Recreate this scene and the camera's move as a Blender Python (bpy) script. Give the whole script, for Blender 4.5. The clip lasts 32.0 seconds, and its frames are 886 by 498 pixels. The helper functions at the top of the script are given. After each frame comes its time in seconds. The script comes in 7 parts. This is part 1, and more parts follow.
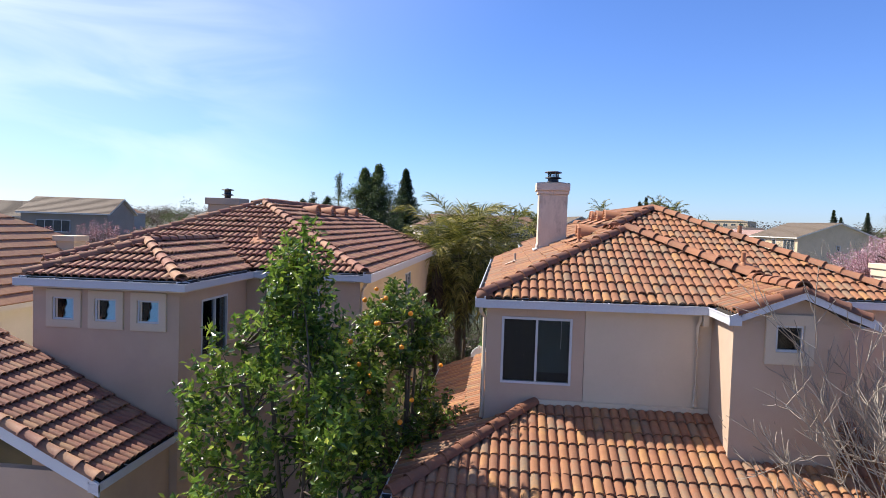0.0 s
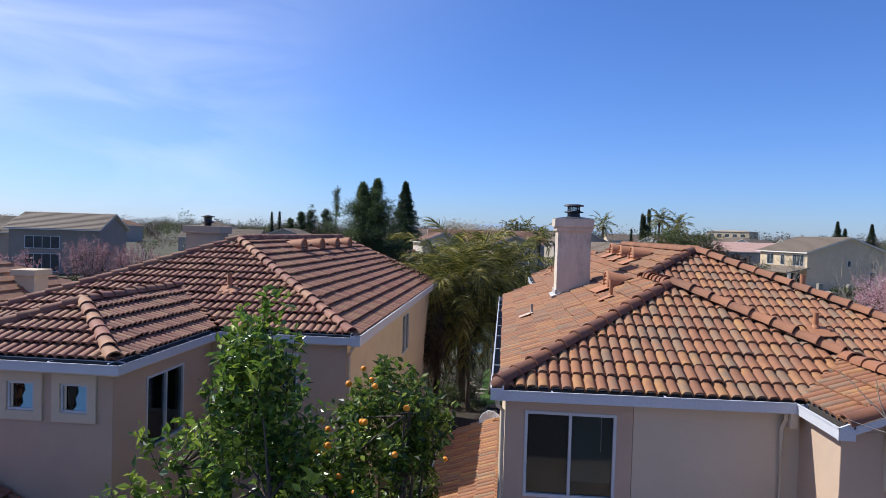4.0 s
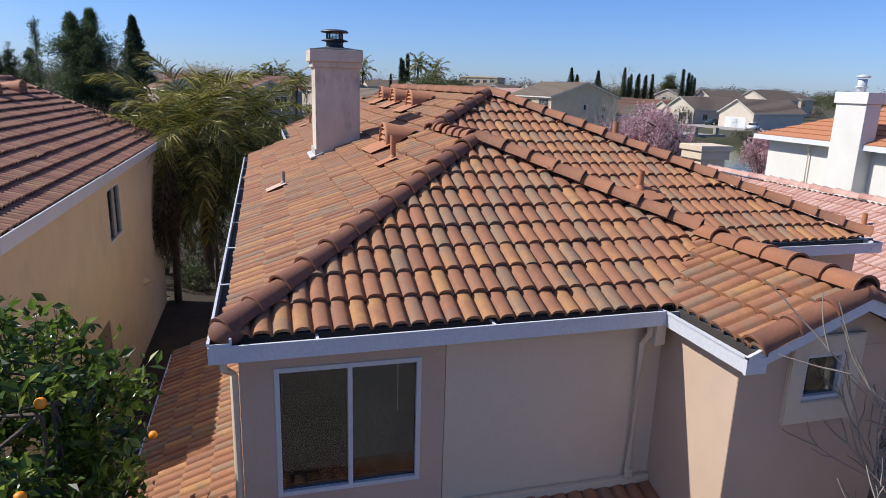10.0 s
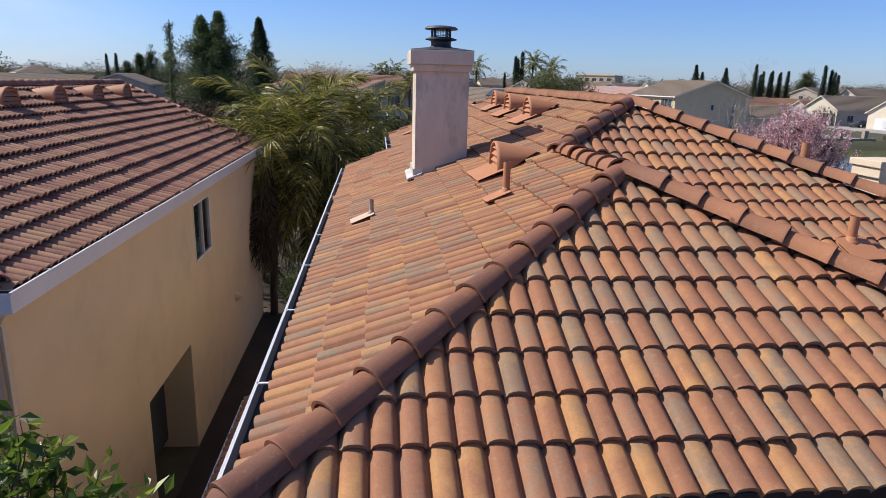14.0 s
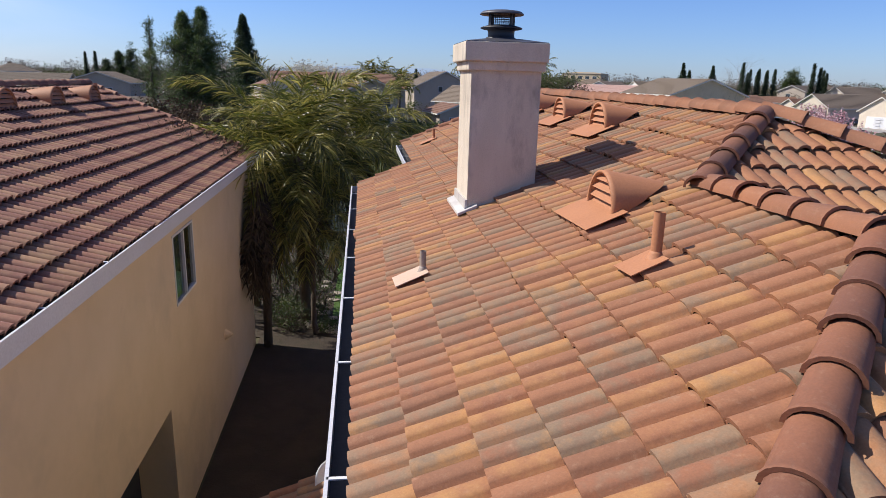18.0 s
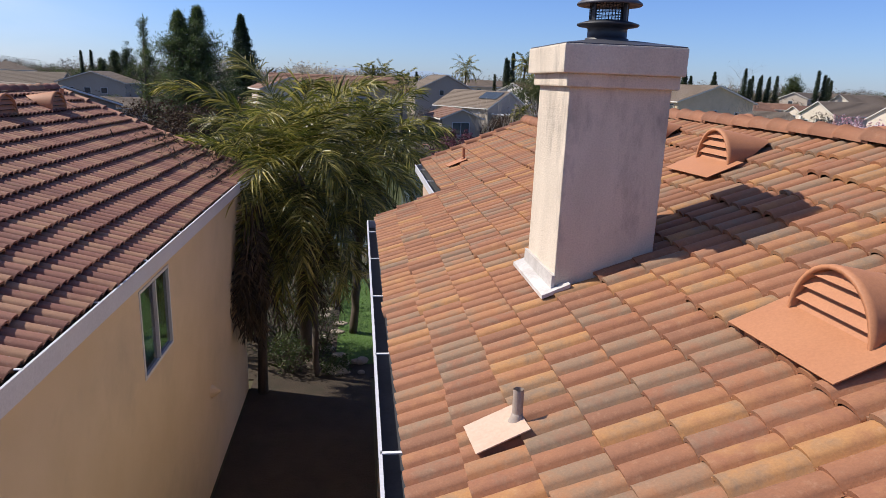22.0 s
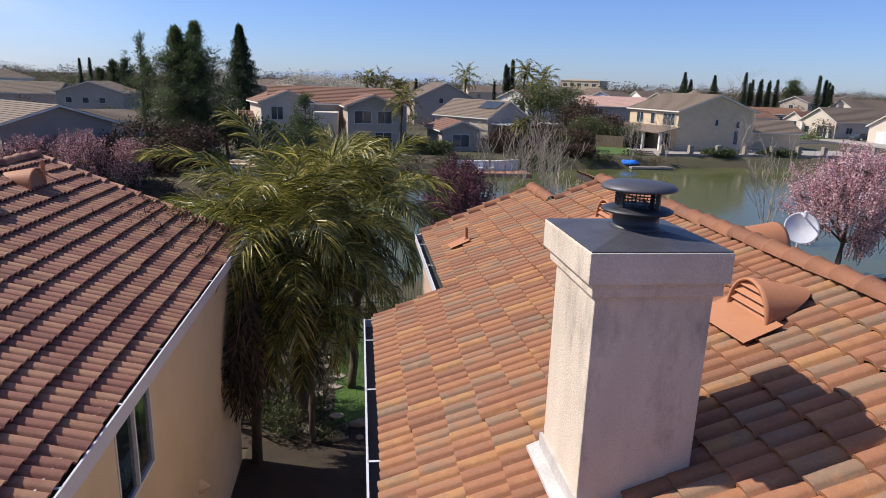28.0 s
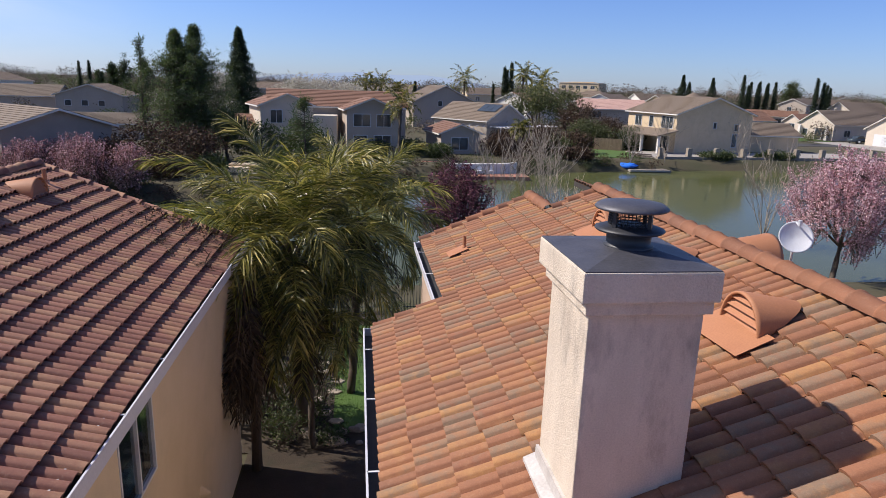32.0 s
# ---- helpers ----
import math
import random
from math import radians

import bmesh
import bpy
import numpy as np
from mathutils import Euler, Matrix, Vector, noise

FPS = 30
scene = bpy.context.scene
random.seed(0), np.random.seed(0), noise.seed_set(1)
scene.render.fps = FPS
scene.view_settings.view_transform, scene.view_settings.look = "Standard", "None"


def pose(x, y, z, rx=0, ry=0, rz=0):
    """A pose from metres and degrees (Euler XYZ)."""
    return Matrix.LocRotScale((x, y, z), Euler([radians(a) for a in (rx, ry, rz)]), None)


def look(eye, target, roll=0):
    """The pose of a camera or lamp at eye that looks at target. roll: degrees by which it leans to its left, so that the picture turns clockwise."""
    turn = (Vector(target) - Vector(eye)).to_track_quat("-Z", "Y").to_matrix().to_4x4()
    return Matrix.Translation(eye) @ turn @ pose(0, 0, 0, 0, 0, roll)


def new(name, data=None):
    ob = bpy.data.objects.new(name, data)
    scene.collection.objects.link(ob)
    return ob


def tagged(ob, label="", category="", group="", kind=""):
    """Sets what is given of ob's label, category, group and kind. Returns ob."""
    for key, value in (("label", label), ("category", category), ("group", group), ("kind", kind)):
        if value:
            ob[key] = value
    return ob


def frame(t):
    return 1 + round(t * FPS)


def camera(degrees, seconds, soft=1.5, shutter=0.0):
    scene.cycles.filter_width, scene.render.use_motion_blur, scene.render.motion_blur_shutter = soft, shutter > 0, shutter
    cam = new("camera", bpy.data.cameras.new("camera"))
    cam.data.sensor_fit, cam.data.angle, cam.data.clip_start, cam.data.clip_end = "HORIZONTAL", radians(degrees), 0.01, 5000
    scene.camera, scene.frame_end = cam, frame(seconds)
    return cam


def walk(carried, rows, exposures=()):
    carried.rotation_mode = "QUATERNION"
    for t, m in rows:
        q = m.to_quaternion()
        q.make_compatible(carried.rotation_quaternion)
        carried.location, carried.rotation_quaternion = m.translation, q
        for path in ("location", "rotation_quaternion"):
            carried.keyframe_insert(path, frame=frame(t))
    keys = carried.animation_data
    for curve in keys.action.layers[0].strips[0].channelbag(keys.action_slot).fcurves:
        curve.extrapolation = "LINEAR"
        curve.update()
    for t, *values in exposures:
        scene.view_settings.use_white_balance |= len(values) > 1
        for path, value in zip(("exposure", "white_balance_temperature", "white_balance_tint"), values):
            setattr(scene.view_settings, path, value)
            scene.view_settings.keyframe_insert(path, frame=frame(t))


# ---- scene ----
cam = camera(68.5, 32.0, 0.5)
PATH = [
    (0, (0.455, -1.147, 6.609), (0.268, 0.843, 6.526), 1.82),
    (0.5, (0.511, -1.218, 7.173), (0.316, 0.773, 7.130), 1.83),
    (1, (0.538, -1.276, 7.388), (0.344, 0.714, 7.350), 1.84),
    (1.5, (0.528, -1.085, 7.395), (0.335, 0.905, 7.364), 1.85),
    (2, (0.519, -0.763, 7.420), (0.325, 1.227, 7.386), 1.85),
    (2.5, (0.518, -0.264, 7.414), (0.322, 1.726, 7.380), 1.84),
    (4.5, (-0.009, 1.983, 7.341), (-0.187, 3.975, 7.285), 1.65),
    (5, (-0.095, 2.514, 7.302), (0.050, 4.508, 7.255), 1.58),
    (5.5, (-0.312, 2.745, 7.256), (0.161, 4.688, 7.218), 1.51),
    (6, (-0.434, 2.761, 7.252), (0.075, 4.695, 7.210), 1.45),
    (6.5, (-0.486, 2.953, 7.218), (0.031, 4.885, 7.181), 1.43),
    (7, (-0.435, 3.273, 7.252), (0.086, 5.203, 7.210), 1.45),
    (7.5, (-0.300, 3.664, 7.232), (0.224, 5.591, 7.127), 1.51),
    (8, (-0.122, 4.049, 7.267), (0.402, 5.949, 6.928), 1.60),
    (8.5, (0.050, 4.423, 7.258), (0.572, 6.293, 6.776), 1.66),
    (9, (0.194, 4.699, 7.266), (0.715, 6.568, 6.780), 1.69),
    (9.5, (0.323, 5.000, 7.238), (0.846, 6.868, 6.752), 1.70),
    (10, (0.444, 5.216, 7.231), (0.968, 7.083, 6.743), 1.69),
    (10.5, (0.577, 5.548, 7.214), (1.100, 7.416, 6.724), 1.68),
    (11, (0.749, 6.046, 7.220), (1.271, 7.914, 6.730), 1.69),
    (11.5, (0.884, 6.452, 7.232), (1.404, 8.320, 6.741), 1.70),
    (12, (0.942, 6.641, 7.266), (1.303, 8.544, 6.769), 1.71),
    (12.5, (0.957, 6.732, 7.281), (1.227, 8.649, 6.781), 1.71),
    (13, (0.929, 6.754, 7.288), (1.157, 8.677, 6.786), 1.68),
    (13.5, (0.875, 6.915, 7.313), (1.087, 8.839, 6.810), 1.63),
    (14, (0.812, 7.324, 7.354), (1.014, 9.250, 6.852), 1.56),
    (14.5, (0.744, 7.774, 7.382), (0.938, 9.700, 6.878), 1.48),
    (15, (0.655, 8.284, 7.400), (0.894, 10.205, 6.898), 1.41),
    (15.5, (0.538, 8.768, 7.420), (0.781, 10.687, 6.913), 1.36),
    (17.5, (0.267, 9.635, 7.350), (0.511, 11.554, 6.842), 1.44),
    (18, (0.195, 9.878, 7.376), (0.441, 11.797, 6.870), 1.53),
    (18.5, (0.125, 10.136, 7.415), (0.373, 12.056, 6.910), 1.62),
    (19, (0.044, 10.448, 7.414), (0.294, 12.367, 6.912), 1.71),
    (19.5, (0.016, 10.722, 7.430), (0.265, 12.641, 6.928), 1.79),
    (20, (0.014, 11.018, 7.436), (0.264, 12.938, 6.934), 1.87),
    (20.5, (0.015, 11.381, 7.445), (0.266, 13.300, 6.943), 1.94),
    (21, (0.016, 11.789, 7.449), (0.268, 13.709, 6.950), 2.01),
    (21.5, (-0.048, 12.157, 7.479), (0.206, 14.076, 6.978), 2.07),
    (22, (-0.129, 12.373, 7.477), (0.127, 14.293, 6.979), 2.13),
    (22.5, (-0.197, 12.482, 7.480), (0.058, 14.402, 6.981), 2.18),
    (23, (-0.216, 12.659, 7.478), (0.037, 14.579, 6.978), 2.20),
    (23.5, (-0.183, 13.018, 7.485), (0.072, 14.938, 6.987), 2.22),
    (24, (-0.143, 13.395, 7.474), (0.110, 15.315, 6.975), 2.22),
    (24.5, (-0.203, 13.605, 7.450), (0.050, 15.525, 6.949), 2.17),
    (26.5, (-0.343, 13.504, 7.445), (-0.084, 15.423, 6.946), 1.85),
    (27, (-0.252, 13.464, 7.483), (0.008, 15.383, 6.984), 1.85),
    (27.5, (-0.125, 13.431, 8.077), (0.134, 15.351, 7.581), 1.85),
    (28, (-0.071, 13.385, 8.713), (0.184, 15.306, 8.220), 1.85),
    (28.5, (-0.210, 13.314, 8.907), (0.045, 15.236, 8.415), 1.85),
    (29, (-0.392, 13.263, 8.970), (-0.135, 15.185, 8.480), 1.85),
    (29.5, (-0.553, 13.210, 8.978), (-0.296, 15.132, 8.490), 1.85),
    (30, (-0.544, 13.220, 8.970), (-0.288, 15.142, 8.482), 1.85),
    (30.5, (-0.480, 13.121, 9.007), (-0.221, 15.043, 8.517), 1.85),
    (31, (-0.367, 13.122, 8.967), (-0.109, 15.045, 8.481), 1.85),
    (31.5, (-0.217, 13.198, 8.890), (0.040, 15.121, 8.403), 1.85),
    (32, (-0.077, 13.304, 8.849), (0.181, 15.226, 8.362), 1.85),
]
walk(cam, [(t, look(eye, target, roll)) for t, eye, target, roll in PATH], exposures=[(0, 0.55, 6250, 10), (1.2, 0.4, 6100, 10), (2.5, 0.29, 5900, 10), (4.5, -0.04, 5700, 9), (5.6, -0.25, 5600, 9), (7.4, -0.25, 5600, 9), (8.2, -0.17, 5650, 9), (10.0, 0.0, 5850, 10), (12.0, 0.04, 6100, 10), (20.0, 0.06, 6180, 11.5), (26.0, 0.06, 6250, 13.0), (32.0, 0.03, 6250, 15)])

# ---- light ----
SUN_EL, SUN_AZ = 45.5, 287.0
world = bpy.data.worlds.new("sky")
scene.world = world
world.use_nodes = True
wn = world.node_tree.nodes
wl = world.node_tree.links
sky = wn.new("ShaderNodeTexSky")
sky.sky_type = "NISHITA"
sky.sun_disc = False
sky.sun_elevation = radians(SUN_EL)
sky.sun_rotation = radians(SUN_AZ)
sky.air_density, sky.dust_density, sky.ozone_density = 1.0, 0.25, 4.0
wn["Background"].inputs["Strength"].default_value = 0.093
tint = wn.new("ShaderNodeMix")
tint.data_type, tint.blend_type = "RGBA", "MULTIPLY"
tint.inputs[0].default_value = 1.0
tint.inputs[7].default_value = (0.80, 0.96, 1.40, 1)
wl.new(sky.outputs[0], tint.inputs[6])
# thin streaked cloud low in the west
where = wn.new("ShaderNodeTexCoord")
place = wn.new("ShaderNodeMapping")
place.inputs["Scale"].default_value = (2.2, 2.2, 7.5)
wl.new(where.outputs["Generated"], place.inputs[0])
wisps = wn.new("ShaderNodeTexNoise")
wisps.inputs["Scale"].default_value, wisps.inputs["Detail"].default_value, wisps.inputs["Distortion"].default_value = 1.3, 7, 0.7
wl.new(place.outputs[0], wisps.inputs["Vector"])
toward = wn.new("ShaderNodeVectorMath")
toward.operation = "DOT_PRODUCT"
toward.inputs[1].default_value = (-0.60, 0.77, 0.22)
wl.new(where.outputs["Generated"], toward.inputs[0])
span = wn.new("ShaderNodeMapRange")
span.interpolation_type = "SMOOTHSTEP"
span.inputs["From Min"].default_value, span.inputs["From Max"].default_value, span.inputs["To Max"].default_value = 0.91, 1.0, 1.0
wl.new(toward.outputs["Value"], span.inputs["Value"])
thin = wn.new("ShaderNodeMapRange")
thin.inputs["From Min"].default_value, thin.inputs["From Max"].default_value, thin.inputs["To Max"].default_value = 0.42, 0.78, 0.56
wl.new(wisps.outputs["Fac"], thin.inputs["Value"])
veil = wn.new("ShaderNodeMath")
veil.operation = "MULTIPLY"
wl.new(span.outputs[0], veil.inputs[0])
wl.new(thin.outputs[0], veil.inputs[1])
cloud = wn.new("ShaderNodeMix")
cloud.data_type = "RGBA"
cloud.inputs[7].default_value = (9.5, 9.9, 10.6, 1)
wl.new(veil.outputs[0], cloud.inputs[0])
# hazy glow round the sun, added to make the shade less blue
near_sun = wn.new("ShaderNodeVectorMath")
near_sun.operation = "DOT_PRODUCT"
near_sun.inputs[1].default_value = (math.sin(radians(SUN_AZ)) * math.cos(radians(SUN_EL)), math.cos(radians(SUN_AZ)) * math.cos(radians(SUN_EL)), math.sin(radians(SUN_EL)))
wl.new(where.outputs["Generated"], near_sun.inputs[0])
glow = wn.new("ShaderNodeMapRange")
glow.interpolation_type = "SMOOTHSTEP"
glow.inputs["From Min"].default_value, glow.inputs["From Max"].default_value, glow.inputs["To Max"].default_value = 0.35, 1.0, 0.42
wl.new(near_sun.outputs["Value"], glow.inputs["Value"])
haze = wn.new("ShaderNodeMix")
haze.data_type = "RGBA"
haze.inputs[7].default_value = (8.6, 8.2, 7.6, 1)
wl.new(glow.outputs[0], haze.inputs[0])
wl.new(tint.outputs[2], haze.inputs[6])
wl.new(haze.outputs[2], cloud.inputs[6])
wl.new(cloud.outputs[2], wn["Background"].inputs["Color"])
lamp = bpy.data.lights.new("sun", "SUN")
lamp.energy, lamp.angle, lamp.color = 5.9, radians(0.55), (1.0, 0.915, 0.785)
sun = new("sun", lamp)
sun.matrix_world = look((0, 0, 40), (math.sin(radians(SUN_AZ + 180)) * 40, math.cos(radians(SUN_AZ + 180)) * 40, 40 - 40 * math.tan(radians(SUN_EL))))


# ---- materials ----
def shader(name, rough=0.8, metal=0.0, spec=0.4):
    m = bpy.data.materials.new(name)
    m.use_nodes = True
    nt = m.node_tree
    b = nt.nodes["Principled BSDF"]
    b.inputs["Roughness"].default_value = rough
    b.inputs["Metallic"].default_value = metal
    b.inputs["Specular IOR Level"].default_value = spec
    return m, nt, b


def ramp(nt, fac, stops):
    r = nt.nodes.new("ShaderNodeValToRGB")
    e = r.color_ramp.elements
    while len(e) < len(stops):
        e.new(0.5)
    for k, (p, c) in enumerate(stops):
        e[k].position, e[k].color = p, (*c, 1)
    nt.links.new(fac, r.inputs[0])
    return r.outputs[0]


def noise_tex(nt, scale, detail=4, rough=0.6, coords=None, stretch=None):
    n = nt.nodes.new("ShaderNodeTexNoise")
    n.inputs["Scale"].default_value, n.inputs["Detail"].default_value, n.inputs["Roughness"].default_value = scale, detail, rough
    c = coords or nt.nodes.new("ShaderNodeNewGeometry").outputs["Position"]
    if stretch:
        mp = nt.nodes.new("ShaderNodeMapping")
        mp.inputs["Scale"].default_value = stretch
        nt.links.new(c, mp.inputs[0])
        c = mp.outputs[0]
    nt.links.new(c, n.inputs["Vector"])
    return n.outputs["Fac"]


def mix(nt, fac, a, b, mode="MIX"):
    n = nt.nodes.new("ShaderNodeMix")
    n.data_type, n.blend_type = "RGBA", mode
    for key, v in ((0, fac), (6, a), (7, b)):
        if isinstance(v, (int, float)):
            n.inputs[key].default_value = v
        elif isinstance(v, tuple):
            n.inputs[key].default_value = (*v, 1)
        else:
            nt.links.new(v, n.inputs[key])
    return n.outputs[2]


def math_node(nt, op, a, b=0.5):
    n = nt.nodes.new("ShaderNodeMath")
    n.operation = op
    for k, v in enumerate((a, b)):
        if isinstance(v, (int, float)):
            n.inputs[k].default_value = v
        else:
            nt.links.new(v, n.inputs[k])
    return n.outputs[0]


def bump(nt, bsdf, height, strength=0.3, dist=0.01):
    n = nt.nodes.new("ShaderNodeBump")
    n.inputs["Strength"].default_value, n.inputs["Distance"].default_value = strength, dist
    nt.links.new(height, n.inputs["Height"])
    nt.links.new(n.outputs[0], bsdf.inputs["Normal"])


def surface(name, a, b, scale=3.0, rough=0.8, fine=40.0, bump_by=0.2, depth=0.005, metal=0.0, spec=0.4, stretch=None, dirt=None, dirt_scale=0.7):
    """Two tones in broad and fine patches, an optional third tone as stains, and a fine relief."""
    m, nt, bs = shader(name, rough, metal, spec)
    broad = noise_tex(nt, scale, 5, 0.62, stretch=stretch)
    small = noise_tex(nt, fine, 3, 0.6)
    col = mix(nt, math_node(nt, "MULTIPLY_ADD", small, 0.35), a, b)
    col = ramp(nt, broad, ((0.32, a), (0.68, b)))
    col = mix(nt, 0.22, col, ramp(nt, small, ((0.3, tuple(v * 0.7 for v in a)), (0.7, tuple(min(1, v * 1.25) for v in b)))))
    if dirt:
        spot = ramp(nt, noise_tex(nt, dirt_scale, 6, 0.7, stretch=stretch), ((0.52, (0, 0, 0)), (0.72, (0.75, 0.75, 0.75))))
        col = mix(nt, spot, col, dirt)
    nt.links.new(col, bs.inputs["Base Color"])
    bump(nt, bs, small, bump_by, depth)
    return m


def tile_surface(name, tones, stain, amount, rough=0.78, spec=0.35):
    """Fired roof tile: each barrel takes its own tone, with blotches, dust and lichen."""
    m, nt, bs = shader(name, rough, 0, spec)
    geo = nt.nodes.new("ShaderNodeNewGeometry")
    info = nt.nodes.new("ShaderNodeObjectInfo")
    rnd = math_node(nt, "FRACT", math_node(nt, "ADD", geo.outputs["Random Per Island"], math_node(nt, "MULTIPLY", info.outputs["Random"], 7.31)), 0)
    blotch = noise_tex(nt, 5.0, 5, 0.65)
    k = math_node(nt, "ADD", rnd, math_node(nt, "MULTIPLY", math_node(nt, "SUBTRACT", blotch, 0.5), 0.42))
    n = len(tones)
    col = ramp(nt, k, tuple((0.04 + 0.92 * i / (n - 1), c) for i, c in enumerate(tones)))
    grain = noise_tex(nt, 90.0, 3, 0.7)
    col = mix(nt, 0.35, col, ramp(nt, grain, ((0.25, (0.35, 0.3, 0.27)), (0.75, (1.0, 0.95, 0.9)))), "MULTIPLY")
    spots = ramp(nt, noise_tex(nt, 1.3, 7, 0.72), ((0.5, (0, 0, 0)), (0.75, (amount, amount, amount))))
    col = mix(nt, spots, col, stain)
    dust = ramp(nt, noise_tex(nt, 22.0, 5, 0.75), ((0.55, (0, 0, 0)), (0.8, (0.45, 0.45, 0.45))))
    col = mix(nt, dust, col, tuple(0.5 * c + 0.5 * s for c, s in zip(tones[n // 2], (0.48, 0.37, 0.26))))
    nt.links.new(col, bs.inputs["Base Color"])
    bump(nt, bs, math_node(nt, "ADD", math_node(nt, "MULTIPLY", grain, 0.4), noise_tex(nt, 25.0, 4, 0.6)), 0.35, 0.006)
    return m


TILE = tile_surface("terracotta_tile", ((0.25, 0.117, 0.066), (0.305, 0.138, 0.073), (0.335, 0.153, 0.08), (0.26, 0.175, 0.112), (0.375, 0.178, 0.083), (0.29, 0.127, 0.07), (0.232, 0.163, 0.108), (0.425, 0.22, 0.088), (0.32, 0.145, 0.075)), (0.24, 0.12, 0.077), 0.3)
TILE_B = tile_surface("weathered_tile", ((0.19, 0.083, 0.06), (0.25, 0.11, 0.076), (0.292, 0.136, 0.092), (0.35, 0.195, 0.115), (0.225, 0.095, 0.067)), (0.345, 0.225, 0.105), 0.55, 0.74, 0.4)
TILE_F = tile_surface("pink_tile", ((0.48, 0.27, 0.22), (0.57, 0.34, 0.28), (0.63, 0.42, 0.35), (0.52, 0.3, 0.24)), (0.56, 0.41, 0.34), 0.3)
TILE_O = tile_surface("orange_tile", ((0.42, 0.16, 0.07), (0.5, 0.22, 0.1), (0.46, 0.2, 0.1)), (0.4, 0.22, 0.13), 0.3)
TILE_G = tile_surface("grey_brown_tile", ((0.165, 0.132, 0.098), (0.215, 0.17, 0.127), (0.19, 0.15, 0.112)), (0.15, 0.12, 0.092), 0.3)
TILE_R = tile_surface("red_brown_tile", ((0.19, 0.105, 0.072), (0.25, 0.14, 0.09), (0.22, 0.122, 0.085)), (0.22, 0.14, 0.1), 0.3)
CAP = tile_surface("hip_tile", ((0.16, 0.075, 0.052), (0.23, 0.1, 0.06), (0.29, 0.125, 0.07)), (0.11, 0.07, 0.055), 0.6)
CAP_MID = tile_surface("ridge_tile_brown", ((0.215, 0.1, 0.06), (0.28, 0.125, 0.068), (0.33, 0.145, 0.075)), (0.17, 0.095, 0.062), 0.5)
STUCCO = surface("pinkish_stucco", (0.47, 0.34, 0.245), (0.53, 0.39, 0.285), 1.2, 0.95, 120, 0.5, 0.004, dirt=(0.42, 0.315, 0.25), dirt_scale=0.5)
STUCCO_LIGHT = surface("cream_stucco", (0.57, 0.465, 0.335), (0.63, 0.515, 0.38), 1.5, 0.95, 120, 0.5, 0.004)
STUCCO_B = surface("tan_stucco", (0.56, 0.44, 0.28), (0.63, 0.5, 0.335), 1.1, 0.95, 110, 0.5, 0.004, dirt=(0.47, 0.38, 0.26), dirt_scale=0.6)
STUCCO_W = surface("white_stucco", (0.65, 0.62, 0.565), (0.73, 0.70, 0.64), 1.0, 0.95, 100, 0.4, 0.004)
STUCCO_G = surface("grey_stucco", (0.385, 0.325, 0.262), (0.435, 0.372, 0.305), 0.5, 0.95, 40, 0.3, 0.004)
STUCCO_C = surface("warm_white_stucco", (0.56, 0.485, 0.39), (0.63, 0.55, 0.45), 0.8, 0.95, 60, 0.3, 0.004)
STUCCO_T = surface("taupe_stucco", (0.27, 0.225, 0.185), (0.32, 0.27, 0.22), 0.5, 0.95, 40, 0.3, 0.004)
CHIMNEY = surface("chimney_stucco", (0.5, 0.425, 0.335), (0.66, 0.575, 0.465), 2.2, 0.95, 80, 0.7, 0.009, dirt=(0.27, 0.23, 0.19), dirt_scale=3.4, stretch=(1, 1, 0.35))
WHITE = surface("white_paint", (0.62, 0.62, 0.63), (0.7, 0.7, 0.71), 1.0, 0.5, 60, 0.1, 0.002)
GUTTER = surface("painted_gutter", (0.5, 0.5, 0.53), (0.58, 0.58, 0.61), 0.7, 0.45, 50, 0.1, 0.002)
DARK_LINING = surface("dark_lining", (0.03, 0.03, 0.035), (0.06, 0.06, 0.065), 2.0, 0.7, 40, 0.2, 0.003)
# near-black so that gaps between the tiles look shaded
DECK = surface("shade_dark_deck", (0.035, 0.03, 0.028), (0.06, 0.05, 0.045), 4.0, 0.95, 30, 0.2, 0.003)
FLASH = surface("white_flashing", (0.4, 0.37, 0.34), (0.6, 0.57, 0.54), 4.0, 0.5, 40, 0.4, 0.006, dirt=(0.35, 0.32, 0.3), dirt_scale=5.0)
FLASH_TAN = surface("tan_flashing", (0.5, 0.34, 0.24), (0.56, 0.4, 0.3), 3.0, 0.6, 40, 0.2, 0.003)
VENT = surface("terracotta_vent_paint", (0.36, 0.155, 0.075), (0.41, 0.185, 0.09), 2.0, 0.65, 60, 0.15, 0.002)
PIPE_GREY = surface("grey_pipe", (0.3, 0.24, 0.2), (0.36, 0.3, 0.25), 6.0, 0.6, 60, 0.2, 0.002)
BLACK = surface("black_metal", (0.018, 0.019, 0.023), (0.035, 0.036, 0.042), 6.0, 0.5, 60, 0.2, 0.003, spec=0.5)
LEAD = surface("dark_sheet_metal", (0.06, 0.06, 0.07), (0.1, 0.1, 0.115), 5.0, 0.5, 50, 0.3, 0.004, metal=0.3)
FRAME = surface("window_frame", (0.5, 0.5, 0.5), (0.57, 0.57, 0.57), 2.0, 0.4, 50, 0.05, 0.001)
# near-black: the rooms' lack of light is put into the colour
INSIDE = surface("unlit_room_dark", (0.028, 0.034, 0.042), (0.045, 0.052, 0.062), 1.0, 0.9, 10, 0.1, 0.002)
GLASS, _nt, _b = shader("window_glass", 0.03, 0.0, 0.6)
_b.inputs["Base Color"].default_value = (0.5, 0.57, 0.6, 1)
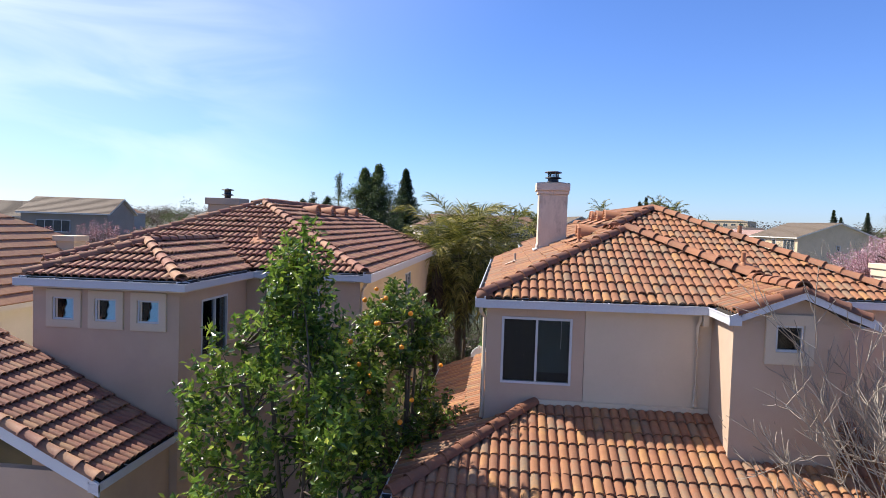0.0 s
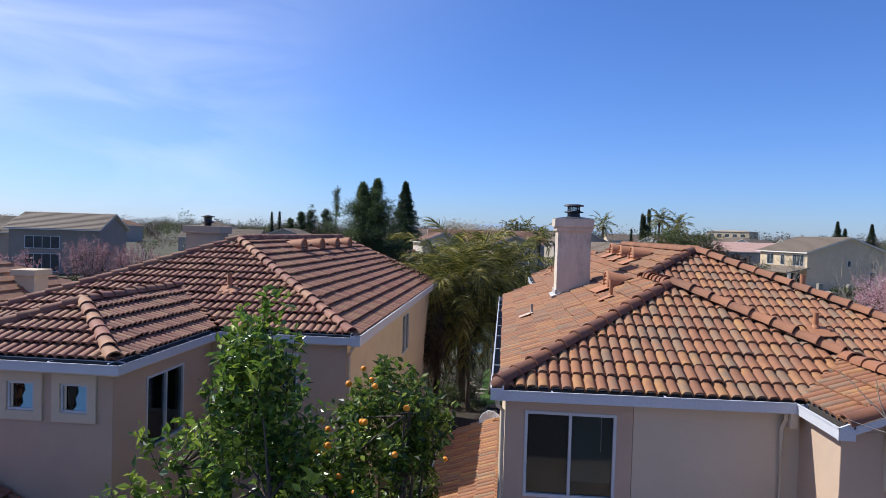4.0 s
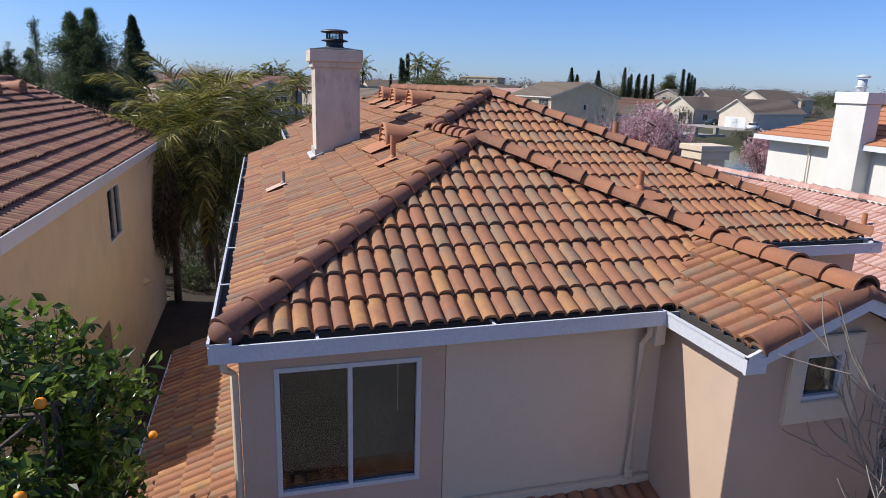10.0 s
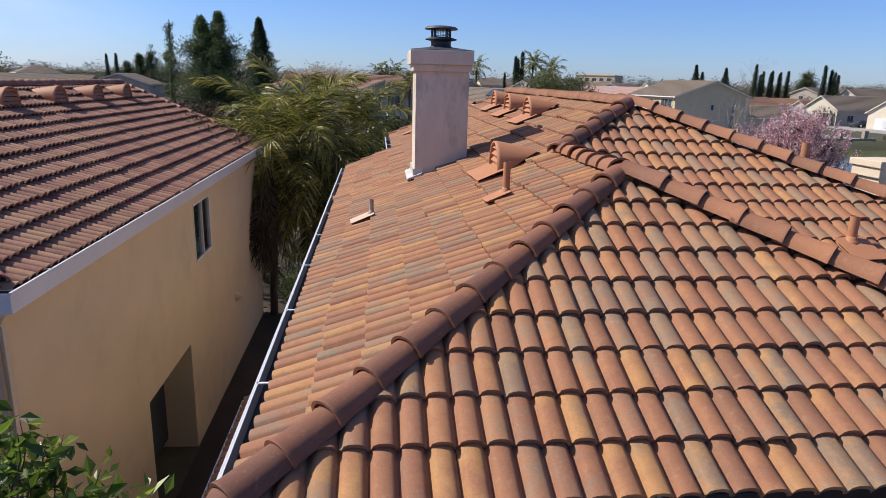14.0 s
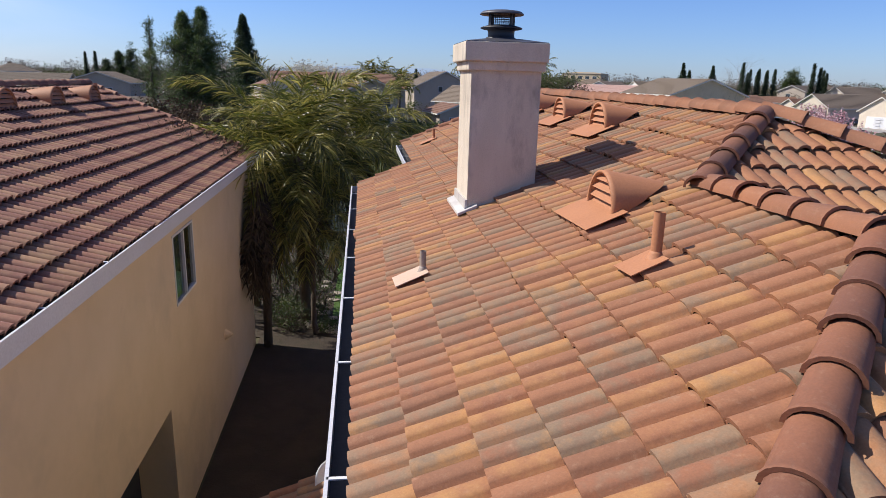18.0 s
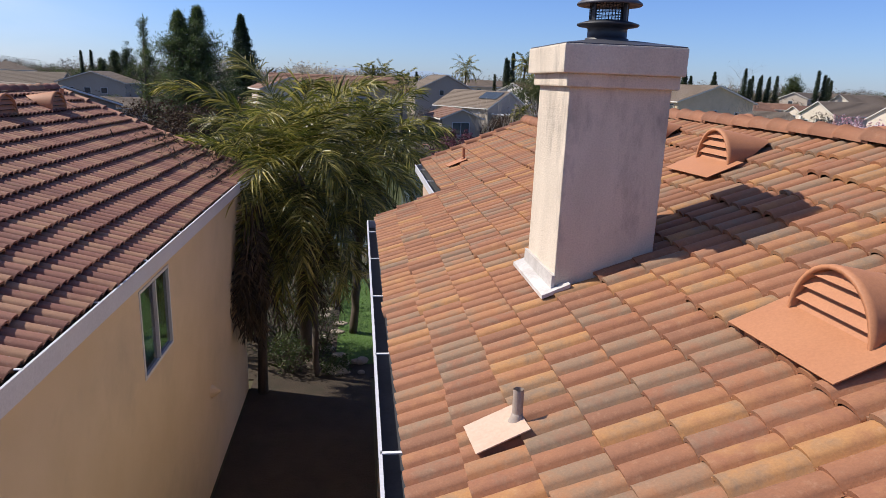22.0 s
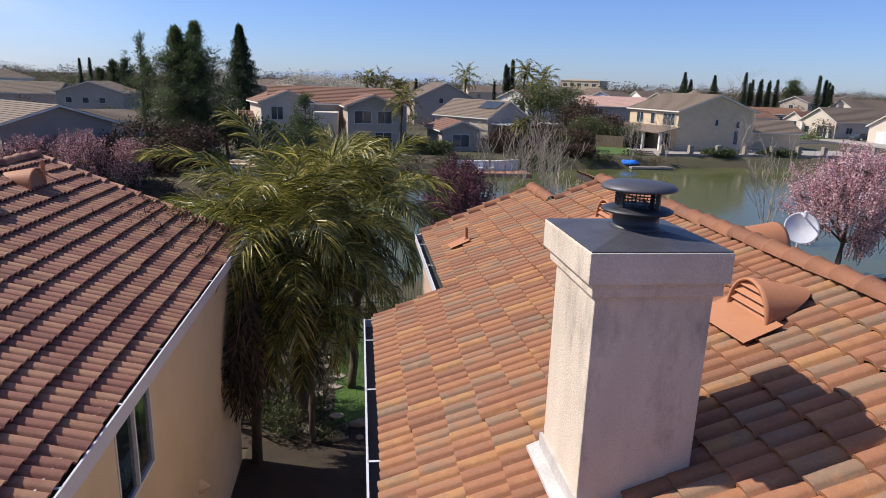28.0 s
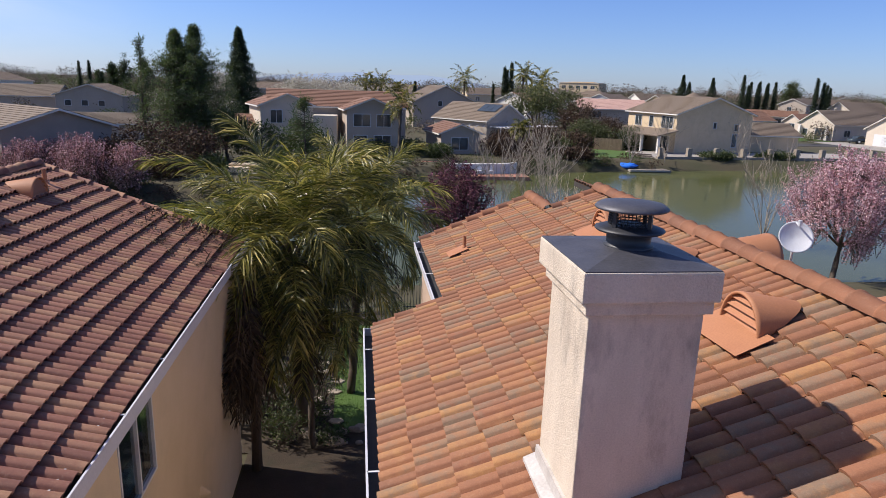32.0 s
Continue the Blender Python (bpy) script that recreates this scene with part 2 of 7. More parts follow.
_b.inputs["Transmission Weight"].default_value = 1.0
_b.inputs["IOR"].default_value = 1.5
GLASS_FAR = surface("far_glass", (0.03, 0.04, 0.05), (0.05, 0.065, 0.075), 1.0, 0.08, 10, 0.02, 0.001, spec=0.6)
BARK = surface("bark", (0.07, 0.053, 0.038), (0.125, 0.098, 0.075), 8.0, 0.95, 40, 0.6, 0.02, stretch=(1, 1, 0.25))
BARK_PALE = surface("pale_bark", (0.26, 0.215, 0.17), (0.38, 0.325, 0.265), 8.0, 0.95, 40, 0.5, 0.01, stretch=(1, 1, 0.25))


def leaf_surface(name, tones, trans=0.25, rough=0.45, green=0.5):
    m, nt, bs = shader(name, rough, 0, 0.4)
    geo = nt.nodes.new("ShaderNodeNewGeometry")
    k = math_node(nt, "ADD", geo.outputs["Random Per Island"], math_node(nt, "MULTIPLY", math_node(nt, "SUBTRACT", noise_tex(nt, 0.9, 3), 0.5), 0.8))
    n = len(tones)
    col = ramp(nt, k, tuple((0.05 + 0.9 * i / (n - 1), c) for i, c in enumerate(tones)))
    nt.links.new(col, bs.inputs["Base Color"])
    tr = nt.nodes.new("ShaderNodeBsdfTranslucent")
    nt.links.new(mix(nt, green, col, (0.25, 0.4, 0.05)), tr.inputs[0])
    ms = nt.nodes.new("ShaderNodeMixShader")
    ms.inputs[0].default_value = trans
    nt.links.new(bs.outputs[0], ms.inputs[1])
    nt.links.new(tr.outputs[0], ms.inputs[2])
    nt.links.new(ms.outputs[0], nt.nodes["Material Output"].inputs[0])
    return m


LEAF = leaf_surface("citrus_leaf", ((0.018, 0.042, 0.01), (0.055, 0.115, 0.019), (0.15, 0.245, 0.034), (0.42, 0.46, 0.06)), 0.35, 0.3)
LEAF_DARK = leaf_surface("orange_leaf", ((0.009, 0.022, 0.006), (0.022, 0.05, 0.01), (0.06, 0.11, 0.017), (0.26, 0.31, 0.04)), 0.3, 0.3)
PALM = leaf_surface("palm_leaflet", ((0.03, 0.034, 0.008), (0.085, 0.084, 0.015), (0.225, 0.2, 0.034), (0.54, 0.45, 0.13)), 0.32, 0.38, 0.15)
PALM_DEAD = leaf_surface("dry_palm", ((0.03, 0.02, 0.012), (0.06, 0.042, 0.024), (0.12, 0.085, 0.05)), 0.1, 0.8, 0.0)
PINE = leaf_surface("conifer_needles", ((0.03, 0.046, 0.022), (0.066, 0.09, 0.038), (0.125, 0.145, 0.065)), 0.18, 0.6)
PINE_DARK = leaf_surface("dark_conifer_needles", ((0.012, 0.022, 0.014), (0.022, 0.037, 0.02), (0.042, 0.058, 0.03)), 0.12, 0.6)
PINK_DULL = leaf_surface("dusky_blossom", ((0.2, 0.09, 0.09), (0.34, 0.165, 0.17), (0.5, 0.29, 0.3), (0.66, 0.46, 0.46)), 0.25, 0.7, 0.0)
PINK = leaf_surface("pink_blossom", ((0.36, 0.15, 0.17), (0.54, 0.29, 0.32), (0.7, 0.47, 0.5), (0.82, 0.66, 0.66)), 0.3, 0.7, 0.0)
PLUM = leaf_surface("dark_plum_leaf", ((0.055, 0.014, 0.024), (0.115, 0.033, 0.05), (0.26, 0.1, 0.14)), 0.25, 0.6, 0.0)
WHITE_BLOSSOM = leaf_surface("white_blossom", ((0.33, 0.3, 0.24), (0.48, 0.45, 0.37), (0.6, 0.57, 0.48)), 0.3, 0.7, 0.0)
HEDGE = leaf_surface("shrub_leaf", ((0.02, 0.035, 0.012), (0.05, 0.065, 0.022), (0.09, 0.095, 0.035)), 0.15, 0.6)
RUSTY = leaf_surface("brown_shrub_leaf", ((0.032, 0.019, 0.011), (0.065, 0.036, 0.02), (0.11, 0.063, 0.033)), 0.15, 0.7, 0.0)
OLIVE = leaf_surface("olive_leaf", ((0.035, 0.045, 0.018), (0.075, 0.08, 0.03), (0.13, 0.12, 0.05)), 0.15, 0.6)
# winter brown, lightened so the colour carries the distance haze
HAZY = leaf_surface("far_leaf_hazed", ((0.1, 0.075, 0.053), (0.15, 0.116, 0.085), (0.2, 0.16, 0.122)), 0.1, 0.8, 0.0)
ORANGE = surface("orange_peel", (0.8, 0.24, 0.015), (0.85, 0.32, 0.02), 6.0, 0.45, 200, 0.3, 0.002)
GRASS = leaf_surface("grass_blade", ((0.05, 0.12, 0.015), (0.09, 0.2, 0.025), (0.14, 0.26, 0.04)), 0.2, 0.6)
LAWN = surface("lawn_soil", (0.05, 0.1, 0.02), (0.08, 0.14, 0.03), 2.0, 0.95, 60, 0.5, 0.02)
# dark soil, darkened further for the shade between the houses
SOIL = surface("garden_soil", (0.03, 0.022, 0.015), (0.055, 0.04, 0.027), 1.5, 0.97, 30, 0.6, 0.03, dirt=(0.028, 0.028, 0.015), dirt_scale=2.0)
LAND = surface("dry_ground", (0.05, 0.05, 0.024), (0.085, 0.07, 0.04), 0.08, 0.97, 3, 0.3, 0.05, dirt=(0.045, 0.062, 0.022), dirt_scale=0.05)
CONCRETE = surface("concrete", (0.27, 0.25, 0.225), (0.34, 0.315, 0.285), 0.8, 0.9, 60, 0.3, 0.004, dirt=(0.2, 0.185, 0.165), dirt_scale=1.0)
STONE = surface("pale_stone", (0.24, 0.2, 0.155), (0.34, 0.29, 0.23), 2.0, 0.9, 40, 0.5, 0.01)
BOUNCE_PAVING = surface("bounce_paving", (0.21, 0.17, 0.125), (0.27, 0.22, 0.165), 0.8, 0.9, 60, 0.3, 0.004, dirt=(0.12, 0.1, 0.08), dirt_scale=0.6)
BRICK = surface("red_paving", (0.28, 0.13, 0.09), (0.36, 0.18, 0.12), 3.0, 0.9, 40, 0.4, 0.01)
WOOD = surface("weathered_wood", (0.22, 0.15, 0.09), (0.32, 0.23, 0.14), 3.0, 0.85, 40, 0.4, 0.005, stretch=(1, 1, 0.2))
BLUE = surface("blue_plastic", (0.03, 0.17, 0.68), (0.04, 0.22, 0.8), 2.0, 0.4, 50, 0.05, 0.001)
DISH = surface("dish_grey", (0.5, 0.52, 0.55), (0.58, 0.6, 0.63), 2.0, 0.4, 50, 0.05, 0.001)
ASPHALT = surface("asphalt", (0.045, 0.045, 0.047), (0.065, 0.064, 0.064), 0.5, 0.95, 50, 0.4, 0.006)
# colour of the panels that stand in for teal reflections in the glass
TEAL_PANE = surface("teal_reflection", (0.085, 0.125, 0.115), (0.12, 0.165, 0.15), 2.0, 0.8, 30, 0.1, 0.002)
# for the painted sky reflections and the pale heap behind the glass
PALE_BLUE = surface("pale_blue", (0.26, 0.5, 0.6), (0.32, 0.57, 0.66), 3.0, 0.8, 30, 0.1, 0.002)
IRON = surface("fence_iron", (0.03, 0.04, 0.045), (0.05, 0.06, 0.065), 3.0, 0.5, 50, 0.1, 0.001)
# blue glow put into the hills to stand in for distance haze
HILL_GLOW, _nt, _b = shader("far_hill_glow", 1.0)
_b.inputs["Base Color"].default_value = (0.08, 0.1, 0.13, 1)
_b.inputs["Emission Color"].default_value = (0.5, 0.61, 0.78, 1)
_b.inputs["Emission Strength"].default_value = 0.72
WATER, _nt, _b = shader("lake_water", 0.12, 0.0, 0.22)
_b.inputs["Base Color"].default_value = (0.085, 0.095, 0.035, 1)
_b.inputs["IOR"].default_value = 1.33
bump(_nt, _b, noise_tex(_nt, 1.6, 3, 0.5, stretch=(0.5, 1.5, 1)), 0.06, 0.05)


# ---- building blocks ----
def mesh_from(name, verts, faces, material, smooth=False):
    me = bpy.data.meshes.new(name)
    me.from_pydata([tuple(v) for v in verts], [], faces)
    me.materials.append(material)
    if smooth:
        me.shade_smooth()
    me.update()
    return me


def part(name, bm, material, parent=None, label="", smooth=False, at=None):
    me = bpy.data.meshes.new(name)
    bm.to_mesh(me)
    bm.free()
    me.materials.append(material)
    if smooth:
        me.shade_smooth()
    ob = new(name, me)
    if parent:
        ob.parent = parent
    if at:
        ob.matrix_local = at
    if label:
        ob["label"] = label
    return ob


def piece(name, me, parent, m=None, label=""):
    ob = new(name, me)
    ob.parent = parent
    if m is not None:
        ob.matrix_local = m
    if label:
        ob["label"] = label
    return ob


def thing(name, label, category, at=(0, 0, 0), group="", kind=""):
    ob = new(name)
    ob.location = at
    ob.empty_display_size = 0.2
    return tagged(ob, label, category, group, kind)


def box(bm, x0, y0, z0, x1, y1, z1, bevel=0.0):
    m = Matrix.LocRotScale(((x0 + x1) / 2, (y0 + y1) / 2, (z0 + z1) / 2), None, (abs(x1 - x0), abs(y1 - y0), abs(z1 - z0)))
    made = bmesh.ops.create_cube(bm, size=1, matrix=m)["verts"]
    if bevel:
        edges = list({e for v in made for e in v.link_edges})
        bmesh.ops.bevel(bm, geom=edges, offset=bevel, segments=2, affect="EDGES", profile=0.6)
    return bm


def boxes(*rows, bevel=0.0):
    bm = bmesh.new()
    for r in rows:
        box(bm, *r, bevel=bevel)
    return bm


def tube(bm, points, radii, sides=8, cap=True):
    """A tapered tube along a line of points."""
    points = [Vector(p) for p in points]
    rings = []
    for k, p in enumerate(points):
        d = (points[min(k + 1, len(points) - 1)] - points[max(k - 1, 0)]).normalized()
        q = d.to_track_quat("Z", "Y").to_matrix()
        r = radii[k] if isinstance(radii, (list, tuple)) else radii
        rings.append([bm.verts.new(p + q @ Vector((r * math.cos(a), r * math.sin(a), 0))) for a in (2 * math.pi * i / sides for i in range(sides))])
    for a, b in zip(rings, rings[1:]):
        for i in range(sides):
            bm.faces.new((a[i], a[(i + 1) % sides], b[(i + 1) % sides], b[i]))
    if cap:
        bm.faces.new(rings[0][::-1])
        bm.faces.new(rings[-1])
    return bm


def lathe(bm, profile, sides=28, centre=(0, 0, 0)):
    rings = []
    for r, z in profile:
        rings.append([bm.verts.new((centre[0] + r * math.cos(a), centre[1] + r * math.sin(a), centre[2] + z)) for a in (2 * math.pi * i / sides for i in range(sides))])
    for a, b in zip(rings, rings[1:]):
        for i in range(sides):
            bm.faces.new((a[i], a[(i + 1) % sides], b[(i + 1) % sides], b[i]))
    bm.faces.new(rings[0][::-1])
    bm.faces.new(rings[-1])
    return bm


def slab(bm, pts, thick):
    """A sloping sheet: pts from above, thickened downwards."""
    top = [bm.verts.new(p) for p in pts]
    low = [bm.verts.new((p[0], p[1], p[2] - thick)) for p in pts]
    bm.faces.new(top)
    bm.faces.new(low[::-1])
    n = len(pts)
    for i in range(n):
        bm.faces.new((top[i], low[i], low[(i + 1) % n], top[(i + 1) % n]))
    bmesh.ops.recalc_face_normals(bm, faces=bm.faces)
    return bm


def wall(parent, p0, p1, z0, z1, material, openings=(), thick=0.16, name="wall", label=""):
    """An upright wall whose outer face runs from p0 to p1 (outside to its right), with openings (s0, s1, za, zb) cut through."""
    p0, p1 = Vector((*p0, 0)), Vector((*p1, 0))
    length = (p1 - p0).length
    u = (p1 - p0) / length
    s_cuts = sorted({0, length, *(s for o in openings for s in o[:2])})
    z_cuts = sorted({z0, z1, *(z for o in openings for z in o[2:])})
    bm = bmesh.new()
    for sa, sb in zip(s_cuts, s_cuts[1:]):
        for za, zb in zip(z_cuts, z_cuts[1:]):
            sm, zm = (sa + sb) / 2, (za + zb) / 2
            if not any(o[0] < sm < o[1] and o[2] < zm < o[3] for o in openings):
                box(bm, sa + (0.004 if sa == 0 else 0), 0, za, sb - (0.004 if sb == length else 0), thick, zb)
    bmesh.ops.remove_doubles(bm, verts=bm.verts, dist=0.0005)
    bm.verts.index_update()
    doubled = {}
    for f in bm.faces:
        doubled.setdefault(frozenset(v.index for v in f.verts), []).append(f)
    bmesh.ops.delete(bm, geom=[f for fs in doubled.values() if len(fs) > 1 for f in fs], context="FACES")
    m = Matrix.Translation(p0) @ Matrix.Rotation(math.atan2(u.y, u.x), 4, "Z")
    return part(name, bm, material, parent, label, at=m)


def window(parent, p0, p1, s0, s1, z0, z1, panes=2, frame_w=0.036, inset=0.03, glass=None, label="", tall=False):
    """A framed window in the wall p0-p1: frame, mullion and one pane each."""
    p0, p1 = Vector((*p0, 0)), Vector((*p1, 0))
    u = (p1 - p0).normalized()
    m = Matrix.Translation(p0) @ Matrix.Rotation(math.atan2(u.y, u.x), 4, "Z")
    f, d0, d1 = frame_w, -0.012, 0.07
    bm = boxes((s0 - 0.006, d0, z0 - 0.006, s0 + f, d1, z1 + 0.006), (s1 - f, d0, z0 - 0.006, s1 + 0.006, d1, z1 + 0.006), (s0 + f, d0, z0 - 0.006, s1 - f, d1, z0 + f), (s0 + f, d0, z1 - f, s1 - f, d1, z1 + 0.006), bevel=0.004)
    w = part("window", bm, FRAME, parent, label or "pale framed sliding window", at=m)
    step = (s1 - s0) / panes
    for k in range(1, panes):
        part("mullion", boxes((s0 + k * step - f * 0.55, d0 - 0.004, z0 + f, s0 + k * step + f * 0.55, d1 - 0.01, z1 - f), bevel=0.004), FRAME, w)
    for k in range(panes):
        part("pane", boxes((s0 + k * step + (f if k == 0 else f * 0.55), inset - 0.003, z0 + f, s0 + (k + 1) * step - (f if k == panes - 1 else f * 0.55), inset + 0.003, z1 - f)), glass or GLASS, w)
    return w


# ---- roof tiles ----
BP, EXP = 0.154, 0.34


def barrel_profile(p=BP, h=0.042, n=6):
    pts = [(0.0, 0.0), (p * 0.07, 0.001)]
    for i in range(n + 1):
        a = math.pi * i / n
        pts.append((p * 0.52 - p * 0.42 * math.cos(a), 0.004 + h * math.sin(a) ** 0.8 if 0 < i < n else 0.004))
    pts.append((p, 0.0))
    return pts


PROFILE = barrel_profile()


def barrel_arrays(lift=0.036, thick=0.028, length=EXP + 0.05):
    """One barrel of a tile, in (along the eave, up the slope, out): the vertices run by (s, f, h), f from 0 (butt) to 1 (head)."""
    n = len(PROFILE)
    verts = [(s, 0, h + lift) for s, h in PROFILE] + [(s, 1, h) for s, h in PROFILE]
    faces = [(i, i + 1, n + i + 1, n + i) for i in range(n - 1)]
    verts += [(s, 0, h + lift) for s, h in PROFILE] + [(s, 0.0, h + lift - thick) for s, h in PROFILE]
    faces += [(2 * n + i + 1, 2 * n + i, 3 * n + i, 3 * n + i + 1) for i in range(n - 1)]
    faces += [(2 * n, 0, n, 3 * n), (n - 1, 3 * n - 1, 4 * n - 1, 2 * n - 1)]
    return np.array(verts), faces


B_VERTS, B_FACES = barrel_arrays()


def tile_mesh(material, kick=0.0):
    v = B_VERTS.copy()
    v[:, 2] += kick * (1 - v[:, 1])
    v[:, 1] *= EXP + 0.05
    w = v.copy()
    w[:, 0] += BP
    faces = B_FACES + [tuple(i + len(v) for i in f) for f in B_FACES]
    return mesh_from("tile", np.vstack((v, w)), faces, material, True)


def spans(poly, s):
    """Where the line at s crosses the polygon of (s, v): a list of (v0, v1)."""
    hits = []
    for (a, b), (c, d) in zip(poly, poly[1:] + poly[:1]):
        if (a <= s < c) or (c <= s < a):
            hits.append(b + (d - b) * (s - a) / (c - a))
    hits.sort()
    return list(zip(hits[::2], hits[1::2]))


def tile_slope(parent, plan, eave, along, pitch, z0, material, near=None, mesh=None, seed=0, jitter=1.0, kick=0.0, field_name="tile_field"):
    """Tiles over one slope. plan: its outline (x, y); eave: a point of the eave line; along: the eave's direction, the slope rising to
    its left. near(x, y): the stretch whose whole tiles are objects of their own. The rest is joined."""
    rng = random.Random(seed)
    al = Vector((*along, 0)).normalized()
    up_flat = Vector((-al.y, al.x, 0))
    g = math.sqrt(1 + pitch * pitch)
    up = Vector((up_flat.x, up_flat.y, pitch)) / g
    out = al.cross(up)
    origin = Vector((*eave, z0))
    base = Matrix((al, up, out)).transposed()
    poly = []
    for x, y in plan:
        d = Vector((x, y, 0)) - Vector((*eave, 0))
        poly.append((d.dot(al), d.dot(up_flat) * g))
    s_min, s_max = min(p[0] for p in poly), max(p[0] for p in poly)
    v_max = max(p[1] for p in poly)
    V, F, count, kept = [], [], 0, 0
    nb = len(B_VERTS)
    for row in range(int(v_max / EXP) + 1):
        shift = 0
        for c in range(int(math.floor(s_min / (2 * BP))) - 1, int(s_max / (2 * BP)) + 1):
            v0 = row * EXP - 0.035
            whole, cut = [], []
            for k in (0, 1):
                s = (2 * c + k) * BP + shift
                inside = [(a, b) for a, b in spans(poly, s + BP / 2) if b > v0 + 0.05 and a < v0 + EXP]
                for a, b in inside:
                    lo, hi = max(v0, a - 0.035), min(v0 + EXP + 0.05, b)
                    if hi - lo > 0.05:
                        (whole if hi - lo > EXP + 0.045 else cut).append((s, lo, hi))
            dz, dv, tilt = rng.gauss(0, 0.003) * jitter, rng.gauss(0, 0.004) * jitter, rng.gauss(0, 0.006) * jitter
            if rng.random() < 0.1 * jitter:
                dv += rng.uniform(-0.045, 0.02)
                dz += rng.uniform(0.004, 0.02)
                tilt += rng.gauss(0, 0.02)
            if len(whole) == 2 and mesh and kept < 300:
                q = origin + base @ Vector((2 * c * BP, v0 + dv, dz))
                if near(q.x, q.y):
                    m = Matrix.Translation(q) @ (base @ Matrix.Rotation(tilt, 3, "Y") @ Matrix.Rotation(tilt * 1.5, 3, "Z")).to_4x4()
                    piece("tile", mesh, parent, m)
                    kept += 1
                    continue
            for s, lo, hi in whole + cut:
                p = B_VERTS.copy()
                p[:, 0] += s
                p[:, 2] += kick * (1 - p[:, 1])
                p[:, 1] = lo + dv + p[:, 1] * (hi - lo - dv)
                p[:, 2] += dz
                V.append(p)
                F += [tuple(i + count * nb for i in f) for f in B_FACES]
                count += 1
    if not V:
        return None
    flat = np.vstack(V) @ np.array(base).T + np.array(origin)
    ob = new(field_name, mesh_from(field_name, flat, F, material, True))
    ob.parent = parent
    ob["kind"] = "stuff"
    return ob


def cap_mesh(material, r=0.115, length=0.40, taper=0.8, n=9):
    """A half-round ridge tile along +y, its wide lip at y = 0."""
    verts, faces = [], []
    for rr, y in ((r, 0.0), (r * 0.985, 0.025), (r * 0.93, 0.03), (r * taper, length)):
        verts += [(rr * math.cos(math.pi * i / n) * 1.1, y, rr * math.sin(math.pi * i / n)) for i in range(n + 1)]
    k = n + 1
    for a in range(3):
        faces += [(a * k + i, a * k + i + 1, (a + 1) * k + i + 1, (a + 1) * k + i) for i in range(n)]
    t = len(verts)
    verts += [(r * math.cos(math.pi * i / n) * 1.1, 0, r * math.sin(math.pi * i / n)) for i in range(n + 1)]
    verts += [((r - 0.02) * math.cos(math.pi * i / n) * 1.1, 0, (r - 0.02) * math.sin(math.pi * i / n)) for i in range(n + 1)]
    faces += [(t + i + 1, t + i, t + k + i, t + k + i + 1) for i in range(n)]
    t = len(verts)
    verts += [(r * math.cos(math.pi * i / n) * 1.1, 0.0, r * math.sin(math.pi * i / n)) for i in (0, n)] + [(r * 1.1, 0, -0.05), (-r * 1.1, 0, -0.05)]
    return mesh_from("ridge_tile", verts, faces, material, True)


def cap_row(parent, mesh, a, b, step=0.34, lift=0.02, seed=0, end_cap=None):
    """Ridge or hip tiles from the low end a to the high end b, each lapping the one before."""
    rng = random.Random(seed)
    a, b = Vector(a), Vector(b)
    d = (b - a).normalized()
    side = d.cross(Vector((0, 0, 1))).normalized()
    upv = side.cross(d)
    n = max(1, int(round((b - a).length / step)))
    base = Matrix((side, d, upv)).transposed().to_4x4()
    for k in range(n):
        q = a + (b - a) * (k / n) + upv * (lift + rng.gauss(0, 0.004))
        piece("ridge_tile", mesh, parent, Matrix.Translation(q) @ base @ pose(0, 0, 0, -2.2 + rng.gauss(0, 0.6), rng.gauss(0, 1.2), rng.gauss(0, 1.2)))


# ---- large structure: ground ----
PITCH = 0.42


def rebase(root, x, y, z=0):
    for c in root.children:
        c.matrix_parent_inverse = Matrix.Translation((-x, -y, -z))
    root.location = (x, y, z)


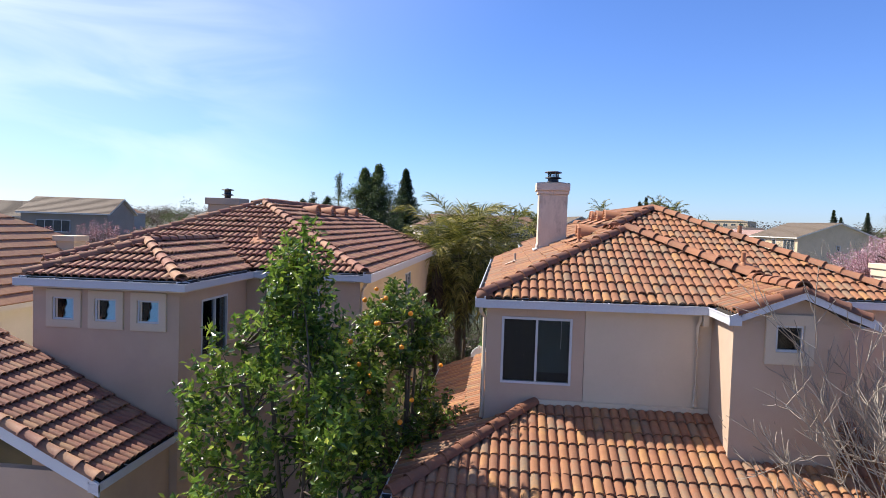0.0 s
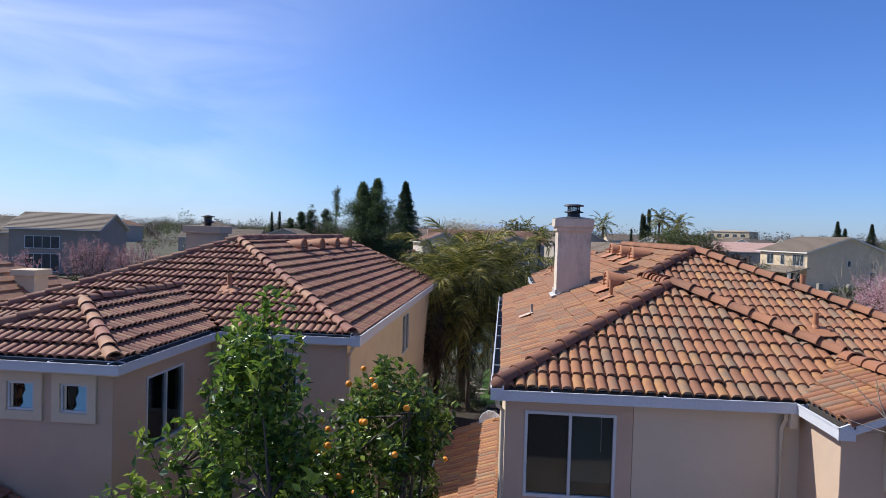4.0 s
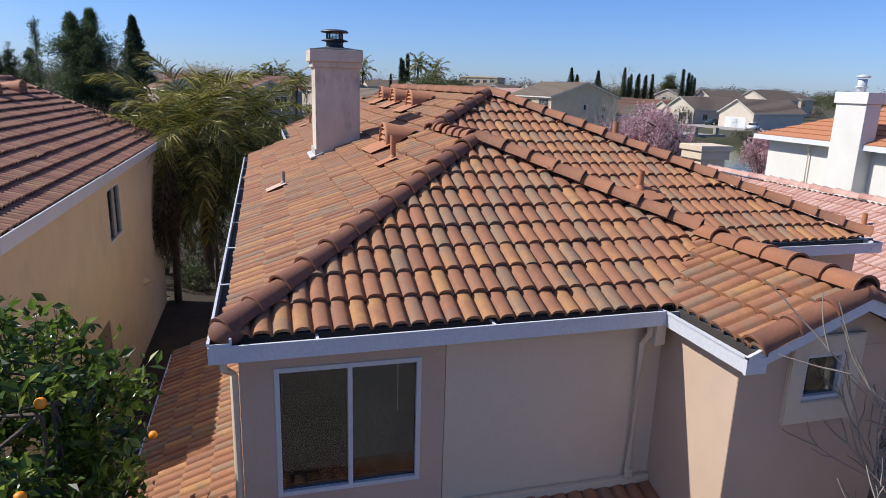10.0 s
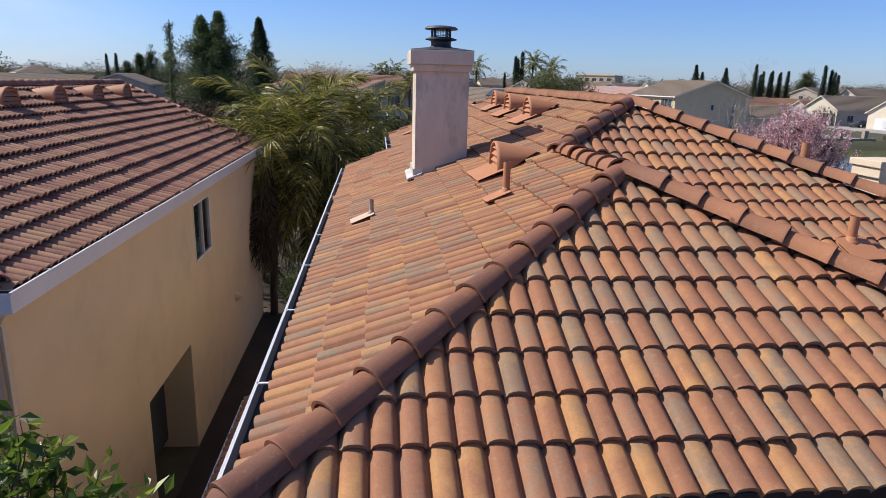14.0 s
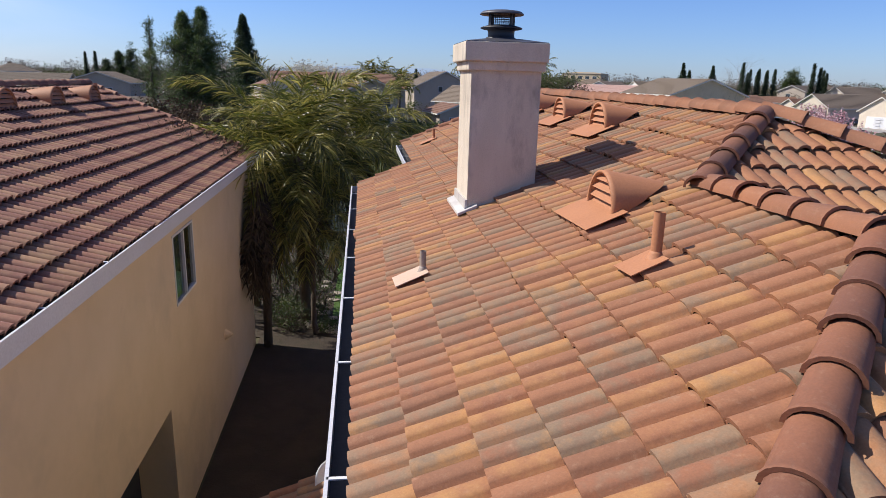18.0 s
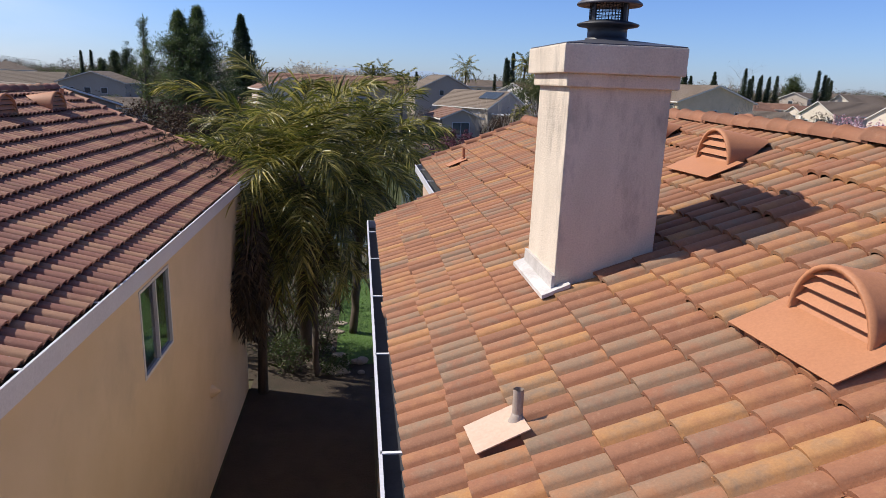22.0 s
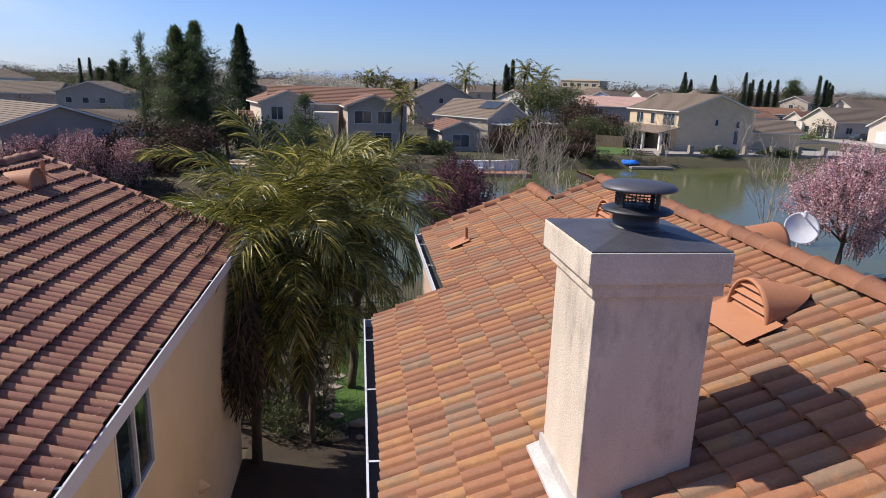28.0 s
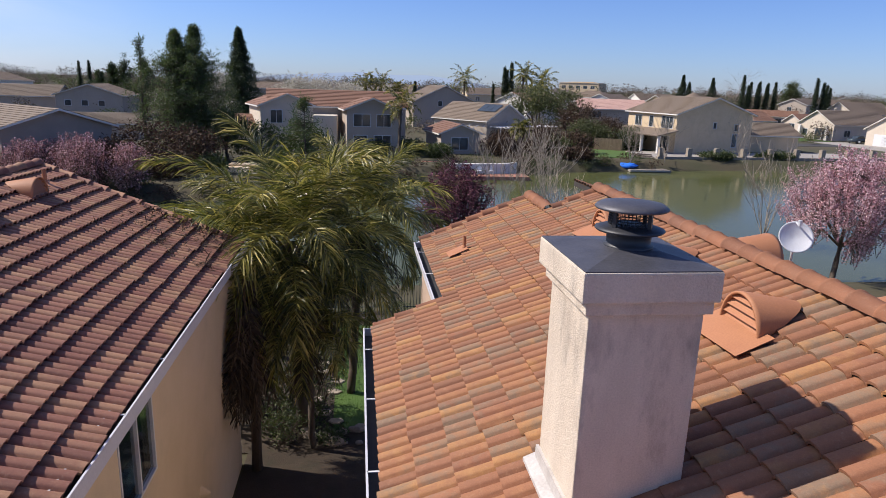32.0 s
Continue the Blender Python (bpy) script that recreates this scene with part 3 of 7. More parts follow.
def gutter(parent, a, b, z=5.33, h=0.135, d=0.15, fall=0.0, label="pale grey metal eaves gutter"):
    """A box gutter whose outer lip runs from a to b, the house to its left."""
    a, b = Vector((*a, 0)), Vector((*b, 0))
    n = (b - a).length
    m = Matrix.Translation((a.x, a.y, z)) @ Matrix.Rotation(math.atan2((b - a).y, (b - a).x), 4, "Z") @ Matrix.Rotation(-math.atan2(fall, n), 4, "Y") @ Matrix.Translation((0, 0, -z))
    prof = [(-0.01, z + 0.004), (-0.01, z - 0.016), (0.0, z - 0.02), (0.0, z - h), (d + 0.02, z - h - 0.004), (d + 0.02, z + 0.03), (d, z + 0.03), (d, z - h + 0.008), (0.008, z - h + 0.008), (0.008, z - 0.012), (0.012, z + 0.004)]
    bm = bmesh.new()
    ends = [[bm.verts.new((s, y, zz)) for y, zz in prof] for s in (0, n)]
    for i in range(len(prof)):
        k = (i + 1) % len(prof)
        bm.faces.new((ends[0][i], ends[0][k], ends[1][k], ends[1][i]))
    bm.faces.new(ends[0])
    bm.faces.new(ends[1][::-1])
    bmesh.ops.recalc_face_normals(bm, faces=bm.faces)
    g = part("gutter", bm, GUTTER, parent, label, at=m)
    part("gutter_lining", boxes((0.01, 0.011, z - h + 0.011, n - 0.01, d - 0.002, z - h + 0.02), (0.01, d - 0.006, z - h + 0.02, n - 0.01, d - 0.002, z + 0.02)), DARK_LINING, g, "dark gutter bed")
    for s in (0.0, n):
        part("end_cap", boxes((s - 0.004, 0.001, z - h, s + 0.004, d + 0.019, z - 0.004)), GUTTER, g)
    k = int(n / 1.45)
    for i in range(k):
        s = 0.8 + i * 1.45
        if s < n - 0.3:
            part("strap", boxes((s - 0.012, 0.0, z - 0.004, s + 0.012, d + 0.01, z + 0.004)), WHITE, g, "white gutter strap")
    return g


def half_round_vent(parent, x, y, z, rise_dir, pitch=PITCH, width=0.62, length=0.5, louvres=4, apron=True, mat_=None):
    """An eyebrow roof vent: louvred half-round mouth that faces down the slope, its hood sinking back into the tiles."""
    mat_ = mat_ or VENT
    r, H, n = width / 2, width * 0.56, 18
    ang = math.atan2(rise_dir[1], rise_dir[0]) - math.pi / 2
    m = Matrix.Translation((x, y, z)) @ Matrix.Rotation(ang, 4, "Z")
    bm = bmesh.new()

    def ring(f, y_, back=0.0):
        out = []
        for i in range(n + 1):
            a = math.pi * i / n
            c, q = math.cos(a), math.sin(a)
            yy = y_ + back * q ** 0.7
            zz = f * H * q if not back else min(f * H * q, pitch * yy + 0.03)
            out.append(bm.verts.new((f * r * c * (0.86 if back else 1), yy, zz)))
        return out

    rings = [ring(0.93, 0.05), ring(0.93, -0.012), ring(1.0, -0.012), ring(1.0, 0.03), ring(0.97, 0.04, length)]
    for a, b in zip(rings, rings[1:]):
        for i in range(n):
            bm.faces.new((a[i], a[i + 1], b[i + 1], b[i]))
    bmesh.ops.recalc_face_normals(bm, faces=bm.faces)
    v = part("roof_vent", bm, mat_, parent, "terracotta painted half-round louvred roof vent", at=m)
    for f in v.data.polygons:
        f.use_smooth = True
    # dark sheet that stands in for the shade inside the vent
    bm = bmesh.new()
    face = [bm.verts.new((0.92 * r * math.cos(math.pi * i / n), 0.075, 0.92 * H * math.sin(math.pi * i / n))) for i in range(n + 1)]
    bm.faces.new(face)
    part("backing", bm, DARK_LINING, v, "dark sheet painted for the shade behind louvres")
    step = 0.93 * H / louvres
    for k in range(louvres):
        lo, hi = k * step + 0.012, (k + 1) * step - 0.004
        w0, w1 = (0.92 * r * math.sqrt(max(0.02, 1 - (q / (0.93 * H)) ** 2)) for q in (lo, hi))
        bm = bmesh.new()
        low = [bm.verts.new((sx * w0, yy, lo)) for sx, yy in ((-1, 0.002), (1, 0.002), (1, 0.012), (-1, 0.012))]
        top = [bm.verts.new((sx * w1, yy, hi)) for sx, yy in ((-1, 0.045), (1, 0.045), (1, 0.055), (-1, 0.055))]
        bm.faces.new(low[::-1])
        bm.faces.new(top)
        for i in range(4):
            bm.faces.new((low[i], low[(i + 1) % 4], top[(i + 1) % 4], top[i]))
        part("louvre", bm, mat_, v)
    if apron:
        bm = bmesh.new()
        box(bm, -r * 1.32, -0.3, -0.008, r * 1.32, 0.08, 0.0, bevel=0.003)
        bmesh.ops.rotate(bm, verts=bm.verts, matrix=Matrix.Rotation(math.atan(pitch), 3, "X") @ Matrix.Rotation(radians(2), 3, "Z"))
        bmesh.ops.translate(bm, verts=bm.verts, vec=(0, 0, 0.03))
        part("apron", bm, mat_, v, "terracotta sheet apron")
    return v


def vent_pipe(parent, x, y, z, r, h, material, flash_mat, rise_dir, size=0.34, pitch=PITCH):
    ang = math.atan2(rise_dir[1], rise_dir[0]) - math.pi / 2
    m = Matrix.Translation((x, y, z)) @ Matrix.Rotation(ang, 4, "Z")
    bm = bmesh.new()
    tube(bm, [(0, 0, -0.05), (0, 0, h)], r, 16, cap=False)
    tube(bm, [(0, 0, h), (0, 0, 0.1)], r * 0.8, 16, cap=False)
    lathe(bm, [(r * 2.1, 0.02), (r * 1.6, 0.05), (r * 1.15, 0.08), (r * 1.02, 0.1)], 16)
    p = part("vent_pipe", bm, material, parent, "short round plumbing vent pipe", smooth=True, at=m)
    bm = bmesh.new()
    box(bm, -size * 0.5, -size * 0.95, 0, size * 0.5, size * 0.12, 0.008, bevel=0.002)
    bmesh.ops.rotate(bm, verts=bm.verts, matrix=Matrix.Rotation(math.atan(pitch), 3, "X") @ Matrix.Rotation(radians(4), 3, "Z"))
    bmesh.ops.translate(bm, verts=bm.verts, vec=(0, 0, 0.058))
    part("flashing", bm, flash_mat, p, "flat sheet flashing at the pipe")
    return p


def frame_ring(x0, x1, z0, z1, a0, a1, b0, b1, y0, y1):
    """A flat ring round an opening a0-a1, b0-b1, from y0 (proud) to y1."""
    bm = bmesh.new()
    loops = []
    for y in (y0, y1):
        loops.append(([bm.verts.new(p) for p in ((x0, y, z0), (x1, y, z0), (x1, y, z1), (x0, y, z1))], [bm.verts.new(p) for p in ((a0, y, b0), (a1, y, b0), (a1, y, b1), (a0, y, b1))]))
    for i in range(4):
        k = (i + 1) % 4
        (o, n), (ob, nb_) = loops
        bm.faces.new((o[i], o[k], n[k], n[i]))
        bm.faces.new((o[k], o[i], ob[i], ob[k]))
        bm.faces.new((n[i], n[k], nb_[k], nb_[i]))
    bmesh.ops.recalc_face_normals(bm, faces=bm.faces)
    bmesh.ops.bevel(bm, geom=[e for e in bm.edges if e.calc_face_angle(0) > 0.5], offset=0.008, segments=2, affect="EDGES")
    return bm


def slope_z(x, y, eave, rise, z0):
    return z0 + PITCH * ((x - eave[0]) * rise[0] + (y - eave[1]) * rise[1])


# ---- the tiled house that the camera flies over ----
house = thing("house", "two-storey pinkish stucco house with a terracotta barrel-tiled hip roof", "house")
ZD = 5.285
west_plan = [(0.17, 10.17), (3, 13), (3, 14.9), (4.25, 16.15), (4.25, 24.65), (3.35, 24.65), (3.35, 26.05), (1.2, 26.05), (1.2, 22.35), (0.17, 22.35)]
front_plan = [(0.1, 10.1), (3.97, 10.1), (4.93, 11.06), (3, 13)]
gable_plan = [(4.0, 10.1), (4.0, 8.97), (4.93, 8.97), (4.93, 11.0)]
east_plan = [(5.88, 8.97), (5.88, 12.02), (3, 14.9), (3, 13), (4.93, 11.07), (4.93, 8.97)]
main_plan = [(5.98, 12.06), (8.34, 12.06), (4.25, 16.15), (3, 14.9)]
far_plan = [(8.41, 11.99), (8.41, 25.95), (4.25, 25.95), (4.25, 16.15)]
slopes = [(west_plan, (0, 10), (0, -1), (1, 0)), (front_plan, (0, 10), (1, 0), (0, 1)), (gable_plan, (3.86, 10), (0, -1), (1, 0)), (east_plan, (6.01, 10), (0, 1), (-1, 0)), (main_plan, (6, 11.9), (1, 0), (0, 1)), (far_plan, (8.5, 12), (0, 1), (-1, 0))]
bm = bmesh.new()
for plan, eave, along, rise in slopes:
    slab(bm, [(x, y, slope_z(x, y, eave, rise, ZD) - 0.004) for x, y in plan], 0.1)
roof = part("roof", bm, DECK, house, "roof of mottled orange, brown and grey barrel tiles")
tile = tile_mesh(TILE)
cap = cap_mesh(CAP)
cap_light = cap_mesh(CAP_MID, 0.12, 0.42)
near_tests = [lambda x, y: 10 < y < 17.2 and x < 3.4, lambda x, y: True, lambda x, y: True, lambda x, y: False, lambda x, y: True, lambda x, y: False]
for k, (plan, eave, along, rise) in enumerate(slopes):
    lap = 0.165 if k != 1 else 0.1
    start = (eave[0] + lap * rise[0], eave[1] + lap * rise[1])
    tile_slope(roof, plan, start, along, PITCH, ZD + lap * PITCH, TILE, near_tests[k], tile if k in (0, 1, 2, 4) else None, seed=20 + k)


def on(k, x, y, lift=0.03):
    _, eave, _, rise = slopes[k]
    return (x, y, slope_z(x, y, eave, rise, ZD) + lift)


cap_row(roof, cap, on(0, 0.1, 10.1), on(0, 3.0, 13.0), seed=1)
cap_row(roof, cap_light, on(0, 3.0, 13.0), on(0, 3.0, 14.9), seed=2, step=0.3)
cap_row(roof, cap, on(0, 2.9, 14.8), on(0, 4.25, 16.15), seed=3, lift=0.04)
cap_row(roof, cap_light, on(4, 8.38, 12.02), on(4, 4.25, 16.15), seed=4, lift=0.05, step=0.36)
cap_row(roof, cap_light, on(1, 4.93, 11.07), on(1, 3.05, 12.95), seed=5, lift=0.055, step=0.36)
cap_row(roof, cap_light, on(0, 4.25, 24.6), on(0, 4.25, 16.2), seed=6)
cap_row(roof, cap_light, on(2, 4.93, 8.99), on(2, 4.93, 11.05), seed=7, step=0.33)
cap_row(roof, cap, (3.98, 9.02, 5.36), (4.93, 9.02, 5.75), seed=8, step=0.34, lift=0.0)
cap_row(roof, cap, (5.88, 9.02, 5.36), (4.93, 9.02, 5.75), seed=9, step=0.34, lift=0.0)
cap_row(roof, cap_light, (0.16, 22.3, 5.36), (1.1, 22.3, 5.76), seed=10, lift=-0.02)
cap_row(roof, cap_light, (1.15, 26.0, 5.8), (3.35, 26.0, 6.72), seed=11, lift=-0.02)
cap_row(roof, cap_light, (3.4, 24.6, 6.74), (4.25, 24.6, 7.09), seed=12, lift=-0.02)
cap_row(roof, cap_light, (3.36, 26.0, 6.74), (3.36, 24.65, 6.74), seed=13, lift=0.0)
# bulb end of the corner hip
bm = bmesh.new()
bmesh.ops.create_uvsphere(bm, u_segments=16, v_segments=10, radius=0.13, matrix=Matrix.Translation((0.13, 10.13, 5.36)) @ Matrix.Diagonal((1.05, 1.05, 0.9, 1)))
part("hip_end", bm, CAP, roof, "rounded brown hip end tile", smooth=True)

for a, b in (((0, 22.42), (0, 9.97)), ((0, 9.97), (3.87, 9.97)), ((3.87, 9.97), (3.87, 8.93)), ((6, 11.9), (8.5, 11.9)), ((1.04, 26.05), (1.04, 22.42)), ((8.5, 11.9), (8.5, 26))):
    front = a == (0, 9.97)
    gutter(house, a, b, 5.76 if a[0] == 1.04 else 5.3 if front else 5.33, fall=0.035 if front else 0.0)
# barge boards of the small gable and the rear rakes
bm = bmesh.new()
for x0, z0, x1, z1 in ((3.86, 5.33, 4.93, 5.78), (6.02, 5.33, 4.93, 5.78)):
    v = [bm.verts.new(p) for p in ((x0, 8.93, z0), (x1, 8.93, z1), (x1, 8.93, z1 - 0.15), (x0, 8.93, z0 - 0.14), (x0, 8.96, z0), (x1, 8.96, z1), (x1, 8.96, z1 - 0.15), (x0, 8.96, z0 - 0.14))]
    for f in ((0, 1, 2, 3), (7, 6, 5, 4), (0, 4, 5, 1), (3, 2, 6, 7), (0, 3, 7, 4)):
        bm.faces.new([v[i] for i in f])
bmesh.ops.recalc_face_normals(bm, faces=bm.faces)
part("barge_board", bm, GUTTER, house, "pale grey gable barge board")
for name, pts in (("rake_board", ((0.1, 22.43, 5.33), (1.1, 22.43, 5.75))), ("rake_board", ((1.1, 26.08, 5.75), (3.36, 26.08, 6.7))), ("rake_board", ((3.36, 24.68, 6.7), (4.25, 24.68, 7.08)))):
    (x0, y0, z0), (x1, y1, z1) = pts
    bm = bmesh.new()
    v = [bm.verts.new(p) for p in ((x0, y0, z0), (x1, y1, z1), (x1, y1, z1 - 0.18), (x0, y0, z0 - 0.18), (x0, y0 + 0.03, z0), (x1, y1 + 0.03, z1), (x1, y1 + 0.03, z1 - 0.18), (x0, y0 + 0.03, z0 - 0.18))]
    for f in ((0, 1, 2, 3), (7, 6, 5, 4), (0, 4, 5, 1), (3, 2, 6, 7), (0, 3, 7, 4), (1, 5, 6, 2)):
        bm.faces.new([v[i] for i in f])
    bmesh.ops.recalc_face_normals(bm, faces=bm.faces)
    part(name, bm, WHITE, house)
# soffits
part("soffit", boxes((0.02, 10.02, 5.18, 4.2, 10.3, 5.2), (0.02, 10.3, 5.18, 0.3, 22.4, 5.2), (5.55, 9.2, 5.18, 6.0, 12.2, 5.2), (6.0, 11.95, 5.18, 8.45, 12.2, 5.2)), STUCCO_LIGHT, house, "pale boarded soffit")

ZW = 5.18
W0 = (0.2, 10.17)
wall(house, W0, (1.89, 10.17), 0, ZW, STUCCO, [(0.27, 1.47, 3.85, 5.0)], label="pinkish stucco wall round the sliding window")
wall(house, (1.89, 10.18), (4.05, 10.18), 0, ZW, STUCCO_LIGHT, label="cream stucco wall panel")
wall(house, (4.0, 10.34), (4.0, 9.15), 0, ZW, STUCCO, label="stucco side wall of the bay")
wall(house, (4.0, 9.15), (5.6, 9.15), 0, 5.24, STUCCO, [(0.62, 1.02, 4.8, 5.2)], label="pinkish stucco bay wall with a small window")
wall(house, (5.6, 9.15), (5.6, 12.1), 0, ZW, STUCCO)
wall(house, (5.6, 12.1), (8.3, 12.1), 0, ZW, STUCCO)
wall(house, (8.3, 12.1), (8.3, 25.9), 0, ZW, STUCCO)
wall(house, (8.3, 25.9), (1.2, 25.9), 0, ZW, STUCCO)
wall(house, (1.2, 25.9), (1.2, 22.2), 0, 5.6, STUCCO)
wall(house, (1.2, 22.2), (0.2, 22.2), 0, ZW, STUCCO)
wall(house, (0.2, 22.2), (0.2, 10.17), 0, ZW, STUCCO_LIGHT, label="cream stucco long side wall")
window(house, W0, (1.89, 10.17), 0.27, 1.47, 3.85, 5.0)
# panel behind the right pane, coloured like the reflection in it
part("reflection_panel", boxes((1.06, 10.34, 4.02, 1.68, 10.36, 5.1)), TEAL_PANE, house, "teal panel painted for the pane's reflection")
part("shade_cord", tube(bmesh.new(), [(1.5, 10.31, 4.45), (1.5, 10.31, 5.05)], 0.006, 6), WHITE, house, "white pull cord")
window(house, (4.0, 9.15), (5.6, 9.15), 0.62, 1.02, 4.8, 5.2, panes=1, frame_w=0.03, label="small square window")
bm = bmesh.new()
v = [bm.verts.new(p) for p in ((3.99, 9.155, 5.2), (5.86, 9.155, 5.2), (4.93, 9.155, 5.66), (3.99, 9.25, 5.2), (5.86, 9.25, 5.2), (4.93, 9.25, 5.66))]
for f in ((0, 1, 2), (5, 4, 3), (1, 0, 3, 4), (2, 1, 4, 5), (0, 2, 5, 3)):
    bm.faces.new([v[i] for i in f])
part("gable_wall", bm, STUCCO, house)
# raised surround of the small window
part("window_surround", frame_ring(4.46, 5.18, 4.6, 5.37, 4.616, 5.024, 4.796, 5.204, 9.112, 9.15), STUCCO_LIGHT, house, "raised cream stucco window surround")
# dark sheets behind the glass, painted as unlit interior
part("room", boxes((0.45, 10.6, 0.2, 3.9, 10.62, 5.1), (4.3, 9.6, 4.3, 5.5, 9.62, 5.15)), INSIDE, house, "near-black sheets painted for the unlit room")
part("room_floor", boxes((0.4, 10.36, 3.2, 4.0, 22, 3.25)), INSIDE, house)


def downspout(parent, pts, w=0.035, label="cream square downspout"):
    bm = bmesh.new()
    tube(bm, pts, w, 4)
    return part("downspout", bm, STUCCO_LIGHT, parent, label)


downspout(house, [(3.78, 10.06, 5.2), (3.78, 10.06, 5.1), (3.76, 10.13, 4.98), (3.76, 10.14, 3.66), (3.74, 10.08, 3.6)])
downspout(house, [(0.08, 10.06, 5.2), (0.1, 10.06, 5.08), (0.16, 10.2, 4.98), (0.16, 10.2, 3.2)])
part("bracket_block", boxes((3.8, 9.99, 5.0, 3.9, 10.12, 5.2), bevel=0.01), STUCCO_LIGHT, house)
part("wall_flashing", boxes((1.1, 10.12, 3.5, 3.99, 10.175, 3.58), bevel=0.008), STUCCO_LIGHT, house, "cream flashing strip where roof meets wall")

# chimney
CZ = 7.78
chim = part("chimney", boxes((1.37, 17.05, 5.5, 2.15, 17.86, 7.50), bevel=0.012), CHIMNEY, house, "weathered pinkish stucco chimney with two stepped bands")
part("band", boxes((1.33, 17.0, 7.475, 2.185, 17.91, 7.575), bevel=0.012), CHIMNEY, chim)
part("crown", boxes((1.285, 16.955, 7.57, 2.2, 17.955, CZ - 0.01), bevel=0.012), CHIMNEY, chim)
bm = bmesh.new()
top = [bm.verts.new(p) for p in ((1.295, 16.965, CZ - 0.003), (2.19, 16.965, CZ - 0.003), (2.19, 17.945, CZ - 0.003), (1.295, 17.945, CZ - 0.003))]
mid = [bm.verts.new(p) for p in ((1.6, 17.28, CZ + 0.045), (1.92, 17.28, CZ + 0.045), (1.92, 17.62, CZ + 0.045), (1.6, 17.62, CZ + 0.045))]
low = [bm.verts.new((v.co.x, v.co.y, CZ - 0.014)) for v in top]
bm.faces.new(mid)
for i in range(4):
    bm.faces.new((top[i], top[(i + 1) % 4], mid[(i + 1) % 4], mid[i]))
    bm.faces.new((low[i], low[(i + 1) % 4], top[(i + 1) % 4], top[i]))
part("chase_cover", bm, LEAD, chim, "dark sheet metal chimney cover")
FX, FY = 1.76, 17.45
bm = bmesh.new()
lathe(bm, [(0.17, 0.03), (0.165, 0.06), (0.15, 0.065), (0.15, 0.13), (0.16, 0.14), (0.225, 0.15), (0.235, 0.158), (0.235, 0.166), (0.2, 0.178), (0.15, 0.19)], 32, (FX, FY, CZ))
flue = part("flue_cap", bm, BLACK, chim, "black metal flue cap with a domed lid and mesh sides", smooth=True)
bm = bmesh.new()
lathe(bm, [(0.205, 0.315), (0.24, 0.30), (0.247, 0.306), (0.245, 0.316), (0.215, 0.338), (0.12, 0.352), (0.02, 0.356)], 32, (FX, FY, CZ))
part("flue_lid", bm, LEAD, chim, "black domed lid", smooth=True)
part("flue_core", tube(bmesh.new(), [(FX, FY, CZ + 0.03), (FX, FY, CZ + 0.185)], 0.13, 24), BLACK, chim, "black flue inside the mesh", smooth=True)
bm = bmesh.new()
for i in range(36):
    a = 2 * math.pi * i / 36
    tube(bm, [(FX + 0.145 * math.cos(a), FY + 0.145 * math.sin(a), CZ + 0.18), (FX + 0.145 * math.cos(a), FY + 0.145 * math.sin(a), CZ + 0.315)], 0.0025, 4)
for k in range(7):
    ring = [(FX + 0.145 * math.cos(2 * math.pi * i / 36), FY + 0.145 * math.sin(2 * math.pi * i / 36), CZ + 0.19 + k * 0.019) for i in range(37)]
    tube(bm, ring, 0.0025, 4, cap=False)
part("mesh_screen", bm, BLACK, chim, "black wire mesh")
for i in range(4):
    a = 2 * math.pi * i / 4 + 0.5
    c, s = math.cos(a), math.sin(a)
    bm = tube(bmesh.new(), [(FX + 0.16 * c, FY + 0.16 * s, CZ + 0.17), (FX + 0.16 * c, FY + 0.16 * s, CZ + 0.325)], 0.018, 4)
    part("lid_strut", bm, BLACK, chim)
# flashing skirt at the chimney's foot
bm = bmesh.new()
zf = slope_z(1.37, 17, (0, 10), (1, 0), ZD)
for pts in (((1.26, 16.97), (1.37, 16.97), (1.37, 17.93), (1.26, 17.93)), ((1.37, 16.97), (1.48, 16.97), (1.48, 17.05), (1.37, 17.05))):
    slab(bm, [(x, y, slope_z(x, y, (0, 10), (1, 0), ZD) + 0.105) for x, y in pts], 0.03)
box(bm, 1.345, 17.03, zf, 1.37, 17.88, zf + 0.2)
part("flashing", bm, FLASH, chim, "white painted sheet flashing at the chimney foot")

for x, y in ((2.24, 15.22), (3.36, 18.5), (3.39, 20.4), (3.45, 22.3)):
    half_round_vent(house, x, y, on(0, x, y, 0.085)[2], (1, 0))
for y in (18.2, 20.5):
    half_round_vent(house, 4.93, y, on(5, 4.93, y, 0.085)[2], (-1, 0))
vent_pipe(house, 0.74, 15.54, on(0, 0.74, 15.54)[2], 0.03, 0.24, PIPE_GREY, FLASH_TAN, (1, 0), 0.3)
vent_pipe(house, 2.13, 13.85, on(0, 2.13, 13.85)[2], 0.038, 0.36, VENT, VENT, (1, 0), 0.26)
vent_pipe(house, 1.76, 24.2, on(0, 1.76, 24.2)[2], 0.03, 0.26, VENT, VENT, (1, 0), 0.34)
vent_pipe(house, 5.52, 13.2, on(4, 5.52, 13.2)[2], 0.045, 0.3, VENT, VENT, (0, 1), 0.34)
vent_pipe(house, 5.95, 14.75, on(5, 5.95, 14.75)[2], 0.05, 0.36, VENT, VENT, (-1, 0), 0.34)
rebase(house, 4.2, 18.0)

# lower storey roofs of the same house
low_roof = thing("porch_roof", "low barrel-tiled roof round the foot of the upper storey", "roof")
ZL = 2.55
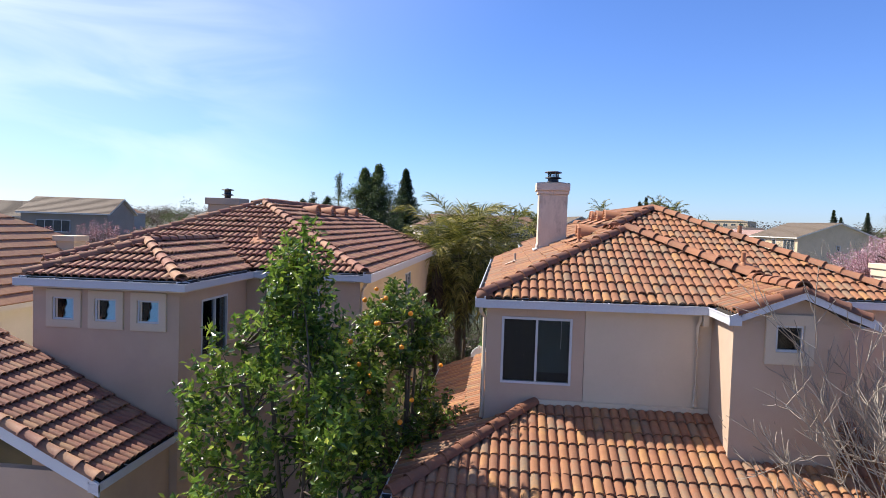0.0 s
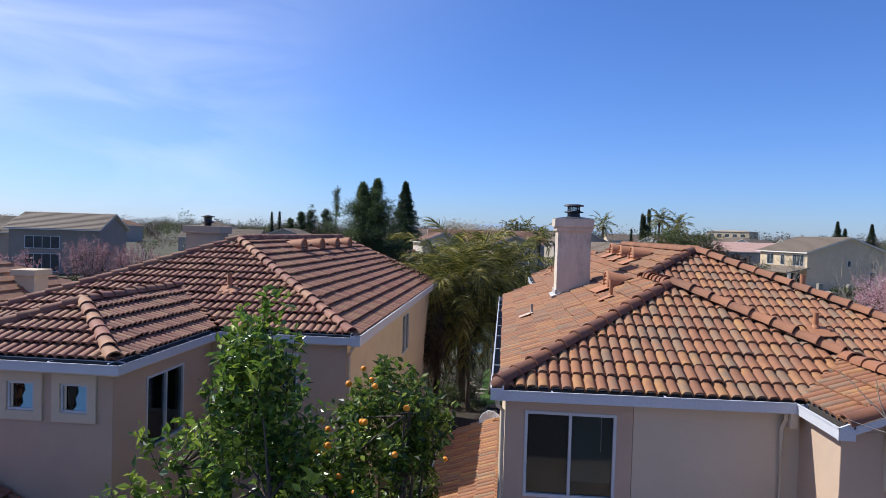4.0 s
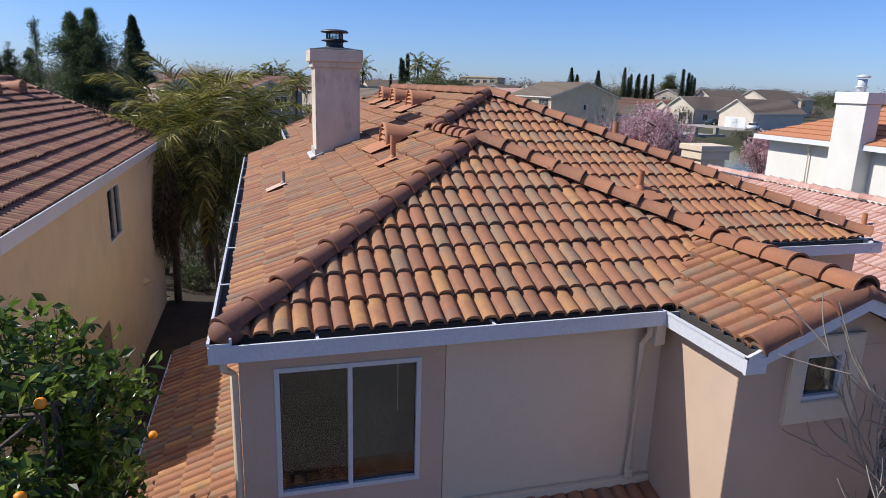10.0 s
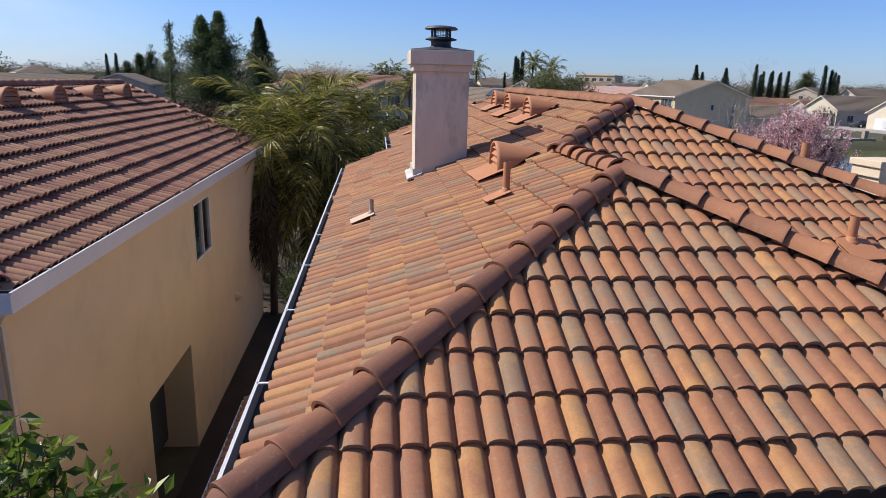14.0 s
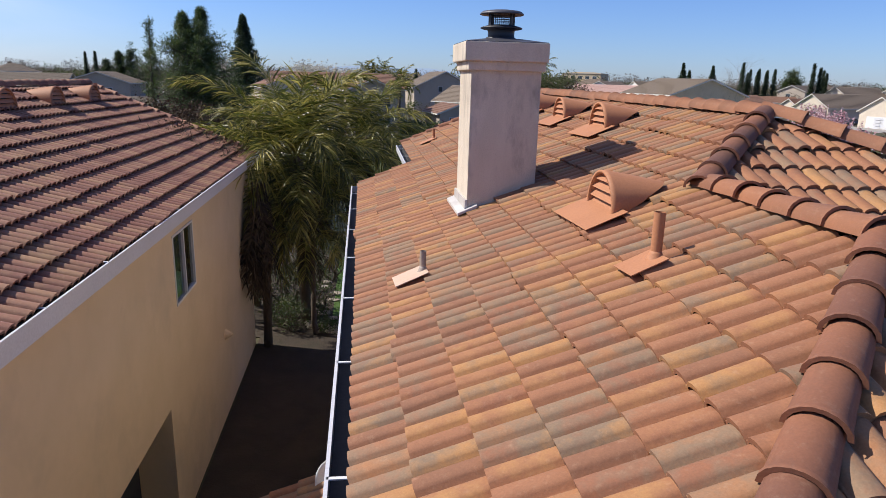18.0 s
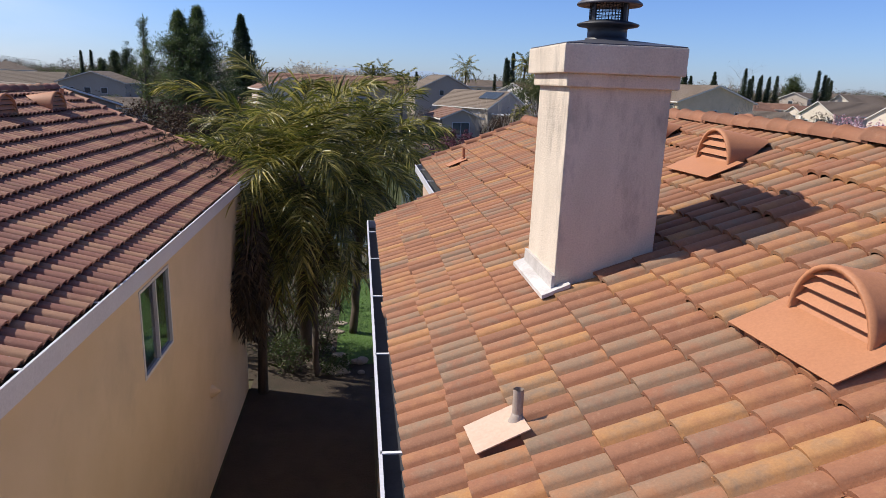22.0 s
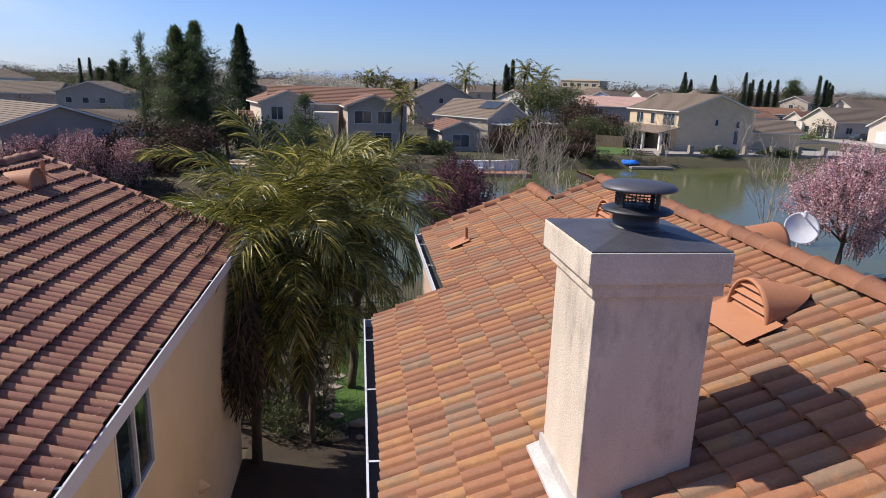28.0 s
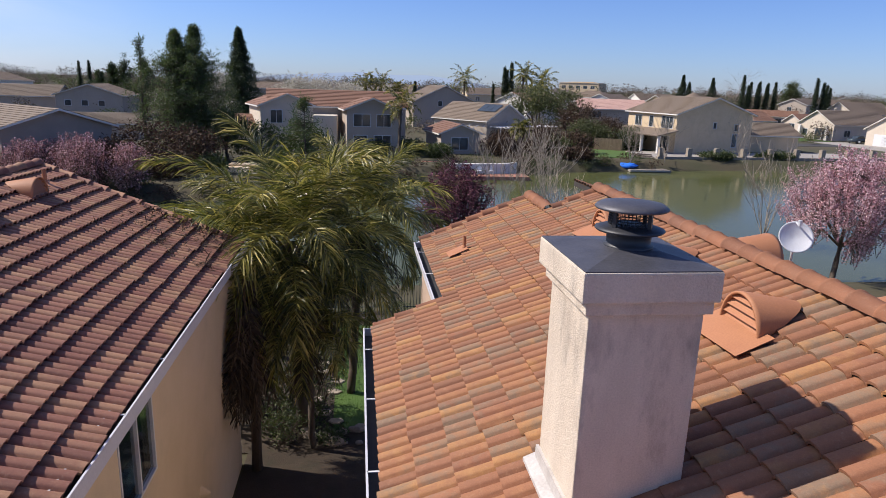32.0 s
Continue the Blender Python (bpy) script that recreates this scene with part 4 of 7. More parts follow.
low_s = [(-1.11, 8.03), (6.3, 8.03), (6.3, 10.14), (5.64, 10.14), (5.64, 9.13), (3.97, 9.13), (3.97, 10.14), (1.0, 10.14)]
low_w = [(-1.11, 8.03), (1.0, 10.14), (0.17, 10.16), (0.17, 16.5), (-1.11, 16.5)]
lows = [(low_s, (-1.2, 7.94), (1, 0), (0, 1)), (low_w, (-1.2, 7.94), (0, -1), (1, 0))]
bm = bmesh.new()
for plan, eave, along, rise in lows:
    slab(bm, [(x, y, slope_z(x, y, eave, rise, ZL) - 0.004) for x, y in plan], 0.08)
low_deck = part("deck", bm, DECK, low_roof)
for k, (plan, eave, along, rise) in enumerate(lows):
    start = (eave[0] + 0.09 * rise[0], eave[1] + 0.09 * rise[1])
    tile_slope(low_deck, plan, start, along, PITCH, ZL + 0.09 * PITCH, TILE, lambda x, y: True, tile, seed=40 + k)
cap_row(low_deck, cap, (-1.08, 8.06, ZL + 0.08), (1.05, 10.14, ZL + 0.97), seed=14)
gutter(low_roof, (-1.2, 16.5), (-1.2, 7.94), ZL + 0.045)
gutter(low_roof, (-1.2, 7.94), (6.3, 7.94), ZL + 0.045)
wall(low_roof, (-1.0, 8.2), (6.2, 8.2), 0, ZL - 0.1, STUCCO)
wall(low_roof, (6.2, 8.2), (6.2, 10.1), 0, ZL + 0.3, STUCCO)
wall(low_roof, (-1.0, 16.3), (-1.0, 8.2), 0, ZL - 0.1, STUCCO_LIGHT)
wall(low_roof, (0.2, 16.4), (-1.0, 16.4), 0, ZL - 0.1, STUCCO_LIGHT)
rebase(low_roof, 2.5, 9.0)

# ---- the neighbouring house across the side yard ----
nb = thing("house", "tan stucco house with a weathered brown barrel-tiled hip roof", "house")
RX = -6.6
HB = -2.55 - RX
eB = [(-2.63, 13.38), (-2.63, 27.66), (RX, 27.66), (RX, 13.3 + HB)]
fB = [(-5.28, 13.46), (-2.71, 13.46), (RX, 13.3 + HB), (-10.5, 13.46), (-8.6, 13.46), (-6.93, 14.97)]
wB = [(-10.56, 27.66), (-10.56, 13.46), (RX, 13.3 + HB), (RX, 27.66)]
wing_f = [(-8.51, 10.24), (-5.42, 10.24), (-6.93, 11.75)]
wing_e = [(-5.42, 10.24), (-5.42, 13.46), (-6.93, 14.97), (-6.93, 11.75)]
wing_w = [(-8.51, 13.46), (-8.51, 10.24), (-6.93, 11.75), (-6.93, 14.97)]
ZB = 5.285
bs = [(eB, (-2.55, 13.3), (0, 1), (-1, 0)), (fB, (-2.55, 13.3), (1, 0), (0, 1)), (wB, (-10.65, 13.3), (0, -1), (1, 0)), (wing_f, (-8.6, 10.08), (1, 0), (0, 1)), (wing_e, (-5.26, 10.08), (0, 1), (-1, 0)), (wing_w, (-8.6, 10.08), (0, -1), (1, 0))]
bm = bmesh.new()
for plan, eave, along, rise in bs:
    slab(bm, [(x, y, slope_z(x, y, eave, rise, ZB) - 0.004) for x, y in plan], 0.1)
roof_b = part("roof", bm, DECK, nb, "roof of weathered brown barrel tiles with lichen")
tile_b = tile_mesh(TILE_B, 0.03)
cap_b = cap_mesh(TILE_B)
for k, (plan, eave, along, rise) in enumerate(bs):
    if k == 2:
        continue
    lap = 0.16 if k else 0.08
    start = (eave[0] + lap * rise[0], eave[1] + lap * rise[1])
    tile_slope(roof_b, plan, start, along, PITCH, ZB + lap * PITCH, TILE_B, lambda x, y: x > -5.9 and y < 24.5, tile_b if k == 0 else None, seed=60 + k, jitter=0.7, kick=0.03)


def on_b(k, x, y, lift=0.03):
    _, eave, _, rise = bs[k]
    return (x, y, slope_z(x, y, eave, rise, ZB) + lift)


cap_row(roof_b, cap_b, on_b(0, -2.71, 13.46), on_b(0, RX, 13.3 + HB), seed=21)
cap_row(roof_b, cap_b, on_b(0, RX, 27.6), on_b(0, RX, 13.3 + HB), seed=22)
cap_row(roof_b, cap_b, on_b(1, -10.5, 13.46), on_b(1, RX, 13.3 + HB), seed=23)
cap_row(roof_b, cap_b, on_b(3, -5.42, 10.24), on_b(3, -6.93, 11.75), seed=24)
cap_row(roof_b, cap_b, on_b(3, -8.51, 10.24), on_b(3, -6.93, 11.75), seed=25)
cap_row(roof_b, cap_b, on_b(4, -6.93, 11.75), on_b(4, -6.93, 14.97), seed=26)
cap_row(roof_b, cap_b, on_b(0, -2.71, 27.6), on_b(0, RX, 27.6), seed=27, lift=0.0)
gutter(nb, (-2.51, 13.3), (-2.51, 27.7), 5.375, 0.2, 0.17)
for a, b in (((-5.26, 13.3), (-2.55, 13.3)), ((-5.26, 10.08), (-5.26, 13.3)), ((-8.6, 10.08), (-5.26, 10.08)), ((-8.6, 13.3), (-8.6, 10.08))):
    gutter(nb, a, b, 5.33)
bm = bmesh.new()
for y in (27.68,):
    v = [bm.verts.new(p) for p in ((-2.6, y, 5.33), (RX, y, 5.33 + HB * PITCH), (RX, y, 5.15 + HB * PITCH), (-2.6, y, 5.15), (-2.6, y + 0.04, 5.33), (RX, y + 0.04, 5.33 + HB * PITCH), (RX, y + 0.04, 5.15 + HB * PITCH), (-2.6, y + 0.04, 5.15))]
    for f in ((0, 1, 2, 3), (7, 6, 5, 4), (0, 4, 5, 1), (3, 2, 6, 7), (0, 3, 7, 4)):
        bm.faces.new([v[i] for i in f])
bmesh.ops.recalc_face_normals(bm, faces=bm.faces)
part("rake_board", bm, WHITE, nb)
E1, E2 = (-2.8, 13.5), (-2.8, 27.45)
wall(nb, E1, E2, 0, 5.19, STUCCO_B, [(6.82, 8.08, 3.68, 4.85), (3.67, 6.07, 0.0, 2.24)], label="long tan stucco side wall")
window(nb, E1, E2, 6.82, 8.08, 3.68, 4.85)
# teal panel in place of the right pane's reflection
part("reflection_panel", boxes((-3.08, 20.97, 3.95, -3.06, 21.6, 4.9)), TEAL_PANE, nb, "teal panel painted for the pane's reflection")
part("pale_heap", boxes((-3.2, 21.0, 3.6, -2.98, 21.6, 3.92), bevel=0.06), PALE_BLUE, nb, "pale heap behind the glass")
N1, N2 = (-3.55, 17.0), (-3.55, 19.8)
wall(nb, N1, N2, 0, 2.4, STUCCO_B, [(0.9, 2.2, 0.75, 2.05)], name="alcove_wall", label="tan wall of the shaded alcove")
window(nb, N1, N2, 0.9, 2.2, 0.75, 2.05, panes=1)
part("window_bar", boxes((-3.54, 17.93, 1.62, -3.5, 19.17, 1.66)), FRAME, nb)
part("alcove_ceiling", boxes((-3.6, 17.0, 2.245, -2.96, 19.75, 2.3)), STUCCO_B, nb)
part("alcove_side", boxes((-3.6, 19.575, 0, -2.96, 19.62, 2.24)), STUCCO_B, nb)
part("alcove_side", boxes((-3.6, 17.1, 0, -2.96, 17.165, 2.24)), STUCCO_B, nb)
bm = bmesh.new()
lathe(bm, [(0.13, 0), (0.1, 0.05), (0.02, 0.16)], 10)
part("wall_vent", bm, STUCCO_B, nb, "small cone-shaped wall vent hood", at=Matrix.Translation((-2.8, 23.7, 1.82)) @ Matrix.Rotation(radians(90), 4, "Y"))
wall(nb, (-5.5, 13.5), (-2.8, 13.5), 0, 5.19, STUCCO, [(0.55, 1.75, 3.7, 4.95)])
window(nb, (-5.5, 13.5), (-2.8, 13.5), 0.55, 1.75, 3.7, 4.95)
wall(nb, (-5.5, 10.35), (-5.5, 13.5), 0, 5.19, STUCCO, [(0.9, 2.1, 3.7, 4.9)])
window(nb, (-5.5, 10.35), (-5.5, 13.5), 0.9, 2.1, 3.7, 4.9)
W3 = [(0.42, 0.84), (1.26, 1.68), (2.1, 2.52)]
wall(nb, (-8.4, 10.35), (-5.5, 10.35), 0, 5.19, STUCCO, [(a, b, 4.55, 4.97) for a, b in W3], label="pinkish stucco wing wall with three small windows")
for a, b in W3:
    window(nb, (-8.4, 10.35), (-5.5, 10.35), a, b, 4.55, 4.97, panes=1, frame_w=0.03, label="small square window with a painted sky reflection")
    x = -8.4 + a
    # pale blue panel before the pane, painted as the sky's reflection
    bm = bmesh.new()
    rim = ((0.17, 4.565), (0.385, 4.565), (0.385, 4.955), (0.24, 4.955), (0.27, 4.84), (0.21, 4.75), (0.24, 4.66))
    front, back = ([bm.verts.new((x + dx, yy, dz)) for dx, dz in rim] for yy in (10.36, 10.37))
    bm.faces.new(front)
    bm.faces.new(list(reversed(back)))
    for i in range(len(rim)):
        j = (i + 1) % len(rim)
        bm.faces.new((front[j], front[i], back[i], back[j]))
    bmesh.ops.triangulate(bm, faces=bm.faces[:])
    bmesh.ops.recalc_face_normals(bm, faces=bm.faces)
    part("sky_panel", bm, PALE_BLUE, nb, "pale blue panel painted for the sky's reflection")
    part("curtain_edge", boxes((x + 0.035, 10.362, 4.565, x + 0.07, 10.37, 4.955)), STUCCO_LIGHT, nb, "pale curtain edge")
    part("window_surround", frame_ring(x - 0.14, x + 0.56, 4.4, 5.12, x - 0.004, x + 0.424, 4.546, 4.974, 10.315, 10.35), STUCCO_LIGHT, nb, "raised cream window surround")
wall(nb, (-8.4, 13.5), (-8.4, 10.35), 0, 5.19, STUCCO)
wall(nb, (-2.8, 27.45), (-10.4, 27.45), 0, 5.19, STUCCO_B)
wall(nb, (-10.4, 27.45), (-10.4, 13.5), 0, 5.19, STUCCO_B)
wall(nb, (-10.4, 13.5), (-8.4, 13.5), 0, 5.19, STUCCO)
bm = bmesh.new()
v = [bm.verts.new(p) for p in ((-2.82, 27.44, 5.15), (-10.38, 27.44, 5.15), (RX, 27.44, 5.12 + HB * PITCH), (-2.82, 27.4, 5.15), (-10.38, 27.4, 5.15), (RX, 27.4, 5.12 + HB * PITCH))]
for f in ((0, 1, 2), (5, 4, 3), (0, 3, 4, 1), (1, 4, 5, 2), (2, 5, 3, 0)):
    bm.faces.new([v[i] for i in f])
part("gable_wall", bm, STUCCO_B, nb)
part("soffit", boxes((-2.9, 13.4, 5.17, -2.57, 27.6, 5.19), (-5.4, 13.32, 5.17, -2.9, 13.6, 5.19), (-5.6, 10.1, 5.17, -5.28, 13.6, 5.19), (-8.58, 10.1, 5.17, -5.6, 10.45, 5.19)), STUCCO_LIGHT, nb)
# sheets with the rooms' darkness in their colour
part("room", boxes((-3.4, 13.9, 0.2, -3.38, 27, 5.1), (-8.2, 10.9, 4.0, -5.8, 10.92, 5.1), (-6.1, 10.6, 3.3, -6.08, 13.4, 5.1), (-5.4, 13.95, 3.3, -3.4, 13.97, 5.1)), INSIDE, nb, "near-black sheets painted for the unlit rooms")
downspout(nb, [(-2.62, 13.4, 5.2), (-2.71, 13.42, 5.05), (-2.76, 13.55, 4.95), (-2.76, 13.55, 0.1)])
for y in (20.0, 21.9, 23.8, 25.65):
    half_round_vent(nb, -5.72, y, on_b(0, -5.72, y, 0.085)[2], (-1, 0), mat_=VENT, apron=False)
vent_pipe(nb, -6.0, 26.5, on_b(0, -6.0, 26.5)[2], 0.04, 0.3, VENT, VENT, (-1, 0))
vent_pipe(nb, -5.75, 14.9, on_b(1, -5.75, 14.9)[2], 0.05, 0.35, VENT, VENT, (0, 1))
part("chimney", boxes((-11.95, 25.1, 0, -10.67, 26.0, 7.1), (-12.05, 25.0, 7.04, -10.57, 26.1, 7.32), bevel=0.02), STUCCO, nb, "pinkish stucco chimney")
bm = lathe(bmesh.new(), [(0.13, 0.0), (0.13, 0.12), (0.24, 0.14), (0.24, 0.17), (0.14, 0.2), (0.14, 0.34), (0.26, 0.35), (0.25, 0.38), (0.02, 0.43)], 20, (-11.3, 25.55, 7.31))
part("flue_cap", bm, BLACK, nb, "black metal flue cap", smooth=True)
rebase(nb, -6.6, 19)

lrng = np.random.default_rng(41)
lx, ly = -2.75 - 1.9 * lrng.uniform(0, 1, 420) ** 1.6, 27.6 - 2.6 * lrng.uniform(0, 1, 420) ** 1.5
litter = [(x, y, on_b(0, x, y, 0.1)[2]) for x, y in zip(lx, ly)]

nl = thing("garage_roof", "low weathered barrel-tiled roof with a white barge board", "roof")
ZG, PG = 2.5, 0.5
plan = [(-5.54, 7.95), (-5.54, 10.3), (-9.5, 10.3), (-9.5, 7.95)]
bm = slab(bmesh.new(), [(x, y, ZG - 0.004 + PG * (-5.45 - x)) for x, y in plan], 0.1)
gd = part("deck", bm, DECK, nl)
tile_slope(gd, plan, (-5.54, 8), (0, 1), PG, ZG + 0.045, TILE_B, lambda x, y: True, tile_b, seed=70)
cap_row(gd, cap_b, (-5.54, 8.0, ZG + 0.06), (-9.5, 8.0, ZG + 0.06 + 3.96 * PG), seed=28)
cap_row(gd, cap_b, (-9.5, 8.0, ZG + 0.06 + 3.96 * PG), (-9.5, 10.3, ZG + 0.06 + 3.96 * PG), seed=29)
gutter(nl, (-5.45, 7.9), (-5.45, 10.35), ZG + 0.03)
bm = bmesh.new()
v = [bm.verts.new(p) for p in ((-5.45, 7.9, ZG + 0.03), (-9.6, 7.9, ZG + 0.03 + 4.15 * PG), (-9.6, 7.9, ZG - 0.17 + 4.15 * PG), (-5.45, 7.9, ZG - 0.17), (-5.45, 7.94, ZG + 0.03), (-9.6, 7.94, ZG + 0.03 + 4.15 * PG), (-9.6, 7.94, ZG - 0.17 + 4.15 * PG), (-5.45, 7.94, ZG - 0.17))]
for f in ((0, 1, 2, 3), (7, 6, 5, 4), (0, 4, 5, 1), (3, 2, 6, 7), (0, 3, 7, 4)):
    bm.faces.new([v[i] for i in f])
bmesh.ops.recalc_face_normals(bm, faces=bm.faces)
part("barge_board", bm, WHITE, nl)
wall(nl, (-9.6, 8.1), (-5.65, 8.1), 0, 2.6, STUCCO)
wall(nl, (-5.65, 8.1), (-5.65, 10.35), 0, 2.4, STUCCO)
rebase(nl, -7.5, 9)



# ---- plants ----
def leaf_cloud(name, centres, size, material, parent, rng, per=1, droop=0.0, aspect=0.45, spread=0.0, label="", fold=True):
    """Small folded leaves round the given places, one mesh."""
    c = np.repeat(np.asarray(centres, float), per, axis=0)
    if np.any(spread):
        c = c + rng.normal(0, 1, c.shape) * (np.repeat(spread, per)[:, None] if np.ndim(spread) else spread)
    n = len(c)
    az, el, roll = rng.uniform(0, 2 * np.pi, n), rng.normal(-droop, 0.6, n), rng.uniform(-1.2, 1.2, n)
    L = (np.repeat(size, per) if np.ndim(size) else size) * rng.uniform(0.6, 1.35, n)
    d = np.stack((np.cos(az) * np.cos(el), np.sin(az) * np.cos(el), np.sin(el)), 1)
    s = np.stack((-np.sin(az), np.cos(az), np.zeros(n)), 1)
    u = np.cross(d, s)
    s = s * np.cos(roll)[:, None] + u * np.sin(roll)[:, None]
    u = np.cross(d, s)
    w = (L * aspect)[:, None]
    L = L[:, None]
    base, tip = c, c + d * L
    mid = c + d * L * 0.45
    a, b = mid + s * w * 0.5 + u * w * 0.18, mid - s * w * 0.5 + u * w * 0.18
    verts = np.stack((base, a, tip, b), 1).reshape(-1, 3)
    faces = [f for k in range(n) for f in ((4 * k, 4 * k + 1, 4 * k + 2), (4 * k, 4 * k + 2, 4 * k + 3))]
    ob = new(name, mesh_from(name, verts, faces, material, False))
    ob.parent = parent
    if label:
        ob["label"] = label
    return ob


def limbs(bm, start, direction, length, radius, depth, rng, tips, curl=0.25, split=3, shrink=0.68, up=0.15, fan=0.75, least=0.0, kids=None):
    """A branching limb; the ends of the last twigs go to tips."""
    radius = max(radius, least)
    pts, rad = [Vector(start)], [radius]
    d = Vector(direction).normalized()
    steps = 4
    for k in range(steps):
        d = (d + Vector(rng.normal(0, curl, 3)) * 0.5 + Vector((0, 0, up * 0.3))).normalized()
        pts.append(pts[-1] + d * (length / steps))
        rad.append(radius * (1 - 0.45 * (k + 1) / steps))
    tube(bm, pts, rad, 7 if depth > 1 else (5 if depth > 0 else 3), cap=False)
    if depth == 0:
        tips.extend((pts[2], pts[3], pts[4]))
        return
    for k in range(split + (1 if rng.random() < 0.4 else 0)):
        at = pts[-1] if k == 0 else pts[2 + int(rng.integers(0, 3))]
        nd = (d + Vector(rng.normal(0, fan, 3))).normalized()
        limbs(kids or bm, at, nd, length * shrink * rng.uniform(0.75, 1.2), rad[-1] * (0.9 if k == 0 else 0.7), depth - 1, rng, tips, curl, split, shrink, up, fan, least)


def broad_tree(name, label, x, y, z, h, r, leaf, leaf_mat, seed, count=2600, bark=None, trunk_r=None, group="", flat=1.0, category="tree", per=8, stems=1):
    rng = np.random.default_rng(seed)
    t = thing(name, label, category, (x, y, z), group)
    bm = bmesh.new()
    tips = []
    tr = trunk_r or 0.035 * h
    for k in range(stems):
        a = 2 * math.pi * k / max(stems, 1) + rng.uniform(0, 1)
        lean = 0.0 if stems == 1 else 0.35
        base = Vector((0.06 * h * math.cos(a) * (stems > 1), 0.06 * h * math.sin(a) * (stems > 1), -0.05))
        top = base + Vector((lean * math.cos(a) * h * 0.3 + rng.normal(0, 0.02) * h, lean * math.sin(a) * h * 0.3 + rng.normal(0, 0.02) * h, h * 0.36))
        tube(bm, [base, (base + top) / 2 + Vector(rng.normal(0, 0.015 * h, 3)), top], [tr * 1.2, tr, tr * 0.8], 9, cap=False)
        for i in range(5):
            b = 2 * math.pi * i / 5 + rng.uniform(-0.5, 0.5)
            limbs(bm, top - Vector((0, 0, 0.04 * h * (i % 3))), (math.cos(b) * r, math.sin(b) * r, h * rng.uniform(0.25, 0.6)), 0.25 * h * rng.uniform(0.7, 1.1), tr * 0.5, 2, rng, tips, 0.3, 2)
    part("trunk", bm, bark or BARK, t, smooth=True)
    lumps = []
    n_l = 26
    for k in range(n_l):
        a, e = rng.uniform(0, 2 * np.pi), rng.uniform(-0.55, 1.45)
        rr = rng.uniform(0.55, 1.0)
        lumps.append((r * rr * math.cos(a) * math.cos(e), r * rr * math.sin(a) * math.cos(e), h * 0.62 + flat * h * 0.36 * rr * math.sin(e)))
    lumps = np.array(lumps)
    pts = np.array([[*p] for p in tips]) if tips else np.zeros((0, 3))
    pts = pts[(np.hypot(pts[:, 0], pts[:, 1]) < r * 1.15) & (pts[:, 2] < h * 1.02)] if len(pts) else pts
    k = max(1, count // per)
    pick = lumps[rng.integers(0, n_l, k)] + rng.normal(0, 1, (k, 3)) * np.array((r * 0.2, r * 0.2, h * 0.075))
    if len(pts):
        pick[: k // 3] = pts[rng.integers(0, len(pts), k // 3)]
    leaf_cloud("crown", pick, leaf, leaf_mat, t, rng, per=per, spread=leaf * 0.75)
    return t


def bare_tree(name, label, x, y, z, h, seed, depth=4, spread=0.6, trunk_r=None, bark=None, group="", stems=3, split=2, curl=0.2, fan=0.75, shrink=0.72, least=0.006):
    rng = np.random.default_rng(seed)
    t = thing(name, label, "tree", (x, y, z), group)
    bm, fine = bmesh.new(), bmesh.new()
    tips = []
    tr = trunk_r or 0.02 * h
    for k in range(stems):
        a = 2 * math.pi * k / stems + rng.uniform(0, 1)
        limbs(bm, (0, 0, -0.05), (spread * math.cos(a), spread * math.sin(a), 1), h * 0.42, tr, depth, rng, tips, curl, split, shrink, 0.25, fan, least, fine)
    part("trunk", bm, bark or BARK_PALE, t, smooth=True)
    part("branching", fine, bark or BARK_PALE, t, smooth=True)
    return t, tips


def conifer(name, label, x, y, z, h, r, seed, material=None, thin=False, ragged=0.25, group="", count=70):
    rng = np.random.default_rng(seed)
    t = thing(name, label, "tree", (x, y, z), group)
    part("trunk", tube(bmesh.new(), [(0, 0, -0.1), (0.02 * h, 0, h * 0.5), (0, 0, h * 0.98)], [0.022 * h, 0.015 * h, 0.004 * h], 8), BARK, t, smooth=True)
    pts = []
    for k in range(count):
        f = (k + 0.5) / count
        zz = h * (0.08 + 0.9 * f)
        rr = r * ((1 - f) ** (0.9 if not thin else 0.45)) * max(0.3, 1 + rng.normal(0, ragged)) + 0.02 * r
        if thin:
            rr *= min(1, 0.5 + f * 3)
        for a in rng.uniform(0, 2 * np.pi, 8 if not thin else 4):
            q = rr * rng.uniform(0.75, 1.1)
            for s in np.linspace(0.15, 1, 7):
                pts.append((q * s * math.cos(a), q * s * math.sin(a), zz + q * (0.1 - 0.32 * s) + rng.normal(0, 0.008 * h)))
    leaf_cloud("crown", pts, h * 0.026 if not thin else h * 0.022, material or PINE_DARK, t, rng, per=6 if not thin else 4, aspect=0.28, spread=h * 0.008, droop=0.25)
    return t


